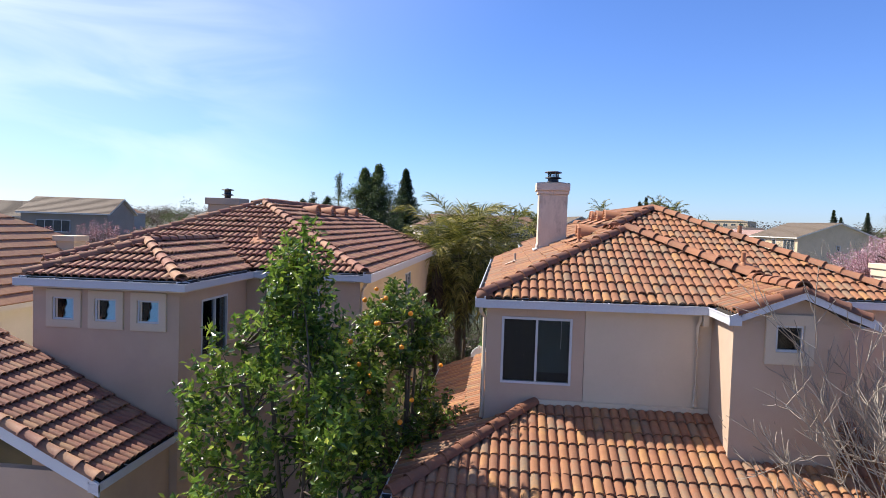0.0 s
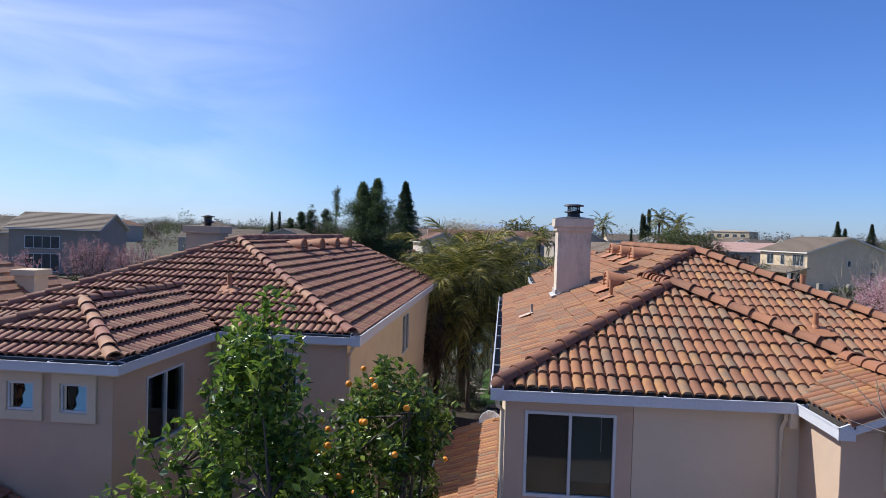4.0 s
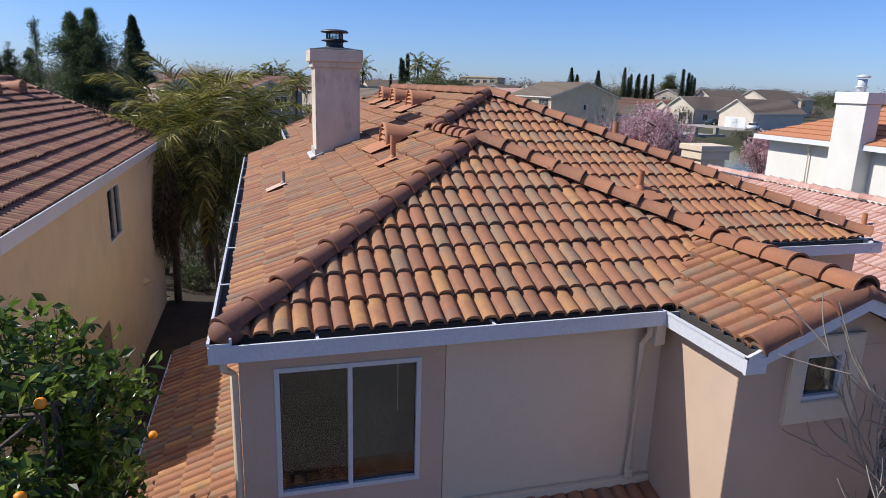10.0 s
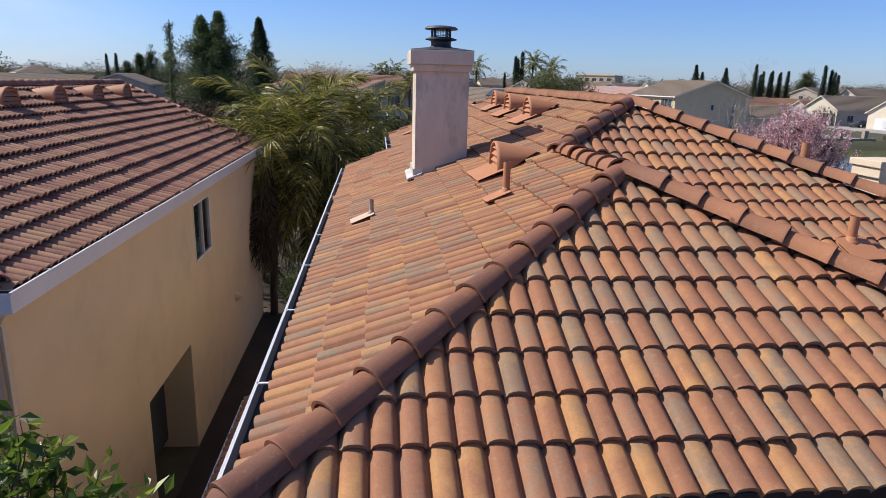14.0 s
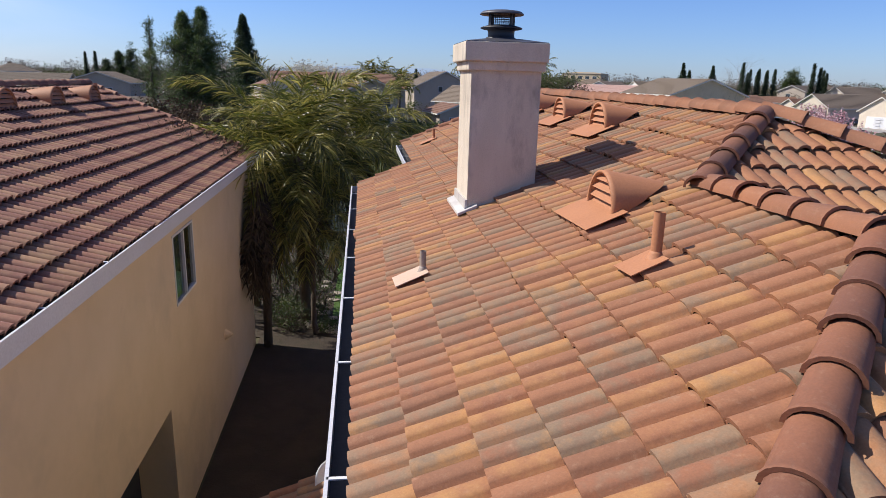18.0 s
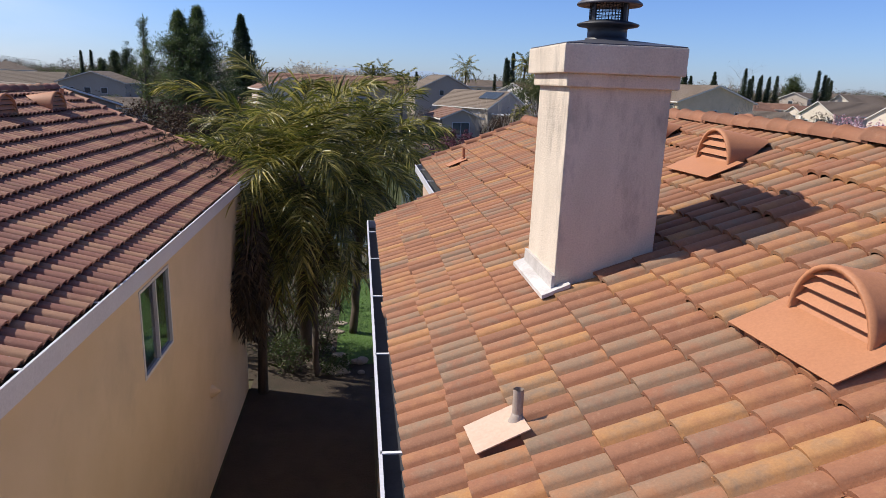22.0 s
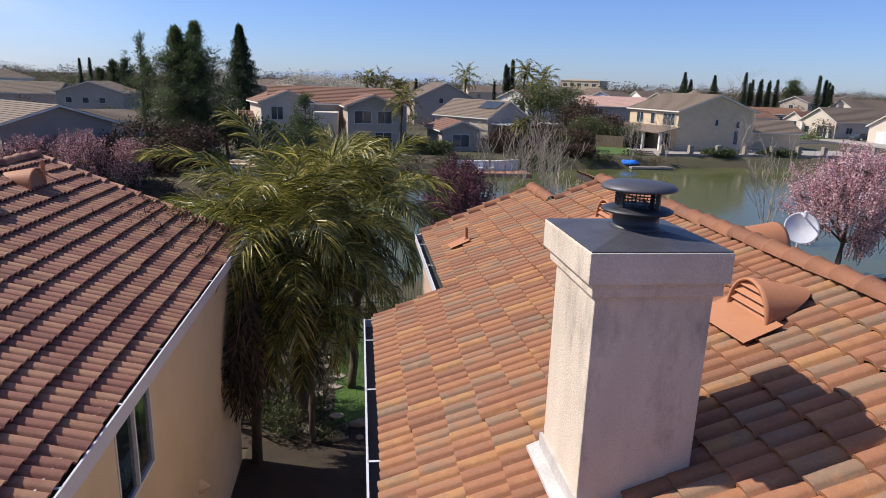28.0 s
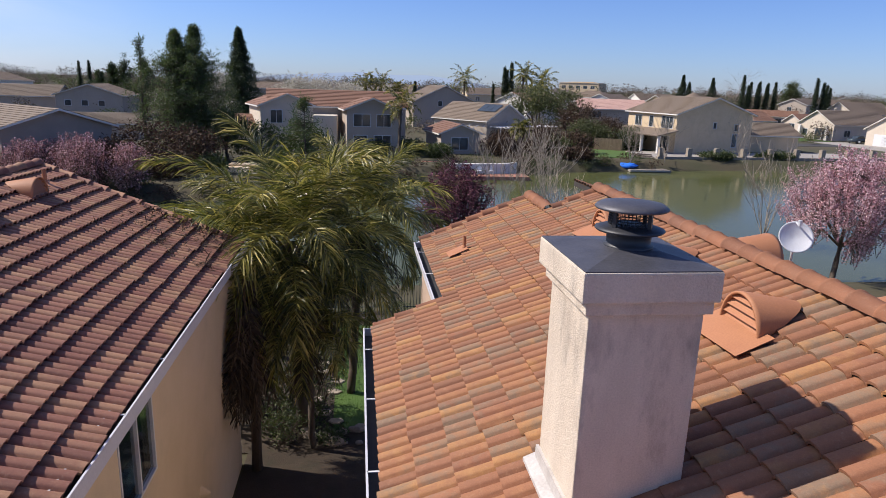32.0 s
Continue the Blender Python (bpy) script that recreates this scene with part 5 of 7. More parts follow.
def frond_mesh(rng, az, elev, length, bend, material, leaflets=46, leaf_len=0.55, droop=0.5, wide=0.015, name="frond"):
    """One feather palm leaf that leaves the crown at the given heading and rise (radians) and arches down, its leaflets in several planes."""
    out, side, zed = np.array((math.cos(az), math.sin(az), 0)), np.array((-math.sin(az), math.cos(az), 0)), np.array((0, 0, 1.0))
    n, e, line, ways, sway = 14, elev, [np.zeros(3)], [], rng.normal(0, 0.25)
    for k in range(n):
        d = out * math.cos(e) + zed * math.sin(e) + side * sway * k / n
        d /= np.linalg.norm(d)
        ways.append(d)
        line.append(line[-1] + d * length / n)
        e -= bend / n * (0.35 + 1.3 * k / n)
    ways.append(ways[-1])
    verts, faces = [], []
    for k in range(n + 1):
        w = 0.024 * (1 - 0.88 * k / n)
        top = np.cross(ways[k], side)
        for q in (side * w, -side * w, top * w * 1.2):
            verts.append(tuple(line[k] + q))
    for k in range(n):
        a, b = 3 * k, 3 * k + 3
        faces += [(a, b, b + 2, a + 2), (a + 2, b + 2, b + 1, a + 1), (a + 1, b + 1, b, a)]
    for k in range(leaflets):
        f = 0.13 + 0.87 * (k + rng.uniform(-0.3, 0.3)) / leaflets
        j = min(n - 1, int(f * n))
        p = line[j] + (line[j + 1] - line[j]) * (f * n - j)
        tan = ways[j]
        up = np.cross(tan, side)
        up = up if up[2] > 0 else -up
        ll = leaf_len * (0.45 + 0.75 * math.sin(math.pi * min(1.0, 0.1 + f * 0.82))) * rng.uniform(0.8, 1.15)
        for sg in (-1, 1):
            phi, el = radians(68 - 40 * f) + rng.normal(0, 0.12), rng.choice((-0.15, 0.25, 0.65)) + rng.normal(0, 0.12)
            d = tan * math.cos(phi) + (side * sg * math.cos(el) + up * math.sin(el)) * math.sin(phi)
            d /= np.linalg.norm(d)
            sag = droop * rng.uniform(0.5, 1.3)
            q = [p]
            for step in (0.34, 0.34, 0.32):
                q.append(q[-1] + d * ll * step)
                d = d + np.array((0, 0, -0.55 * sag))
                d /= np.linalg.norm(d)
            off = (tan + rng.normal(0, 0.45, 3)) * wide
            i = len(verts)
            verts += [tuple(q[0] - off * 0.4), tuple(q[0] + off * 0.4), tuple(q[1] + off), tuple(q[1] - off), tuple(q[2] + off * 0.75), tuple(q[2] - off * 0.75), tuple(q[3])]
            faces += [(i, i + 1, i + 2, i + 3), (i + 3, i + 2, i + 4, i + 5), (i + 5, i + 4, i + 6)]
    return mesh_from(name, verts, faces, material, False)


def palm(name, label, x, y, z, trunk_h, length, seed, fronds=28, dead=6, trunk_r=0.16, lean=(0.2, 0.1), group="", leaflets=46, leaf_len=0.55, wide=0.015, rise=(-0.5, 1.4), bend=(1.3, 2.1)):
    rng = np.random.default_rng(seed)
    t = thing(name, label, "palm", (x, y, z), group)
    top = Vector((lean[0], lean[1], trunk_h))
    pts = [Vector((0, 0, -0.1)).lerp(top, k / 12) + Vector((rng.normal(0, 0.012), rng.normal(0, 0.012), 0)) for k in range(13)]
    rad = [trunk_r * (1.2 if k == 0 else 1.0) * (1 + 0.06 * (k % 2)) * (1.25 if k > 10 else 1) for k in range(13)]
    part("trunk", tube(bmesh.new(), pts, rad, 10), BARK, t, "fibrous grey-brown palm trunk", smooth=True)
    for k in range(fronds):
        f = (k + 0.5) / fronds
        az = radians(137.5 * k) + rng.normal(0, 0.15)
        elev = rise[1] + (rise[0] - rise[1]) * f ** 0.85 + rng.normal(0, 0.1)
        me = frond_mesh(rng, az, elev, length * rng.uniform(0.86, 1.1), rng.uniform(*bend) * (0.75 + 0.3 * f), PALM, leaflets, leaf_len, 0.6 + 0.5 * f, wide)
        piece("frond", me, t, Matrix.Translation(top + Vector((0.1 * math.cos(az), 0.1 * math.sin(az), 0.25 * (1 - f)))))
    for k in range(dead):
        az = rng.uniform(0, 2 * np.pi)
        me = frond_mesh(rng, az, rng.uniform(-1.25, -0.7), length * rng.uniform(0.6, 0.85), rng.uniform(0.2, 0.6), PALM_DEAD, max(14, leaflets // 2), leaf_len * 0.7, 1.4, wide, "dead_frond")
        piece("dead_frond", me, t, Matrix.Translation(top - Vector((0, 0, rng.uniform(0.1, 0.5)))), "dry hanging palm frond")
    return t


def shrub(name, label, x, y, z, rx, ry, h, leaf, material, seed, count=900, group=""):
    rng = np.random.default_rng(seed)
    t = thing(name, label, "shrub", (x, y, z), group)
    bm = bmesh.new()
    tips = []
    for k in range(5):
        a = 2 * math.pi * k / 5
        limbs(bm, (0, 0, -0.03), (math.cos(a) * rx, math.sin(a) * ry, h), h * 0.5, 0.03 * h, 1, rng, tips, 0.3, 2)
    part("stem", bm, BARK, t, smooth=True)
    n = count // 5
    d = rng.normal(0, 1, (n, 3))
    d /= np.linalg.norm(d, axis=1)[:, None]
    rad = rng.uniform(0.45, 1.0, n)[:, None] ** 0.6 * (1 + rng.normal(0, 0.12, (n, 1)))
    c = d * rad * np.array((rx, ry, h * 0.5)) + np.array((0, 0, h * 0.52))
    c[:, 2] = np.maximum(c[:, 2], 0.05)
    leaf_cloud("crown", c, leaf, material, t, rng, per=5, spread=leaf * 0.8)
    return t


def outline_at(profile, z):
    for (z0, r0), (z1, r1) in zip(profile, profile[1:]):
        if z <= z1:
            return r0 + (r1 - r0) * max(0, z - z0) / (z1 - z0)
    return profile[-1][1]


def shoot_tree(name, label, x, y, z, profile, seed, shoots, leaf, material, long=(0.35, 0.75), per_m=34, leaders=6, rise=(0.5, 1.2), trunk_r=0.08, fork_z=None, gaps=-0.12, grain=1.1, aspect=0.5, spread=0.05, group="", category="tree", bark=None, thick=0.008):
    """A tree of many leafy shoots that reach up and out inside an outline given as (height, radius)."""
    rng = np.random.default_rng(seed)
    t = thing(name, label, category, (x, y, z), group)
    bm = bmesh.new()
    z0, z1 = profile[0][0], profile[-1][0]
    h = z1
    widest = max(r for _, r in profile)
    fork = Vector((0.02 * h, 0, fork_z or z0 * 0.9))
    tube(bm, [(0, 0, -0.08), (0.02 * h, 0.01 * h, fork.z * 0.55), fork], [trunk_r * 1.15, trunk_r, trunk_r * 0.85], 9, cap=False)
    arms = []
    for k in range(9):
        a = 2 * math.pi * k / 9 + rng.uniform(-0.3, 0.3)
        zz = z0 + (z1 - z0) * rng.uniform(0.25, 0.8)
        rr = outline_at(profile, zz) * rng.uniform(0.35, 0.7)
        end = Vector((rr * math.cos(a), rr * math.sin(a), zz))
        mid = fork.lerp(end, 0.5) + Vector((0.12 * rr * math.cos(a), 0.12 * rr * math.sin(a), -0.05 * h))
        tube(bm, [fork, mid, end], [trunk_r * 0.6, trunk_r * 0.42, trunk_r * 0.22], 6, cap=False)
        arms += [mid, mid.lerp(end, 0.5), end]
    pts, ends, made, tries = [], [], 0, 0
    while made < shoots and tries < shoots * 12:
        tries += 1
        lead = made < leaders
        zz = z0 + (z1 - z0) * (rng.uniform(0.6, 1.0) if lead else rng.uniform(0, 1) ** 0.9)
        a = rng.uniform(0, 2 * np.pi)
        rr = outline_at(profile, zz) * (rng.uniform(0.3, 1.3) if lead else rng.uniform(0.12, 1.0) ** 0.55) * rng.uniform(0.88, 1.1)
        tip = Vector((rr * math.cos(a), rr * math.sin(a), zz))
        if not lead and rng.uniform(0, 1) > (outline_at(profile, zz) / widest) ** 1.4:
            continue
        if not lead and noise.noise(tip * grain + Vector((seed * 3.1, 0, 0))) < gaps:
            continue
        made += 1
        out = 0.5 * rr / max(0.2, outline_at(profile, z0 + 0.3 * (z1 - z0)))
        d = Vector((math.cos(a) * out, math.sin(a) * out, rng.uniform(*rise))).normalized()
        n_long = rng.uniform(*long) * (1.7 if lead else 1.0)
        base = tip - d * n_long
        near = min(arms, key=lambda p: (p - base).length_squared)
        if made % 2 == 0:
            tube(bm, [near, near.lerp(base, 0.6) + Vector(rng.normal(0, 0.03, 3)), base], [thick * 2.2, thick * 1.6, thick * 1.2], 4, cap=False)
        tube(bm, [base, base.lerp(tip, 0.5) + Vector(rng.normal(0, 0.02, 3)), tip], [thick, thick * 0.7, thick * 0.3], 4, cap=False)
        ends.append(tip)
        for s in rng.uniform(0.05, 1, int(n_long * per_m)):
            p = base.lerp(tip, s)
            pts.append((p.x, p.y, p.z))
    part("trunk", bm, bark or BARK, t, smooth=True)
    leaf_cloud("crown", pts, leaf, material, t, rng, per=2, spread=spread, aspect=aspect, droop=-0.15)
    return t, ends


def pine_tree(name, label, x, y, z, profile, seed, branches=110, tuft=0.5, material=None, group="", clumps=4, per=6):
    """An open pine: level branches with tufts of needles towards their ends."""
    rng = np.random.default_rng(seed)
    t = thing(name, label, "tree", (x, y, z), group)
    h = profile[-1][0]
    bm = bmesh.new()
    bend = rng.normal(0, 0.012 * h, 2)

    def stem(zz):
        return Vector((bend[0] * math.sin(zz / h * 3), bend[1] * math.sin(zz / h * 2.4), zz))

    tube(bm, [stem(h * f) for f in (-0.01, 0.25, 0.5, 0.75, 0.98)], [0.02 * h, 0.016 * h, 0.012 * h, 0.007 * h, 0.002 * h], 8, cap=False)
    pts = []
    z0 = profile[0][0]
    for k in range(branches):
        zz = z0 + (h - z0) * ((k + rng.uniform(0, 1)) / branches) ** 0.95
        rr = outline_at(profile, zz) * rng.uniform(0.4, 1.25)
        a = rng.uniform(0, 2 * np.pi)
        tip = stem(zz) + Vector((rr * math.cos(a), rr * math.sin(a), rr * rng.uniform(-0.12, 0.4)))
        if noise.noise(tip * 0.45 + Vector((seed, 0, 0))) < -0.16:
            continue
        tube(bm, [stem(zz - 0.1 * rr), stem(zz).lerp(tip, 0.5) - Vector((0, 0, 0.06 * rr)), tip], [0.05, 0.03, 0.012], 4, cap=False)
        for s in np.linspace(0.3, 1.0, clumps):
            c = stem(zz).lerp(tip, s)
            for _ in range(3):
                pts.append(tuple(c + Vector(rng.normal(0, 0.07 + 0.06 * rr, 3))))
    part("trunk", bm, BARK, t, smooth=True)
    leaf_cloud("crown", pts, tuft, material or PINE, t, rng, per=per, aspect=0.13, spread=tuft * 0.4, droop=-0.45)
    return t


tagged(leaf_cloud("leaf_litter", litter, 0.16, PALM_DEAD, None, lrng, per=2, aspect=0.12, spread=0.03), "dry brown palm litter on the tan house roof", "litter", kind="stuff")


# ---- land and water ----
def far_shore(x):
    k = [(-400, 66), (-60, 66), (-14, 67), (-6, 68), (2, 78), (13, 84), (28, 90), (45, 93), (75, 95), (140, 100), (400, 104)]
    for (a, b), (c, d) in zip(k, k[1:]):
        if x <= c:
            return b + (d - b) * max(0, (x - a)) / (c - a)
    return k[-1][1]


def land_z(x, y):
    def step(v):
        v = min(1, max(0, v))
        return v * v * (3 - 2 * v)
    near = 1 - step((y - 41.5) / 3.5)
    far = step((y - far_shore(x) + 1.0) / 3.0)
    return -1.8 + 1.8 * near + 2.15 * far * (1 - near)


xs = [-2500, -1200, -600, -300, -150] + list(np.arange(-90, 130, 3.0)) + [150, 220, 400, 700, 1300, 2500]
ys = [-800, -300, -100, -40, -10, 10, 25, 38] + list(np.arange(40, 112, 1.5)) + [125, 150, 200, 300, 500, 900, 1600, 2800, 4300]
verts = [(x, y, land_z(x, y)) for y in ys for x in xs]
nx = len(xs)
faces = [(j * nx + i, j * nx + i + 1, (j + 1) * nx + i + 1, (j + 1) * nx + i) for j in range(len(ys) - 1) for i in range(nx - 1)]
tagged(new("ground", mesh_from("ground", verts, faces, LAND, True)), "dry grassy ground that sinks to the lake bed", "ground", kind="structure")
tagged(new("water", mesh_from("water", [(-600, 42, -0.9), (600, 42, -0.9), (600, 112, -0.9), (-600, 112, -0.9)], [(0, 1, 2, 3)], WATER)), "calm green lake water", "lake", kind="structure")
bm = boxes((-2.75, 9, 0.004, -1.0, 16.4, 0.03), (-2.75, 16.4, 0.004, 0.2, 27.9, 0.03), (-7, 27.9, 0.004, -0.75, 38, 0.03), (-0.75, 27.9, 0.004, 6, 28.7, 0.03), (-0.75, 36.5, 0.004, 6, 38, 0.03))
# out of view, added to bounce warm light onto the shaded walls
tagged(part("bounce_slab", boxes((-16, -2.5, 0.004, 16, 7.7, 0.03)), BOUNCE_PAVING), "unseen tan slab added to bounce light onto the walls", "paving", kind="structure")
# out of view, added so the window glass reflects something dark
tagged(part("road", boxes((-70, -60, 0.004, 70, -2.6, 0.02)), ASPHALT), "unseen dark ground added for the windows to reflect", "road", kind="structure")
tagged(part("path", bm, SOIL), "dark soil strip between two houses, shade in its colour", "path", kind="structure")
tagged(part("lawn", boxes((-0.75, 28.7, 0.004, 5.5, 36.5, 0.03)), LAWN), "green back lawn behind the house", "lawn", kind="structure")
rng = np.random.default_rng(5)
n = 14000
c = np.stack((rng.uniform(-0.75, 3.0, n), rng.uniform(28.7, 35.5, n), np.full(n, 0.03)), 1)
tall = np.stack((rng.normal(0, 0.02, n), rng.normal(0, 0.02, n), rng.uniform(0.03, 0.07, n)), 1)
v = np.stack((c, c + np.stack((rng.uniform(-0.012, 0.012, n), rng.uniform(-0.012, 0.012, n), np.zeros(n)), 1), c + tall), 1).reshape(-1, 3)
tagged(new("grass", mesh_from("grass", v, [(3 * k, 3 * k + 1, 3 * k + 2) for k in range(n)], GRASS)), "short green grass blades on the lawn", "grass", kind="stuff")
tagged(part("hills", slab(bmesh.new(), [(-680, 4200, 10), (-480, 4200, 42), (-300, 4200, 52), (-120, 4200, 66), (50, 4200, 76), (240, 4200, 62), (420, 4200, 68), (640, 4200, 44), (860, 4200, 10), (860, 4260, 5), (-680, 4260, 5)], 60), HILL_GLOW), "far hills on the horizon, glowing blue for haze", "hills", kind="structure")


# ---- houses in the distance ----
def course_roof(bm, corners, step=0.42, lift=0.05):
    """Courses laid up a slope given as eave a, eave b, top b, top a: thin stepped strips."""
    a, b, tb, ta = (Vector(p) for p in corners)
    n = max(2, int(((ta + tb) / 2 - (a + b) / 2).length / step))
    normal = (b - a).cross(ta - a if (ta - a).length > 0.01 else tb - a).normalized()
    if normal.z < 0:
        normal.negate()
    prev = None
    for k in range(n):
        f, g = k / n, (k + 1) / n
        low = [bm.verts.new(a.lerp(ta, f) + normal * lift), bm.verts.new(b.lerp(tb, f) + normal * lift)]
        if prev is None:
            prev = [bm.verts.new(a), bm.verts.new(b)]
        bm.faces.new((prev[0], prev[1], low[1], low[0]))
        if k == n - 1 and (tb - ta).length < 0.01:
            bm.faces.new((low[0], low[1], bm.verts.new(ta + normal * 0.006)))
        else:
            prev = [bm.verts.new(a.lerp(ta, g) + normal * 0.006), bm.verts.new(b.lerp(tb, g) + normal * 0.006)]
            bm.faces.new((low[0], low[1], prev[1], prev[0]))
    return bm


def far_house(label, x, y, rot, L, D, h, wall_mat, tile_mat, pitch=0.4, hip=False, over=0.45, windows=(), z=0.3, name="house", group="houses by the lake", parent=None, trim=None):
    """A block with its ridge along local x. windows: (face, s, sill, width, height, panes), s from the face's left end seen from outside."""
    root = parent or thing(name, label, "house", (x, y, z), group)
    m = Matrix.Rotation(radians(rot), 4, "Z") if not parent else Matrix.Translation((x, y, z)) @ Matrix.Rotation(radians(rot), 4, "Z")
    trim = trim or STUCCO_W
    hw, hd = L / 2, D / 2
    rise = (hd + over) * pitch
    w = part("wall", boxes((-hw, -hd, -0.6, hw, hd, h)), wall_mat, root, at=m)
    e, zz = over, h - over * pitch * 0.3
    top = zz + rise
    if hip:
        rx = max(0.2, hw + e - (hd + e))
        sides = [((-hw - e, -hd - e, zz), (hw + e, -hd - e, zz), (rx, 0, top), (-rx, 0, top)), ((hw + e, hd + e, zz), (-hw - e, hd + e, zz), (-rx, 0, top), (rx, 0, top)), ((hw + e, -hd - e, zz), (hw + e, hd + e, zz), (rx, 0, top), (rx, 0, top)), ((-hw - e, hd + e, zz), (-hw - e, -hd - e, zz), (-rx, 0, top), (-rx, 0, top))]
    else:
        sides = [((-hw - e, -hd - e, zz), (hw + e, -hd - e, zz), (hw + e, 0, top), (-hw - e, 0, top)), ((hw + e, hd + e, zz), (-hw - e, hd + e, zz), (-hw - e, 0, top), (hw + e, 0, top))]
    for side in sides:
        part("roof_slope", course_roof(bmesh.new(), side), tile_mat, root, at=m)
    bm = bmesh.new()
    if hip:
        slab(bm, [(-hw - e, -hd - e, zz), (hw + e, -hd - e, zz), (hw + e, hd + e, zz), (-hw - e, hd + e, zz)], 0.16)
    else:
        v = [[bm.verts.new((sx * (hw + e), y, zv)) for y, zv in ((-hd - e, zz - 0.01), (0, top - 0.01), (hd + e, zz - 0.01), (hd + e, zz - 0.17), (0, top - 0.17), (-hd - e, zz - 0.17))] for sx in (-1, 1)]
        for i in range(6):
            bm.faces.new((v[0][i], v[0][(i + 1) % 6], v[1][(i + 1) % 6], v[1][i]))
        for q in v:
            bm.faces.new((q[0], q[1], q[4], q[5]))
            bm.faces.new((q[1], q[2], q[3], q[4]))
        bmesh.ops.recalc_face_normals(bm, faces=bm.faces)
    part("fascia", bm, trim, root, at=m)
    if not hip:
        for s in (-1, 1):
            bm = bmesh.new()
            v = [bm.verts.new(p) for p in ((s * hw, -hd, h - 0.02), (s * hw, hd, h - 0.02), (s * hw, 0, h + hd * pitch - 0.05), (s * hw * 0.985, -hd, h - 0.02), (s * hw * 0.985, hd, h - 0.02), (s * hw * 0.985, 0, h + hd * pitch - 0.05))]
            for f in ((0, 1, 2), (5, 4, 3), (1, 0, 3, 4)):
                bm.faces.new([v[i] for i in f])
            part("gable_wall", bm, wall_mat, root, at=m)
    for face, s, sill, ww, hh, panes in windows:
        turn, half, off = {"S": (0, hw, hd), "E": (90, hd, hw), "N": (180, hw, hd), "W": (270, hd, hw)}[face]
        fm = m @ Matrix.Rotation(radians(turn), 4, "Z") @ Matrix.Translation((-half + s, -off, sill))
        win = part("window", boxes((-0.08, -0.06, -0.08, ww + 0.08, 0.02, 0), (-0.08, -0.06, hh, ww + 0.08, 0.02, hh + 0.08), (-0.08, -0.06, 0, 0, 0.02, hh), (ww, -0.06, 0, ww + 0.08, 0.02, hh)), FRAME, root, at=fm)
        for k in range(panes):
            part("pane", boxes((ww * k / panes + 0.03, -0.03, 0.0, ww * (k + 1) / panes - 0.03, -0.01, hh)), GLASS_FAR, win)
        if panes > 1:
            part("mullion", boxes(*[(ww * k / panes - 0.03, -0.05, 0, ww * k / panes + 0.03, 0.0, hh) for k in range(1, panes)]), FRAME, win)
    return root


# house across the water, pale grey with brown tiles
hc = far_house("two-storey pale grey lakeside house with brown tile roofs", -3.0, 103, 8, 17, 9, 5.6, STUCCO_G, TILE_R, windows=[("W", 2, 3.6, 1.6, 1.4, 2), ("S", 1.2, 3.6, 1.4, 1.4, 2)])
far_house("", 4.2, -6.4, 98, 6.5, 6.2, 5.5, STUCCO_G, TILE_R, parent=hc, z=0, windows=[("W", 0.8, 3.5, 2.0, 1.4, 2), ("W", 3.6, 3.5, 1.7, 1.4, 2), ("W", 0.8, 0.4, 1.6, 2.0, 1), ("W", 3.3, 0.4, 2.0, 2.0, 2)])
far_house("", 15.4, -2.2, 98, 8, 5.2, 2.7, STUCCO_G, TILE_R, parent=hc, z=0, windows=[("W", 1.4, 0.6, 2.2, 1.5, 2)])
far_house("", -10.5, -1.0, 8, 5, 7, 2.7, STUCCO_C, TILE_R, parent=hc, z=0)
part("bay", boxes((-2.6, -8.2, -0.4, 0.4, -3.5, 4.6), bevel=0.15), STUCCO_C, hc, "rounded white stucco bay")
far_house("", -7.0, -2.2, 108, 8, 6.5, 5.6, STUCCO_C, TILE_R, parent=hc, z=0, windows=[("W", 1.2, 3.5, 1.4, 1.5, 2)])
h2 = far_house("single-storey house with a grey-brown tile roof and roof panels", 20.2, 123.4, -54, 12.2, 9.4, 3.4, STUCCO_G, TILE_G, pitch=0.52, windows=[("E", 2.2, 0.6, 2.2, 1.5, 2)])
hm = Matrix.Rotation(radians(-54), 4, "Z")
for k in range(3):
    part("solar_panel", slab(bmesh.new(), [(1.9 + k * 1.35, -2.7, 4.79), (3.15 + k * 1.35, -2.7, 4.79), (3.15 + k * 1.35, -0.7, 5.83), (1.9 + k * 1.35, -0.7, 5.83)], 0.05), GLASS_FAR, h2, "dark blue roof panel", at=hm)
pg = part("pergola", boxes((6.6, -4.0, 2.4, 9.6, 9.0, 2.52)), WHITE, h2, "white patio cover", at=hm)
for k in range(4):
    part("post", boxes((9.4, -3.9 + k * 4.2, -0.3, 9.55, -3.75 + k * 4.2, 2.4)), WHITE, pg, at=hm)
for k in range(12):
    part("rafter", boxes((6.65, -3.9 + k * 1.15, 2.525, 9.8, -3.82 + k * 1.15, 2.62)), WHITE, pg, at=hm)
# beige house on the far bank
hd = far_house("two-storey beige lakeside house with a long taupe tile roof", 50.3, 109.7, -79, 12, 13.4, 5.7, STUCCO_B, TILE_G, pitch=0.34, windows=[("S", 8.6, 3.6, 2.6, 1.6, 3), ("S", 5.6, 3.6, 0.9, 1.5, 1), ("S", 2.0, 3.6, 1.6, 1.5, 2), ("E", 6.4, 3.7, 0.5, 0.8, 1), ("E", 10.2, 3.4, 0.7, 0.9, 1), ("E", 10.0, 1.0, 0.8, 1.9, 1), ("S", 8.0, 0.2, 2.6, 2.2, 2)])
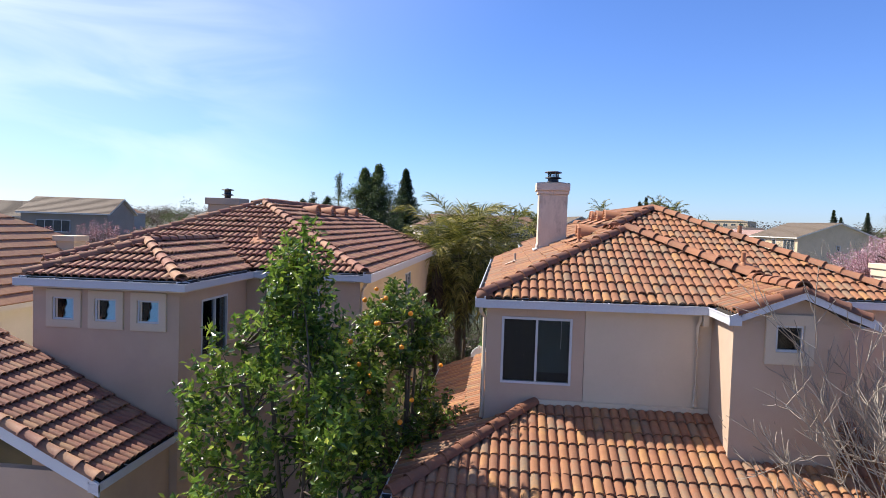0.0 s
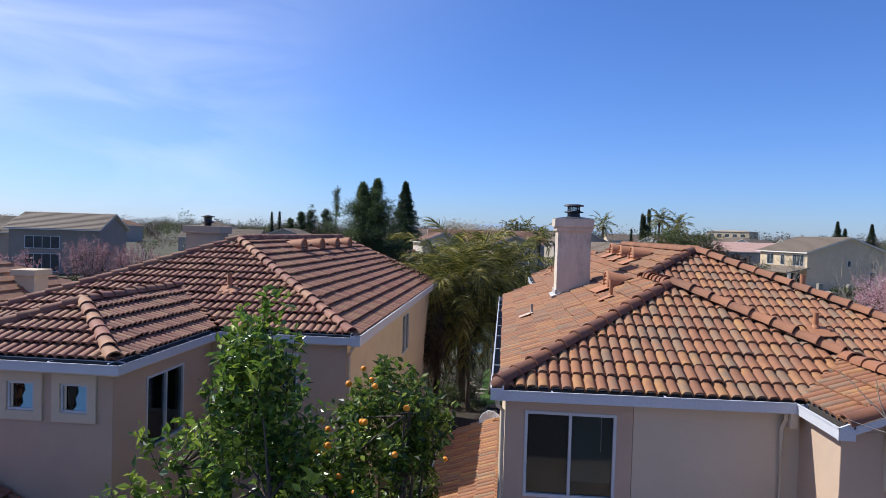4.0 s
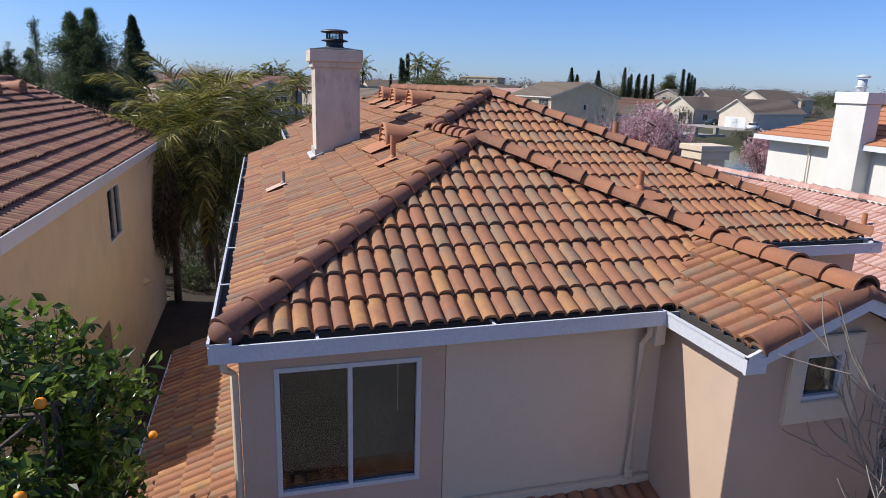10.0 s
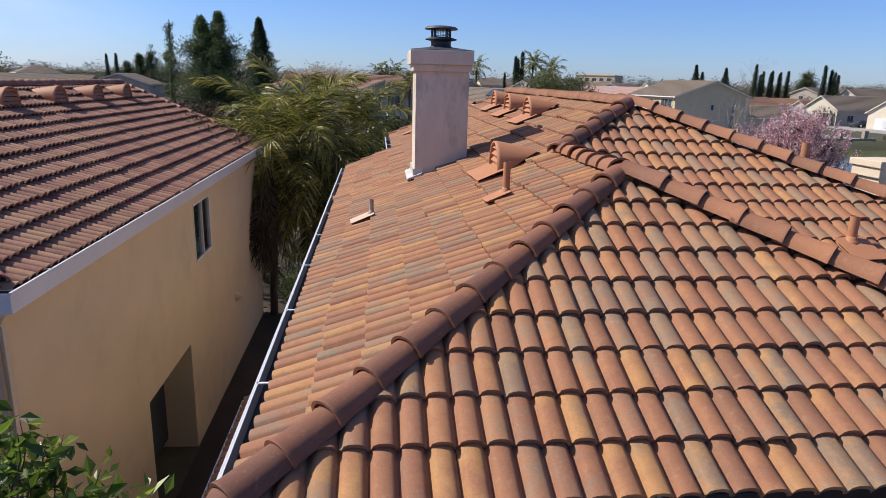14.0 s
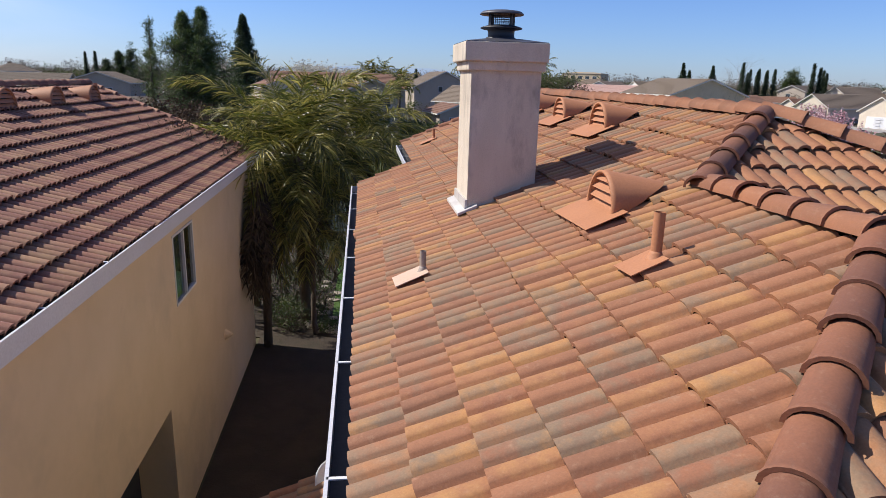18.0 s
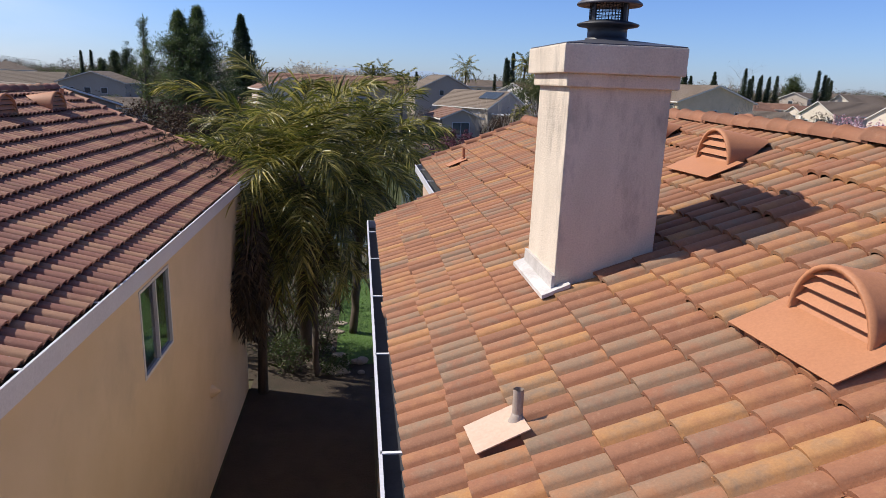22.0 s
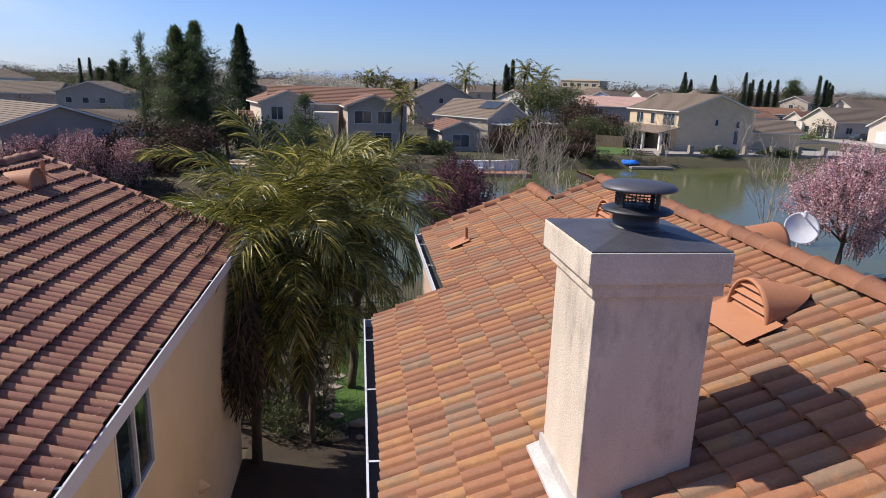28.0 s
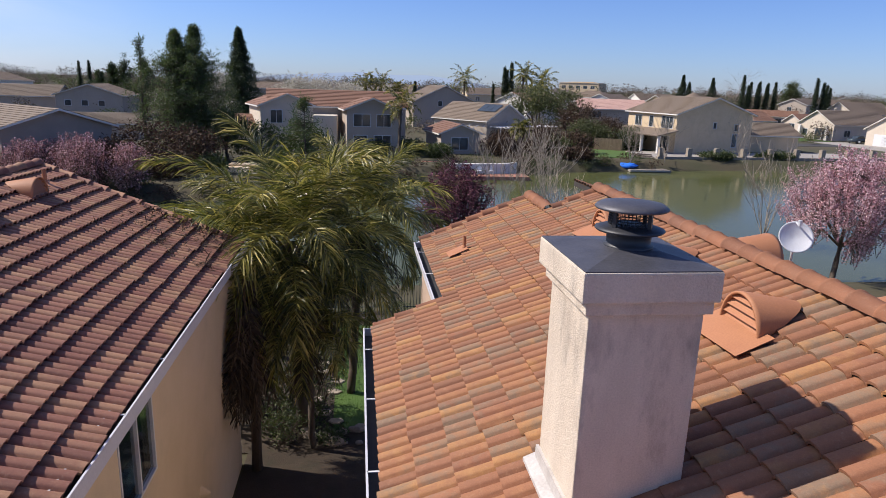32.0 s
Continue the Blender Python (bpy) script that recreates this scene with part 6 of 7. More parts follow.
part("porch_roof", slab(bmesh.new(), [(-6.2, -10.2, 2.7), (6.6, -10.2, 2.7), (6.6, -6.7, 3.4), (-6.2, -6.7, 3.4)], 0.16), TILE_G, hd, "taupe lean-to porch roof", at=Matrix.Rotation(radians(-79), 4, "Z"))
for k in range(4):
    part("porch_post", boxes((-5.8 + k * 4.0, -9.9, -0.5, -5.45 + k * 4.0, -9.55, 2.6), bevel=0.03), STUCCO_W, hd, at=Matrix.Rotation(radians(-79), 4, "Z"))
far_house("", 13.2, 1.6, -4, 8, 8, 2.7, STUCCO_B, TILE_G, parent=hd, z=0)
# left bank
far_house("low grey house with a wide taupe gable roof", -29.35, 76.6, 137.2, 11.5, 9, 4.2, STUCCO_T, TILE_G, pitch=0.31, windows=[("W", 1.3, 1.0, 1.9, 1.4, 3), ("W", 5.6, 0.4, 1.5, 1.6, 2)])
far_house("pale blue-grey two-storey house with a gable", -52.5, 157.5, 95, 14, 12, 4.65, STUCCO_G, TILE_G, pitch=0.33, windows=[("W", 1.6, 2.6, 1.1, 1.0, 1), ("W", 4.6, 2.6, 1.1, 1.0, 1), ("W", 7.6, 2.6, 1.1, 1.0, 1)])
far_house("long low grey-roofed house behind shrubs", -74, 168, 5, 20, 11, 3.8, STUCCO_G, TILE_G)
far_house("low brown-roofed house among the trees", -37, 112, 8, 13, 9, 2.2, STUCCO_G, TILE_G, pitch=0.25)
far_house("grey two-storey house with a broad shaded gable", 17.0, 157.5, 97, 14, 13.5, 5.2, STUCCO_G, TILE_G, pitch=0.48, windows=[("W", 5.2, 4.4, 0.9, 1.0, 1)])
# right bank
# first W window: dark glazing in place of the shaded porch opening
ha = far_house("white single-storey house with a taupe gable roof and porch", 102.6, 142.2, 12, 16, 8.6, 3.3, STUCCO_C, TILE_G, pitch=0.6, windows=[("W", 4.3, 0.2, 3.2, 2.2, 2), ("W", 1.2, 0.9, 1.1, 1.2, 1), ("S", 3.0, 0.9, 1.6, 1.2, 2), ("S", 10.0, 0.9, 1.6, 1.2, 2)])
for s in (-3.3, 3.35):
    part("porch_post", boxes((-8.9, s - 0.28, -0.4, -8.35, s + 0.28, 2.9), bevel=0.03), STUCCO_W, ha, at=Matrix.Rotation(radians(12), 4, "Z"))
far_house("small cream house with a reddish gable roof", 108, 160, 12, 12, 5.2, 2.9, STUCCO_C, TILE_R, pitch=0.6, windows=[("W", 1.7, 0.5, 1.6, 1.9, 2)])
far_house("low cream house with a red-brown tile roof", 123, 199, -33, 13.5, 9, 2.8, STUCCO_G, TILE_R, pitch=0.35, windows=[("S", 3, 0.8, 2.0, 1.3, 2), ("S", 8, 0.8, 1.6, 1.3, 2)])
far_house("reddish-roofed grey house behind the beige one", 81, 148, 12, 13, 9, 3.4, STUCCO_G, TILE_R, pitch=0.4, windows=[("W", 2.0, 0.8, 1.8, 1.3, 2)])
far_house("white two-storey house with a steep taupe gable", 128, 170, 12, 14, 9, 4.8, STUCCO_C, TILE_G, pitch=0.6, windows=[("W", 3.6, 3.7, 1.6, 1.3, 2), ("S", 3, 3.2, 1.6, 1.3, 2)])
far_house("white two-storey house with a pale grey roof", 143, 168, 12, 14, 10, 5.6, STUCCO_C, TILE_G, pitch=0.5, windows=[("W", 2.0, 3.6, 1.4, 1.3, 2), ("W", 6.0, 3.6, 1.4, 1.3, 2), ("S", 3, 3.6, 1.6, 1.3, 2)])
hg = far_house("white house with a wide garage under its gable", 104, 124.5, 12, 16, 8.5, 3.2, STUCCO_C, TILE_G, pitch=0.6)
gm = Matrix.Rotation(radians(12), 4, "Z")
gd = part("garage_door", boxes((-8.06, -2.6, -0.1, -7.98, 2.6, 2.25)), WHITE, hg, "white panelled garage door", at=gm)
for r_ in range(4):
    for c_ in range(4):
        part("panel", boxes((-8.085, -2.5 + c_ * 1.27, 0.0 + r_ * 0.56, -8.055, -1.33 + c_ * 1.27, 0.46 + r_ * 0.56), bevel=0.01), WHITE, gd, at=gm)
far_house("beige house with a pinkish tile roof", 57.7, 162, -10, 15, 10, 4.6, STUCCO_G, TILE_F, windows=[("S", 3, 2.8, 2, 1.2, 2)])
cupola = thing("house", "grey-roofed house with a round stucco turret", "house", (90, 190, 0.3), "houses by the lake")
far_house("", 0, 0, 12, 18, 12, 5.2, STUCCO_B, TILE_G, pitch=0.42, parent=cupola, z=0, windows=[("W", 3, 3.2, 1.6, 1.3, 2)])
turret = part("turret", lathe(bmesh.new(), [(0.01, 4.0), (2.4, 4.0), (2.4, 7.3), (0.01, 7.3)], 24, (1.0, -3.5, 0)), STUCCO_B, cupola, "round stucco turret")
part("cone_roof", lathe(bmesh.new(), [(0.01, 7.25), (2.9, 7.2), (2.95, 7.3), (0.05, 8.9)], 24, (1.0, -3.5, 0)), TILE_G, turret, "grey tiled cone roof")
frng = random.Random(77)
for fx, fy, h in ((43, 178, 5.5), (-2, 190, 6), (58, 205, 6), (78, 214, 5.5), (100, 232, 6), (122, 245, 5.5), (152, 225, 6), (172, 190, 5.6), (12, 232, 6), (44, 250, 6), (-28, 236, 6), (170, 240, 6), (205, 235, 6), (90, 262, 6), (-110, 240, 6), (-140, 230, 6)):
    far_house("distant stucco house among trees", fx, fy, frng.uniform(-60, 60), frng.uniform(12, 17), frng.uniform(9, 12), h, frng.choice((STUCCO_W, STUCCO_G, STUCCO_B)), frng.choice((TILE_G, TILE_R, TILE_G)), hip=frng.random() < 0.4, windows=[("S", 3, h - 2.2, 1.4, 1.3, 2), ("W", 3, h - 2.2, 1.4, 1.3, 2)])
far_house("low tan commercial building far off", 163, 488, -40, 30, 16, 13.5, STUCCO_B, STUCCO_B, hip=True, pitch=0.1, windows=[("S", 2 + 5.5 * i, 9.5, 3.0, 2.0, 2) for i in range(5)])
# west of the tan house, seen past its corner at the start
far_house("taupe two-storey house beyond the garden", -59.5, 86, 12, 11, 10, 6.0, STUCCO_T, TILE_G, windows=[("S", 2, 3.4, 4.2, 1.5, 4), ("S", 2, 0.4, 4.2, 2.2, 4)])
far_house("low tiled house beside the garage", -19.5, 20, 0, 9, 16, 3.4, STUCCO_W, TILE_B, hip=True)
far_house("taupe house by the water", -78, 92, 25, 14, 11, 5.2, STUCCO_G, TILE_G, windows=[("S", 4, 3.0, 2.2, 1.4, 2)])

# ---- the pink-roofed house to the east ----
hf = thing("house", "white stucco house with a pale pink lower tile roof", "house")
ZF = 3.45
pf = [(9.05, 5.0), (9.05, 21.2), (12.8, 21.2), (12.8, 5.0)]
FS = [(pf, (8.96, 5.0), (0, -1), (1, 0)), ([(16.6, 5.0), (16.6, 21.2), (12.8, 21.2), (12.8, 5.0)], (16.64, 5.0), (0, 1), (-1, 0))]
bm = bmesh.new()
for plan, eave, along, rise in FS:
    slab(bm, [(x, y, slope_z(x, y, eave, rise, ZF) - 0.004) for x, y in plan], 0.1)
fd = part("roof", bm, DECK, hf, "roof of pale pink barrel tiles")
tile_f = tile_mesh(TILE_F)
cap_f = cap_mesh(TILE_F)
tile_slope(fd, pf, (9.05, 5.0), (0, -1), PITCH, ZF + 0.04, TILE_F, lambda x, y: x > 10.5 and y > 12, tile_f, seed=90)
cap_row(fd, cap_f, (12.8, 21.2, ZF + 0.06 + 3.84 * PITCH), (12.8, 5.0, ZF + 0.06 + 3.84 * PITCH), seed=31)
cap_row(fd, cap_f, (9.05, 21.15, ZF + 0.08), (12.8, 21.15, ZF + 0.06 + 3.84 * PITCH), seed=32)
wall(hf, (9.3, 21.0), (9.3, 5.2), 0, ZF, STUCCO_W)
wall(hf, (16.3, 21.0), (9.3, 21.0), 0, ZF + 0.3, STUCCO_W)
vent_pipe(hf, 11.9, 15.2, slope_z(11.9, 15.2, (8.96, 5), (1, 0), ZF) + 0.03, 0.05, 0.3, VENT, VENT, (1, 0))
part("low_chimney", boxes((14.0, 23.2, 2.5, 14.9, 24.1, 5.2), (13.92, 23.12, 5.15, 14.98, 24.18, 5.45), (13.86, 23.06, 5.42, 15.04, 24.24, 5.6), bevel=0.02), STUCCO_LIGHT, hf, "cream stucco chimney with bands")
part("upper_wall", boxes((22.6, 17, 0, 34, 30.0, 5.4)), STUCCO_W, hf, "white stucco upper storey")
for side in (((22.2, 30.4, 5.5), (22.2, 16.6, 5.5), (28.3, 22.7, 8.0), (28.3, 24.3, 8.0)), ((22.2, 16.6, 5.5), (34.4, 16.6, 5.5), (28.3, 22.7, 8.0), (28.3, 22.7, 8.0)), ((34.4, 30.4, 5.5), (22.2, 30.4, 5.5), (28.3, 24.3, 8.0), (28.3, 24.3, 8.0))):
    part("upper_roof", course_roof(bmesh.new(), side), TILE_O, hf, "bright orange tile hip roof")
part("fascia", boxes((22.12, 16.52, 5.3, 34.5, 30.5, 5.5)), WHITE, hf)
ch = part("chimney", boxes((21.95, 24.75, 0, 22.65, 26.1, 7.0), (21.88, 24.68, 7.0, 22.8, 26.17, 7.42), bevel=0.02), STUCCO_W, hf, "broad white stucco chimney")
bm = bmesh.new()
tube(bm, [(22.3, 25.42, 7.4), (22.3, 25.42, 7.9)], 0.16, 14)
lathe(bm, [(0.17, 0.0), (0.26, 0.02), (0.26, 0.05), (0.05, 0.12)], 18, (22.3, 25.42, 7.95))
lathe(bm, [(0.22, 0.0), (0.22, 0.03)], 18, (22.3, 25.42, 7.6))
part("flue_cap", bm, DISH, ch, "grey metal flue cap", smooth=True)
downspout(hf, [(22.3, 27.6, 5.3), (22.5, 27.6, 5.0), (22.5, 27.6, 0.1)])
rebase(hf, 18, 15)

# ---- yard between the houses ----
rrng = random.Random(4)
for k in range(18):
    bm = bmesh.new()
    s = rrng.uniform(0.07, 0.17)
    bmesh.ops.create_icosphere(bm, subdivisions=2, radius=s)
    for v in bm.verts:
        v.co *= 1 + 0.22 * noise.noise(v.co * 9 + Vector((k, 0, 0)))
        v.co.z *= 0.6
    px = rrng.uniform(-1.6, 0.3)
    tagged(part("rock", bm, STONE, at=Matrix.Translation((px, 27.9 + 0.5 * abs(px + 0.5) + rrng.uniform(0, 0.9), s * 0.4))), "small pale garden rock beside the lawn", "rock", group="garden rocks")
for k in range(8):
    bm = bmesh.new()
    n = rrng.randint(6, 8)
    ring = [(rrng.uniform(0.16, 0.27) * math.cos(2 * math.pi * i / n), rrng.uniform(0.14, 0.22) * math.sin(2 * math.pi * i / n), 0.05) for i in range(n)]
    slab(bm, ring, 0.05)
    bmesh.ops.bevel(bm, geom=[e for e in bm.edges if e.calc_face_angle(0) > 0.5], offset=0.012, segments=2, affect="EDGES")
    tagged(part("stepping_stone", bm, STONE, at=Matrix.Translation((-0.95 + 0.3 * math.sin(k * 1.7), 28.6 + 0.62 * k + rrng.uniform(-0.1, 0.1), 0.02))), "flat irregular stepping stone by the lawn", "stone", group="stepping stones")
fence = thing("fence", "dark iron railing fence behind the back lawn", "fence", (2, 38, 0))
rail = mesh_from("picket", [(x * 0.008, y * 0.008, z) for z in (0, 1.5) for x, y in ((-1, -1), (1, -1), (1, 1), (-1, 1))], [(0, 1, 5, 4), (1, 2, 6, 5), (2, 3, 7, 6), (3, 0, 4, 7), (4, 5, 6, 7)], IRON)
for k in range(110):
    piece("picket", rail, fence, Matrix.Translation((-6 + k * 0.12, 0, 0.02)))
for z in (0.2, 1.4):
    part("rail", boxes((-6.1, -0.015, z, 7.2, 0.015, z + 0.03)), IRON, fence)

def dish(name, label, x, y, z, az, r=0.36):
    t = thing(name, label, "satellite dish", (x, y, z))
    bm = bmesh.new()
    prof = [(r * k / 8, 0.32 * r * (k / 8) ** 2) for k in range(1, 9)]
    lathe(bm, prof + [(r * 1.0, 0.32 * r + 0.012), (r * 0.9, 0.32 * r * 0.81 + 0.012), (0.05, 0.012)], 28)
    tilt = Matrix.Rotation(radians(az), 4, "Z") @ Matrix.Rotation(radians(-62), 4, "X")
    part("reflector", bm, DISH, t, "pale grey round reflector", smooth=True, at=Matrix.Translation((0, 0, 0.42)) @ tilt)
    part("mast", tube(bmesh.new(), [(0, 0, 0), (0, 0, 0.4)], 0.022, 8), DISH, t, smooth=True)
    arm = [(tilt @ Vector(p)) + Vector((0, 0, 0.42)) for p in ((0, -r * 0.9, 0.1), (0, -r * 0.5, r * 1.0))]
    part("feed_arm", tube(bmesh.new(), arm, 0.014, 6), DISH, t)
    part("receiver", tube(bmesh.new(), [arm[1], arm[1] + Vector((0, 0, 0.09))], 0.035, 8), DISH, t)
    return t


dish("satellite_dish", "grey satellite dish mounted on the low roof", -0.07, 16.35, 2.58, 165, 0.26)
dish("satellite_dish", "pale satellite dish mounted behind the roof ridge", 7.1, 23.0, 6.15, 160, 0.27)
dish_mast = tube(bmesh.new(), [(7.1, 23.0, 5.8), (7.1, 23.0, 6.2)], 0.024, 8)
part("dish_bracket", dish_mast, DISH, bpy.data.objects["house"], at=Matrix.Translation((-4.2, -18.0, 0)))

# ---- trees near the houses ----
shoot_tree("tree", "tall leafy green citrus tree in front of the houses", -2.88, 8.85, 0, [(1.2, 1.6), (2.4, 1.9), (3.7, 1.95), (4.4, 1.5), (4.9, 1.15), (5.5, 0.8), (6.62, 0.36)], 11, 320, 0.135, LEAF, leaders=24, per_m=36, long=(0.4, 0.85), spread=0.045, gaps=0.08, grain=1.3)
ORANGE_SHAPE = [(2.5, 0.85), (3.2, 1.2), (4.35, 1.2), (4.95, 0.9), (5.35, 0.5), (5.62, 0.25)]
ot, ends = shoot_tree("orange_tree", "orange tree with ripe fruit beside the tan wall", -1.42, 10.6, 0, ORANGE_SHAPE, 12, 270, 0.12, LEAF_DARK, long=(0.3, 0.6), leaders=3, per_m=34, fork_z=1.9, trunk_r=0.07)
fr = random.Random(9)
orange_me = bmesh.new()
bmesh.ops.create_icosphere(orange_me, subdivisions=3, radius=0.047)
om = bpy.data.meshes.new("orange")
orange_me.to_mesh(om)
orange_me.free()
om.materials.append(ORANGE)
om.shade_smooth()
for k in range(30):
    a, zz = fr.uniform(0, 2 * math.pi), fr.uniform(3.2, 5.35)
    rr = outline_at(ORANGE_SHAPE, zz) * fr.uniform(0.88, 1.0)
    if fr.random() < 0.4 or a < 0.9 or a > 5.4:
        a = fr.uniform(2.6, 5.2)
    piece("orange", om, ot, Matrix.Translation((rr * math.cos(a), rr * math.sin(a), zz)) @ Matrix.Scale(fr.uniform(0.85, 1.1), 4), "" if k else "ripe round orange fruit")
bare_tree("bare_tree", "leafless pale-barked tree beside the house", 6.55, 8.1, 0, 5.5, 31, 4, 0.26, 0.036, stems=11, split=3, curl=0.2, fan=0.4, shrink=0.64, least=0.008)
palm("palm", "queen palm with arching green fronds", -1.5, 29.05, 0, 5.1, 3.3, 1, 34, 24, 0.16, lean=(-0.15, -0.45), leaflets=96, leaf_len=0.8, wide=0.0135, rise=(-0.75, 1.42), bend=(1.3, 1.95))
palm("palm", "queen palm with drooping green fronds", -0.3, 31.0, 0, 5.3, 2.7, 2, 24, 18, 0.12, lean=(0.3, -0.2), leaflets=80, leaf_len=0.72, wide=0.0135, rise=(-0.7, 1.4), bend=(1.4, 2.0))
palm("palm", "leaning queen palm beside the tan house", -2.75, 29.8, 0, 4.8, 2.6, 3, 20, 20, 0.11, lean=(0.1, -0.4), leaflets=76, leaf_len=0.68, wide=0.0135, rise=(-0.6, 1.3))
palm("palm", "young palm under the taller crowns", -1.2, 28.0, 0, 3.1, 1.7, 4, 18, 8, 0.08, lean=(0.0, -0.15), leaflets=60, leaf_len=0.5, wide=0.011)
old = thing("palm_stump", "dead palm trunk wrapped in dark hanging fronds by the wall", "palm", (-2.42, 27.2, 0))
part("trunk", tube(bmesh.new(), [(0, 0, -0.1), (0.03, 0, 2.0), (0, 0.05, 4.6)], [0.13, 0.12, 0.11], 9), BARK, old, smooth=True)
prng = np.random.default_rng(17)
for k in range(34):
    back = prng.uniform(0, 1) ** 1.3
    me = frond_mesh(prng, -1.6 + prng.normal(0, 0.5), prng.uniform(-1.5, -1.2), prng.uniform(1.4, 2.5), prng.uniform(0.0, 0.15), PALM_DEAD, 30, 0.36, 1.4, 0.016, "dead_frond")
    piece("dead_frond", me, old, Matrix.Translation((prng.uniform(-0.16, 0.05), -1.2 * back, prng.uniform(3.9, 4.9) - 0.5 * back)), "dry hanging palm frond")
for k, (x, y, sx, h) in enumerate(((-2.2, 28.8, 0.5, 0.9), (-0.75, 28.4, 0.4, 0.35), (-2.4, 30.4, 0.8, 1.5), (-1.6, 31.8, 0.9, 1.6), (-0.9, 33.2, 0.8, 1.4), (-1.3, 29.2, 0.5, 0.6), (-1.9, 28.3, 0.45, 1.1), (-1.1, 30.0, 0.5, 1.3), (-1.9, 29.9, 0.5, 1.5), (-3.6, 29.2, 0.8, 2.4), (-3.2, 30.6, 0.9, 2.6), (-3.8, 32.4, 1.0, 2.6), (-2.6, 33.6, 1.0, 2.2), (-1.8, 35.2, 1.0, 1.8), (-5.0, 30.5, 1.0, 2.4), (1.5, 36.8, 0.8, 0.8), (-0.6, 36.5, 0.9, 0.9), (3.4, 36.6, 0.9, 0.9))):
    shrub("shrub", "low green garden shrub by the fence", x, y, 0, sx, sx, h, 0.08, HEDGE, 200 + k, 700, "garden shrubs")

tagged(part("stucco_chimney", boxes((-16.75, 22.4, 0, -16.0, 23.1, 5.45), (-16.83, 22.3, 5.4, -15.92, 23.2, 5.62), bevel=0.02), STUCCO_LIGHT), "low cream stucco chimney of the next house", "chimney")
# ---- lakeside trees ----
shoot_tree("plum_tree", "dark red plum tree in leaf by the water", 5.3, 47.5, -0.3, [(0.9, 1.2), (1.8, 2.2), (3.4, 2.5), (4.6, 1.6), (5.4, 0.6)], 21, 420, 0.11, PLUM, long=(0.7, 1.4), per_m=22, leaders=20, rise=(0.7, 1.6), trunk_r=0.1, fork_z=0.9, gaps=-0.2, grain=0.6, aspect=0.7, spread=0.06, thick=0.012)
for k, (x, y, h, r, n) in enumerate(((24.4, 43.0, 6.8, 3.6, 620), (34.5, 43, 5.2, 2.3, 340))):
    shoot_tree("blossom_tree", "pink blossoming plum tree by the lake", x, y, -0.2, [(0.28 * h, 0.35 * r), (0.42 * h, 0.75 * r), (0.62 * h, r), (0.8 * h, 0.85 * r), (0.93 * h, 0.55 * r), (h, 0.25 * r)], 22 + k, n, 0.085, PINK, long=(0.8, 1.6), per_m=24, leaders=24, rise=(0.6, 1.5), trunk_r=0.13, fork_z=0.24 * h, gaps=-0.2, grain=0.55, aspect=0.8, spread=0.05, group="blossom trees", thick=0.012)
for k, (x, y, h, r) in enumerate(((-26, 68.5, 3.7, 2.4), (-21.5, 68, 4.2, 2.2), (-30, 69, 3.6, 2.4), (-18.3, 68, 3.6, 1.8), (-35, 68.5, 3.8, 2.6), (-23.8, 70.5, 4.0, 2.2), (-28, 71.5, 3.5, 2.2), (-40, 69, 5, 3.0), (-46, 70, 5.5, 3.2))):
    shoot_tree("blossom_tree", "pink blossoming tree on the far bank", x, y, 0.2, [(0.8, 0.6 * r), (0.4 * h, r), (0.75 * h, 0.95 * r), (0.92 * h, 0.6 * r), (h, 0.3 * r)], 40 + k, 190, 0.12, PINK_DULL, long=(0.9, 1.8), per_m=12, leaders=20, rise=(0.9, 2.0), trunk_r=0.09, fork_z=0.7, gaps=-0.3, grain=0.5, aspect=0.8, spread=0.08, group="blossom trees", thick=0.015)
shoot_tree("blossom_tree", "dark pink blossoming tree by the near bank", -29.5, 38, 0, [(0.8, 1.4), (2.0, 2.3), (4.0, 2.5), (5.2, 1.4), (5.8, 0.6)], 58, 260, 0.11, PINK_DULL, long=(0.8, 1.5), per_m=16, leaders=20, rise=(0.8, 1.8), trunk_r=0.1, fork_z=0.8, gaps=-0.2, grain=0.5, aspect=0.8, spread=0.06, group="blossom trees", thick=0.012)
for k, (x, y, h) in enumerate(((9.5, 56.5, 6.5), (12.5, 60, 6), (15, 64, 6.5), (27.0, 53, 6.0), (10.5, 46, 5.0), (52, 97.5, 6), (39, 93, 6), (34, 92, 5))):
    bare_tree("bare_tree", "leafless winter tree by the water", x, y, -0.6 if y < 80 else 0.2, h, 60 + k, 3, 0.3, 0.03, group="bare trees", stems=9, split=2, curl=0.12, fan=0.35, least=0.016)
palm("palm", "slender queen palm before the grey house", 4.6, 90, 0.3, 6.2, 2.6, 5, 22, 2, 0.16, group="far palms", leaflets=30, leaf_len=0.6, wide=0.03)
palm("palm", "young bright green palm on the bank", 20.7, 97.0, 0.3, 3.2, 1.7, 6, 22, 0, 0.13, group="far palms", leaflets=30, leaf_len=0.5, wide=0.05)
for k, (x, y, h, s) in enumerate(((25.6, 176, 10.2, 1.9), (5, 172, 8.5, 1.6), (1.2, 172, 8.4, 1.5), (9.0, 172, 7.2, 1.2), (36.0, 158.6, 11.4, 1.5), (39.5, 156, 10.2, 1.7), (37.2, 150, 7.6, 1.5))):
    palm("palm", "tall palm among distant roofs", x, y, 0.3, h, 2.2 * s, 10 + k, 24, 2, 0.22, group="far palms", leaflets=22, leaf_len=0.75, wide=0.06, rise=(-0.7, 1.4), bend=(1.0, 1.6))
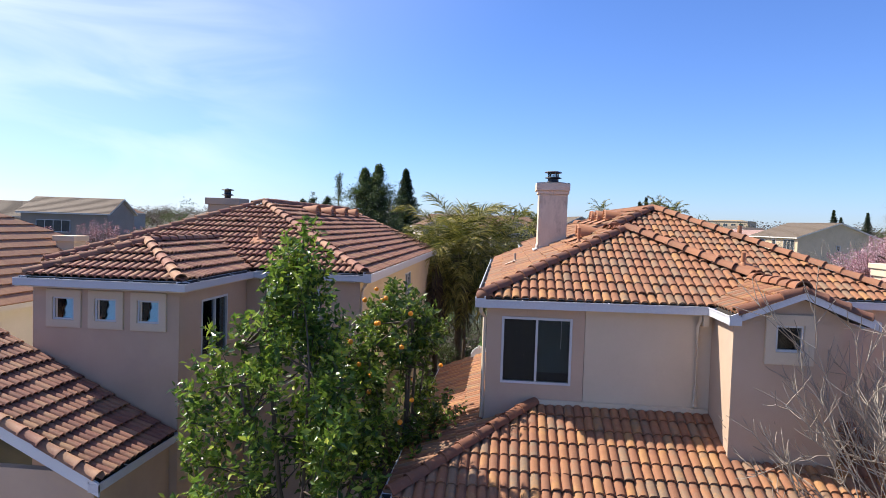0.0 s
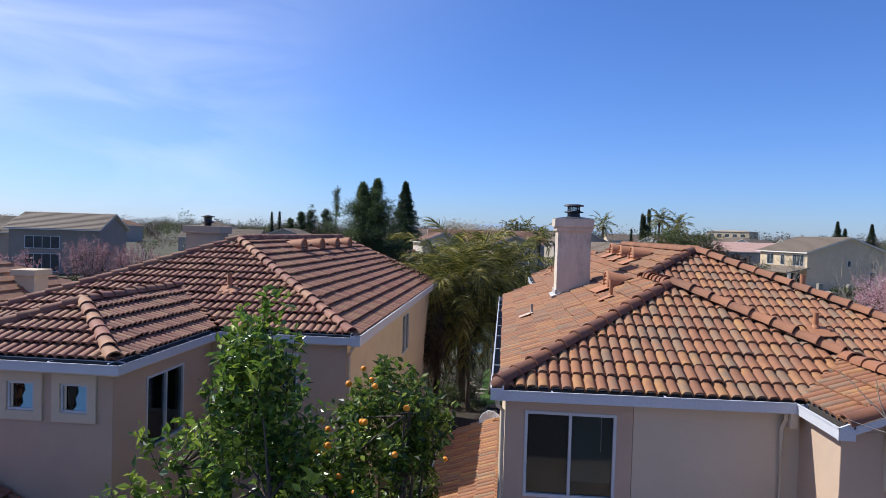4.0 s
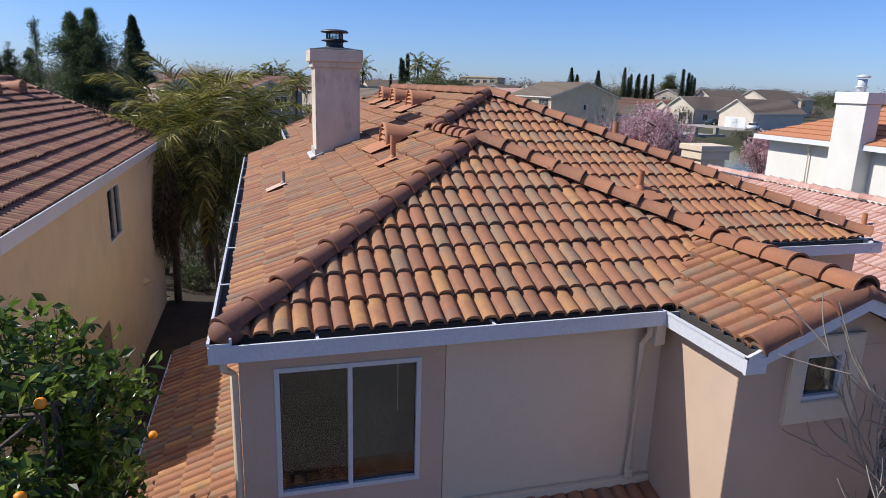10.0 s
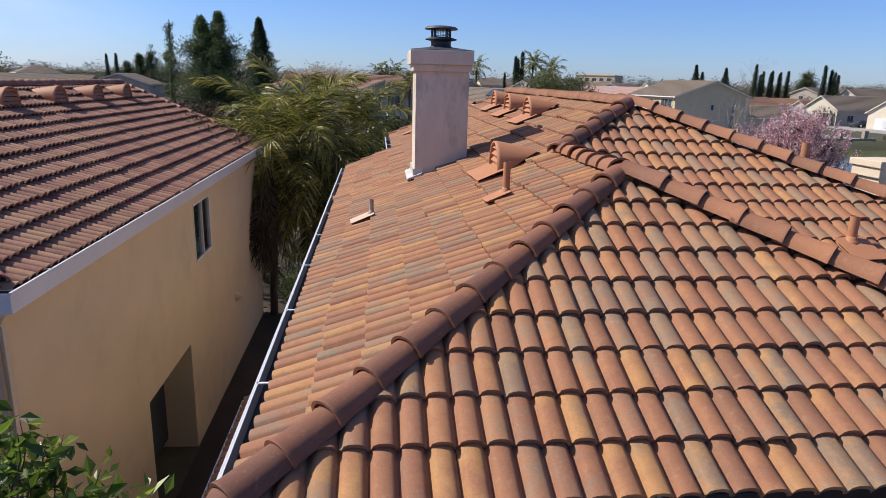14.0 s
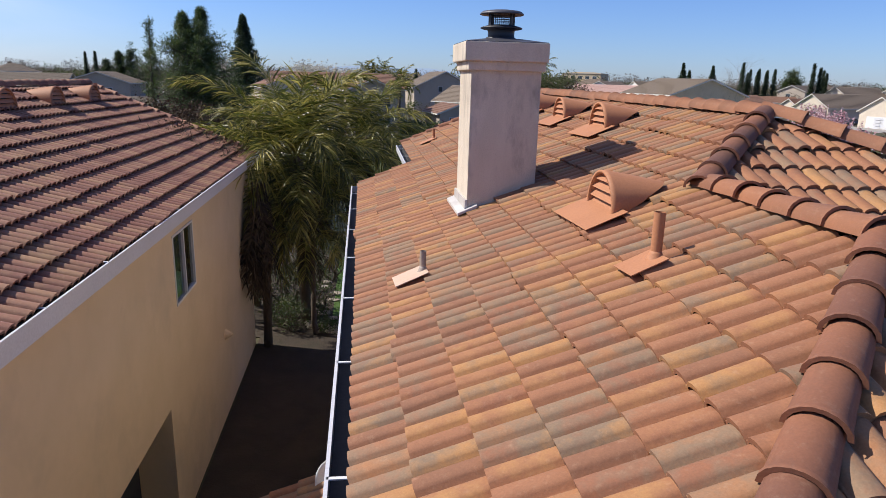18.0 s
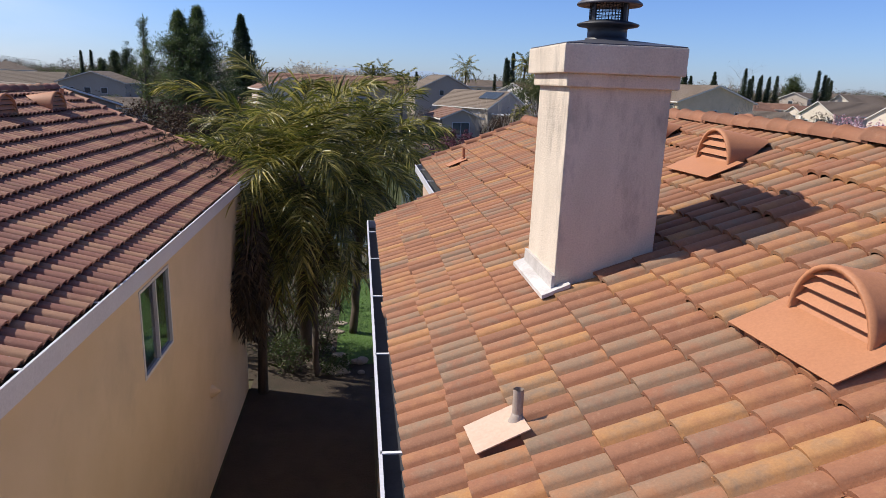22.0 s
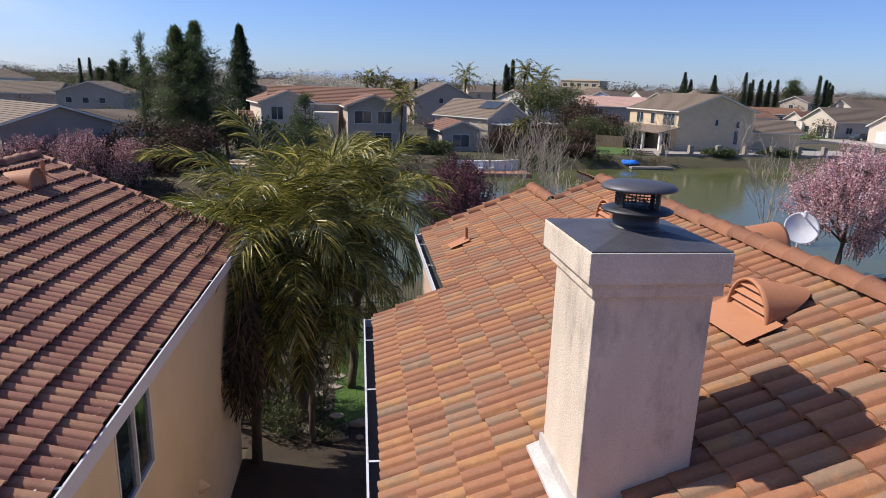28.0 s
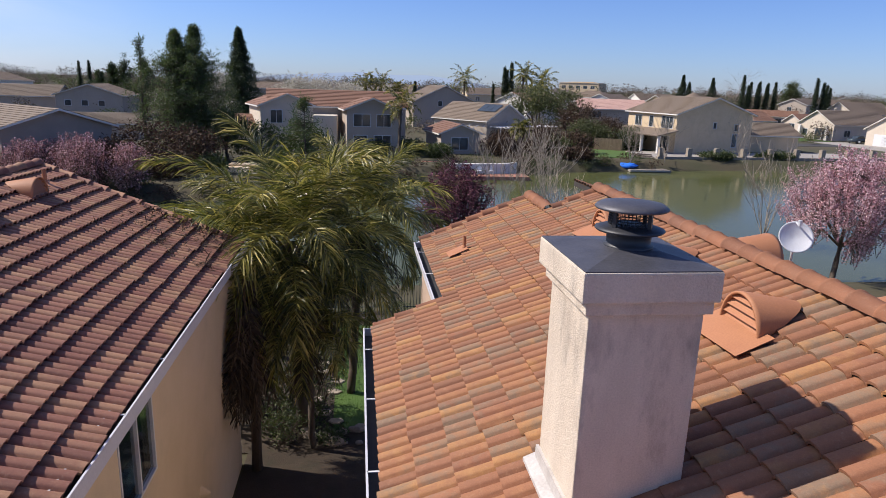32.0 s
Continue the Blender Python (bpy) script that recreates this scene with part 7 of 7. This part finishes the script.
# conifers
for k, (x, y, h, r, n) in enumerate(((-18.5, 85, 12.8, 3.9, 210), (-16.5, 84.6, 13.3, 3.7, 210), (-17.6, 86.5, 10.4, 4.4, 150))):
    pine_tree("pine", "tall open-crowned green pine on the far bank", x, y, 0.3, [(0.9, 0.8 * r), (0.3 * h, r), (0.55 * h, 0.88 * r), (0.75 * h, 0.55 * r), (0.9 * h, 0.22 * r), (0.96 * h, 0.06 * r), (h, 0.01 * r)], 80 + k, 2 * n, 0.38, group="pines", per=7)
pine_tree("pine", "slim sparse pine with a thin bare top", -21.9, 85.4, 0.3, [(1.0, 1.4), (6.5, 1.7), (9.0, 1.0), (9.8, 0.2), (11.2, 0.2), (11.6, 0.5), (12.2, 0.1)], 84, 46, 0.38, group="pines")
broad_tree("tree", "dense dark green round tree by the pines", -13.6, 84, 0.3, 5.4, 2.6, 0.3, HEDGE, 85, 3200, per=7)
pine_tree("pine", "ragged grey-green pine before the grey house", -5.6, 84.5, 0.3, [(0.6, 1.6), (3, 2.2), (5, 1.4), (6.6, 0.4)], 86, 80, 0.42, group="pines")
conifer("redwood", "tall narrow dark redwood", -20.6, 135, 0.3, 17.2, 5.0, 90, ragged=0.2, count=95)
for k, (x, y, h, r) in enumerate(((-53.8, 170, 10.6, 2.6), (-50.5, 168, 12.8, 2.8), (-47.5, 171, 11.8, 3.2), (-57.5, 172, 8.8, 2.6))):
    pine_tree("pine", "dark pine behind the roofs", x, y, 0.3, [(0.6, r), (0.45 * h, 0.95 * r), (0.8 * h, 0.5 * r), (h, 0.1 * r)], 95 + k, 150, 0.6, PINE_DARK, group="pines")
for k, (x, y, h) in enumerate(((-84, 230, 12.5), (-81.5, 231, 12.8), (-79.5, 236, 9.5), (115.4, 170.1, 13.4), (117.2, 170.0, 12.4), (118.9, 171.0, 11.8), (121.0, 172.5, 11.2), (135.5, 236, 15.6), (138.0, 237, 12.2), (139.6, 238, 13.4), (141.3, 236, 12.8), (143.0, 238, 13.6), (144.6, 236, 12.6), (146.2, 238, 13.2), (147.8, 236, 13.6), (36.4, 179, 13.6), (38.1, 179, 14.8), (37.2, 180, 13.0), (34.0, 181, 9.5))):
    conifer("cypress", "slim dark Italian cypress", x, y, 0.3, h, (0.1 if y > 230 and x > 0 else 0.075) * h, 110 + k, thin=True, ragged=0.1, group="cypresses", count=85)
for k, (x, y, h, r) in enumerate(((124.9, 260, 15.6, 3.8), (137.2, 260, 14.8, 3.8), (128.6, 262, 13.0, 3.2), (3.6, 205, 11.0, 2.0), (14.6, 188, 9.5, 1.8))):
    conifer("fir", "dark conical conifer among distant roofs", x, y, 0.3, h, r, 170 + k, ragged=0.15, group="distant conifers", count=50)
broad_tree("tree", "dark round-headed tree far off", 199, 300, 0.3, 15, 4.2, 0.7, HEDGE, 54, 3600, per=6)
broad_tree("tree", "round olive-green tree beside palms", 33.0, 137, 0.3, 8.8, 5.2, 0.42, OLIVE, 51, 5200, per=6)
broad_tree("tree", "round olive-green tree beside palms", 40.5, 141, 0.3, 8.4, 4.6, 0.42, OLIVE, 52, 4200, per=6)
broad_tree("tree", "rust-brown leafy tree by the bank", 34.8, 116.5, 0.3, 6.6, 4.0, 0.3, RUSTY, 53, 4200, per=6)
for k, (x, y, rx, ry, h, mt) in enumerate(((-15.5, 77, 2.8, 2, 4.0, RUSTY), (-19.5, 78, 3.4, 2.2, 4.4, RUSTY), (-17.5, 72.5, 3, 2, 2.8, RUSTY), (-21.5, 74, 2.4, 2, 3.0, RUSTY), (-13.4, 75.5, 1.2, 1.0, 1.5, HEDGE), (-10.5, 84, 3, 2, 4.2, HEDGE), (-6, 89, 2.6, 2, 3.8, HEDGE), (18, 96, 2.4, 1.6, 2.4, RUSTY), (24.2, 98.5, 2.6, 1.6, 2.4, RUSTY), (26, 99, 2.6, 2, 2.2, OLIVE), (27, 92.5, 2.5, 1.2, 1.4, RUSTY), (36, 109, 2.6, 2, 3.4, OLIVE), (40.5, 108, 2, 2, 3.2, HEDGE), (6, 95, 2.5, 1.5, 1.8, HEDGE), (9.5, 92, 1.6, 1.2, 1.5, HEDGE), (14.5, 99, 2, 1.4, 1.5, PLUM), (2, 93, 2, 1.5, 1.6, HEDGE), (-8, 80, 1.2, 1.2, 1.6, HEDGE), (38.5, 112, 2.6, 2, 4.6, RUSTY), (34, 110, 2.6, 2, 4.4, OLIVE), (25, 104, 3, 2, 3.6, RUSTY), (21, 103, 2.6, 2, 3.0, RUSTY), (29.5, 101, 2.6, 1.8, 2.8, RUSTY), (48, 96.2, 2.5, 1, 0.8, HEDGE), (57, 97, 3, 1, 0.8, HEDGE))):
    shrub("shrub", "dense shrub on the lake bank", x, y, 0.3, rx, ry, h, 0.3, mt, 240 + k, 3200, "bank shrubs")
for k, (x, y, h, r) in enumerate(((-12, 150, 9, 5), (-8, 158, 9, 5), (-3, 165, 8, 5), (-30, 165, 10, 5.5), (-26, 150, 8, 4.5), (6, 182, 8, 5))):
    broad_tree("blossom_tree", "white blossoming tree beyond the roofs", x, y, 0.3, h, r, 0.5, WHITE_BLOSSOM, 140 + k, 4600, group="white blossom trees", per=6)
t, tips = bare_tree("bare_tree", "large bare round-headed tree far off", 151.6, 271.6, 0.3, 18.0, 150, 5, 0.5, 0.3)

# ---- far bank details ----
terrace = thing("terrace", "stone lakeside terrace wall with low posts", "wall", (48, 96.0, 0.3))
part("paving", boxes((-9, 0.3, 0.1, 26, 9.0, 0.16)), CONCRETE, terrace, "pale concrete terrace paving", at=Matrix.Rotation(radians(4), 4, "Z"))
part("wall", boxes((-9, -0.3, -1.4, 26, 0.3, 0.35)), STONE, terrace, "dark stone retaining wall", at=Matrix.Rotation(radians(4), 4, "Z"))
post = mesh_from("post", [(x * 0.3, y * 0.3, z) for z in (0.4, 1.5) for x, y in ((-1, -1), (1, -1), (1, 1), (-1, 1))], [(0, 1, 5, 4), (1, 2, 6, 5), (2, 3, 7, 6), (3, 0, 4, 7), (4, 5, 6, 7)], STONE)
for k in range(9):
    piece("post", post, terrace, Matrix.Rotation(radians(4), 4, "Z") @ Matrix.Translation((-8.5 + k * 4.1, 0, 0)))
patio = thing("patio", "curved white lakeside patio wall on red paving", "wall", (12, 88, 0.0))
arc = [(6.2 * math.cos(radians(a)), 3.0 * math.sin(radians(a)) - 1) for a in range(246, 350, 8)]
for (a, b), (c, d) in zip(arc, arc[1:]):
    part("wall_block", slab(bmesh.new(), [(a, b, 0.6), (c, d, 0.6), (c * 0.96, d * 0.9 + 0.1, 0.6), (a * 0.96, b * 0.9 + 0.1, 0.6)], 1.3), STUCCO_W, patio)
part("paving", boxes((-7, -1, -0.5, 6, 6, 0.02)), BRICK, patio, "red paved terrace")
part("landing", boxes((-4.2, -6.0, -1.6, 6.4, -3.4, -0.5)), BRICK, patio, "red paved landing at the water")
for k in range(6):
    part("stair", boxes((-4.4 - 0.1 * k, -3.4 + k * 0.55, -1.4, -2.2 - 0.1 * k, -2.85 + k * 0.55, -0.36 + k * 0.15), bevel=0.02), BRICK, patio, "red brick stair")
for k in range(2):
    chair = thing("garden_chair", "small white garden chair on the red landing", "chair", (13.1 + k * 1.3, 83.4, -0.5), "landing chairs")
    part("seat", boxes((-0.25, -0.25, 0.4, 0.25, 0.25, 0.45), bevel=0.01), WHITE, chair)
    part("backrest", boxes((-0.25, 0.2, 0.45, 0.25, 0.25, 0.85), bevel=0.01), WHITE, chair)
    for sx in (-0.22, 0.19):
        for sy in (-0.22, 0.19):
            part("leg", boxes((sx, sy, 0, sx + 0.03, sy + 0.03, 0.4)), WHITE, chair)
steps = thing("garden_steps", "pale tan garden steps down to the lake", "steps", (-9.9, 67.2, -0.75))
for k in range(9):
    part("step", boxes((-1.5 - 0.16 * k - 0.3 * (k % 3 == 0), k * 1.45, k * 0.17 - 0.3, 1.7 - 0.22 * k, k * 1.45 + 1.5, k * 0.17 + 0.17), bevel=0.04), STUCCO_B, steps)
bank_steps = thing("bank_steps", "dark stone steps from the dock to the patio", "steps", (36.9, 93.8, -0.6))
for k in range(8):
    part("step", boxes((-1.3, k * 0.42, k * 0.18 - 0.4, 1.3, k * 0.42 + 0.46, k * 0.18 + 0.18), bevel=0.02), STONE, bank_steps, at=Matrix.Rotation(radians(-12), 4, "Z"))
dock = thing("dock", "low pale floating dock on the lake", "dock", (36.9, 91.6, -0.95))
part("deck", boxes((-3.4, -1.0, 0.1, 2.0, 0.9, 0.32), bevel=0.03), CONCRETE, dock)
for k in range(5):
    part("plank", boxes((-3.3 + k * 1.05, -0.98, 0.322, -2.3 + k * 1.05, 0.88, 0.345)), STONE, dock)
for k in range(2):
    kx = thing("kayak", "bright blue kayak lying on the dock", "kayak", (32.9 + k * 0.75, 92.3 + k * 0.35, -0.45), "kayaks")
    bm = bmesh.new()
    tube(bm, [(-1.6, 0, 0.1), (-1.0, 0, 0.06), (0, 0, 0.05), (1.0, 0, 0.06), (1.6, 0, 0.1)], [0.06, 0.4, 0.52, 0.4, 0.06], 12)
    part("hull", bm, BLUE, kx, smooth=True, at=Matrix.Translation((0, 0, 0.2)) @ Matrix.Rotation(radians(-38), 4, "Z") @ Matrix.Rotation(radians(28), 4, "X") @ Matrix.Diagonal((1, 1, 0.6, 1)))
    part("cockpit", boxes((-0.4, -0.2, 0.26, 0.4, 0.2, 0.31), bevel=0.01), BLACK, kx, at=Matrix.Translation((0, 0, 0.2)) @ Matrix.Rotation(radians(-38), 4, "Z") @ Matrix.Rotation(radians(28), 4, "X"))
for (ax, ay), (bx, by) in (((24.5, 100.7), (27.4, 101.3)), ((34.6, 107.0), (38.2, 105.0))):
    run = math.hypot(bx - ax, by - ay)
    wf = thing("wooden_fence", "brown wooden garden fence on the bank", "fence", (ax, ay, 0.3), "bank fences")
    wm = Matrix.Rotation(math.atan2(by - ay, bx - ax), 4, "Z")
    for k in range(int(run / 0.2)):
        part("board", boxes((k * 0.2, -0.015, 0.05, k * 0.2 + 0.185, 0.015, 1.75 + 0.02 * (k % 3))), WOOD, wf, at=wm)
    for zz in (0.4, 1.4):
        part("rail", boxes((0, 0.017, zz, run, 0.06, zz + 0.09)), WOOD, wf, at=wm)
    for sx in (0.0, run / 2, run):
        part("post", boxes((sx - 0.05, 0.062, -0.2, sx + 0.05, 0.16, 1.9)), WOOD, wf, at=wm)
tagged(part("lawn", boxes((27.5, 95.5, 0.36, 38.5, 106.5, 0.4)), LAWN), "green bank lawn by the lake", "lawn", kind="structure")
tagged(part("lawn", boxes((86, 134, 0.36, 94, 156, 0.4)), LAWN), "green front lawn of the white house", "lawn", kind="structure")
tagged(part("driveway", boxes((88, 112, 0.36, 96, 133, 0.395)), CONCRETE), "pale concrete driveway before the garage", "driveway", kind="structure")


def parked_car(label, x, y, rot, paint):
    """Saloon: body with a bonnet and boot, glazed cabin, four wheels."""
    car = thing("car", label, "car", (x, y, 0.4), "parked cars")
    m = Matrix.Rotation(radians(rot), 4, "Z")

    def hull(rows, w0, w1):
        bm = bmesh.new()
        rings = [[bm.verts.new((px, sy * (w0 if pz < 0.9 else w1), pz)) for px, pz in rows] for sy in (-1, 1)]
        n = len(rows)
        for i in range(n):
            bm.faces.new((rings[0][i], rings[0][(i + 1) % n], rings[1][(i + 1) % n], rings[1][i]))
        bm.faces.new(rings[0])
        bm.faces.new(list(reversed(rings[1])))
        bmesh.ops.recalc_face_normals(bm, faces=bm.faces)
        bmesh.ops.bevel(bm, geom=bm.edges[:], offset=0.05, segments=2, affect="EDGES")
        return bm
    part("body", hull([(-2.25, 0.3), (2.25, 0.3), (2.28, 0.62), (2.1, 0.82), (1.1, 0.92), (-1.5, 0.96), (-2.2, 0.9), (-2.3, 0.55)], 0.88, 0.86), paint, car, smooth=True, at=m)
    cab = part("cabin", hull([(1.15, 0.9), (0.35, 1.38), (-0.9, 1.4), (-1.65, 0.93)], 0.8, 0.66), GLASS_FAR, car, "dark car windows", at=m)
    part("roof", boxes((-0.95, -0.64, 1.37, 0.4, 0.64, 1.43), bevel=0.02), paint, cab, at=m)
    for wx in (-1.4, 1.4):
        for wy in (-0.8, 0.8):
            wheel = part("wheel", tube(bmesh.new(), [(wx, wy - 0.11, 0.32), (wx, wy + 0.11, 0.32)], 0.32, 16), BLACK, car, at=m)
            part("rim", tube(bmesh.new(), [(wx, wy - 0.115, 0.32), (wx, wy + 0.115, 0.32)], 0.19, 12), DISH, wheel, at=m)


parked_car("dark grey saloon car parked on the drive", 97.0, 130.6, 12, GLASS_FAR)
parked_car("white car parked by the garage drive", 93.9, 114.7, 40, WHITE)
tagged(part("road", boxes((66, 118, 0.36, 120, 124, 0.39)), ASPHALT, at=Matrix.Rotation(radians(6), 4, "Z") @ Matrix.Translation((10, -6, 0))), "grey asphalt street on the far bank", "road", kind="structure")

# ---- woods to the horizon ----
def scrub(label, mat_, n, d0, d1, hgt, seed, spread=(-0.95, 1.15), power=1.3, lump=120, fine=0.2, per=2, squat=0.85):
    """Many loose-edged clumps over a stretch of land, each of a few rounded heads, joined."""
    rng = np.random.default_rng(seed)
    d = d0 + (d1 - d0) * rng.uniform(0, 1, n) ** power
    a = rng.uniform(*spread, n)
    q = rng.uniform(0.4, 1.0, n) ** 1.2 * hgt * 0.55
    heads = 5
    off = rng.normal(0, 1, (n, heads, 3)) * np.array((0.5, 0.5, 0.26))
    big = rng.uniform(0.4, 0.75, (n, heads))
    u = rng.normal(0, 1, (n, lump, 3))
    u /= np.linalg.norm(u, axis=2)[:, :, None]
    pick = rng.integers(0, heads, (n, lump))
    row = np.arange(n)[:, None]
    p = off[row, pick] + u * big[row, pick][:, :, None] * rng.uniform(0.55, 1.08, (n, lump, 1))
    p = p * (q[:, None, None] * np.array((1.0, 1.0, squat)))
    p[:, :, 2] = np.maximum(p[:, :, 2], -0.8 * q[:, None])
    p = p + np.stack((d * np.tan(a), d, 0.3 + q * squat * 0.9), 1)[:, None]
    leaf = np.repeat(q * fine, lump)
    ob = leaf_cloud("far_trees", p.reshape(-1, 3), leaf, mat_, None, rng, per=per, aspect=0.55, spread=leaf * 0.4)
    return tagged(ob, label, "woods", kind="stuff")


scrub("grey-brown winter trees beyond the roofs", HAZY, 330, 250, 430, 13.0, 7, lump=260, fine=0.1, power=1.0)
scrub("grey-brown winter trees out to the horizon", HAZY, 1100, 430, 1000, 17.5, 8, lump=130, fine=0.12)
scrub("olive-green trees among distant roofs", OLIVE, 380, 240, 700, 12.0, 9, lump=200, fine=0.11)
scrub("dark green trees among distant roofs", HEDGE, 240, 260, 800, 12.5, 10, lump=200, fine=0.11)
scrub("white blossoming trees in the distance", WHITE_BLOSSOM, 110, 190, 600, 6.5, 11, fine=0.13)
scrub("rust-brown scrub in the distance", RUSTY, 300, 180, 700, 8.0, 12, lump=160, fine=0.12)
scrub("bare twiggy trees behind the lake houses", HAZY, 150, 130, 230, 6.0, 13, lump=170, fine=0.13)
scrub("low green bushes behind the lake houses", OLIVE, 200, 124, 220, 4.0, 14, lump=150, fine=0.15)
scrub("twiggy brown trees round the bank houses", RUSTY, 45, 118, 150, 4.0, 16, spread=(0.12, 0.48), lump=170, fine=0.12)
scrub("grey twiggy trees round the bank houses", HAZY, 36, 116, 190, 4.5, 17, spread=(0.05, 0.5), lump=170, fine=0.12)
# scrub along the far water's edge
rng = np.random.default_rng(15)
for mat_, n, hgt in ((RUSTY, 90, 1.5), (OLIVE, 70, 1.2), (HEDGE, 60, 1.3)):
    pts = []
    for x in rng.uniform(-60, 110, n):
        y = far_shore(x) + abs(rng.normal(1.2, 2.2))
        if 38 < x < 76:
            continue
        u = rng.normal(0, 1, (60, 3))
        q = hgt * rng.uniform(0.4, 0.8)
        pts.append(u / np.linalg.norm(u, axis=1)[:, None] * np.array((q * 1.5, q * 1.1, q * 0.8)) * rng.uniform(0.4, 1.05, (60, 1)) + (x, y, land_z(x, y) + q * 0.6))
    tagged(leaf_cloud("bank_scrub", np.vstack(pts), 0.22, mat_, None, rng, per=3, aspect=0.45, spread=0.12), "brown and green scrub along the far bank", "scrub", kind="stuff")
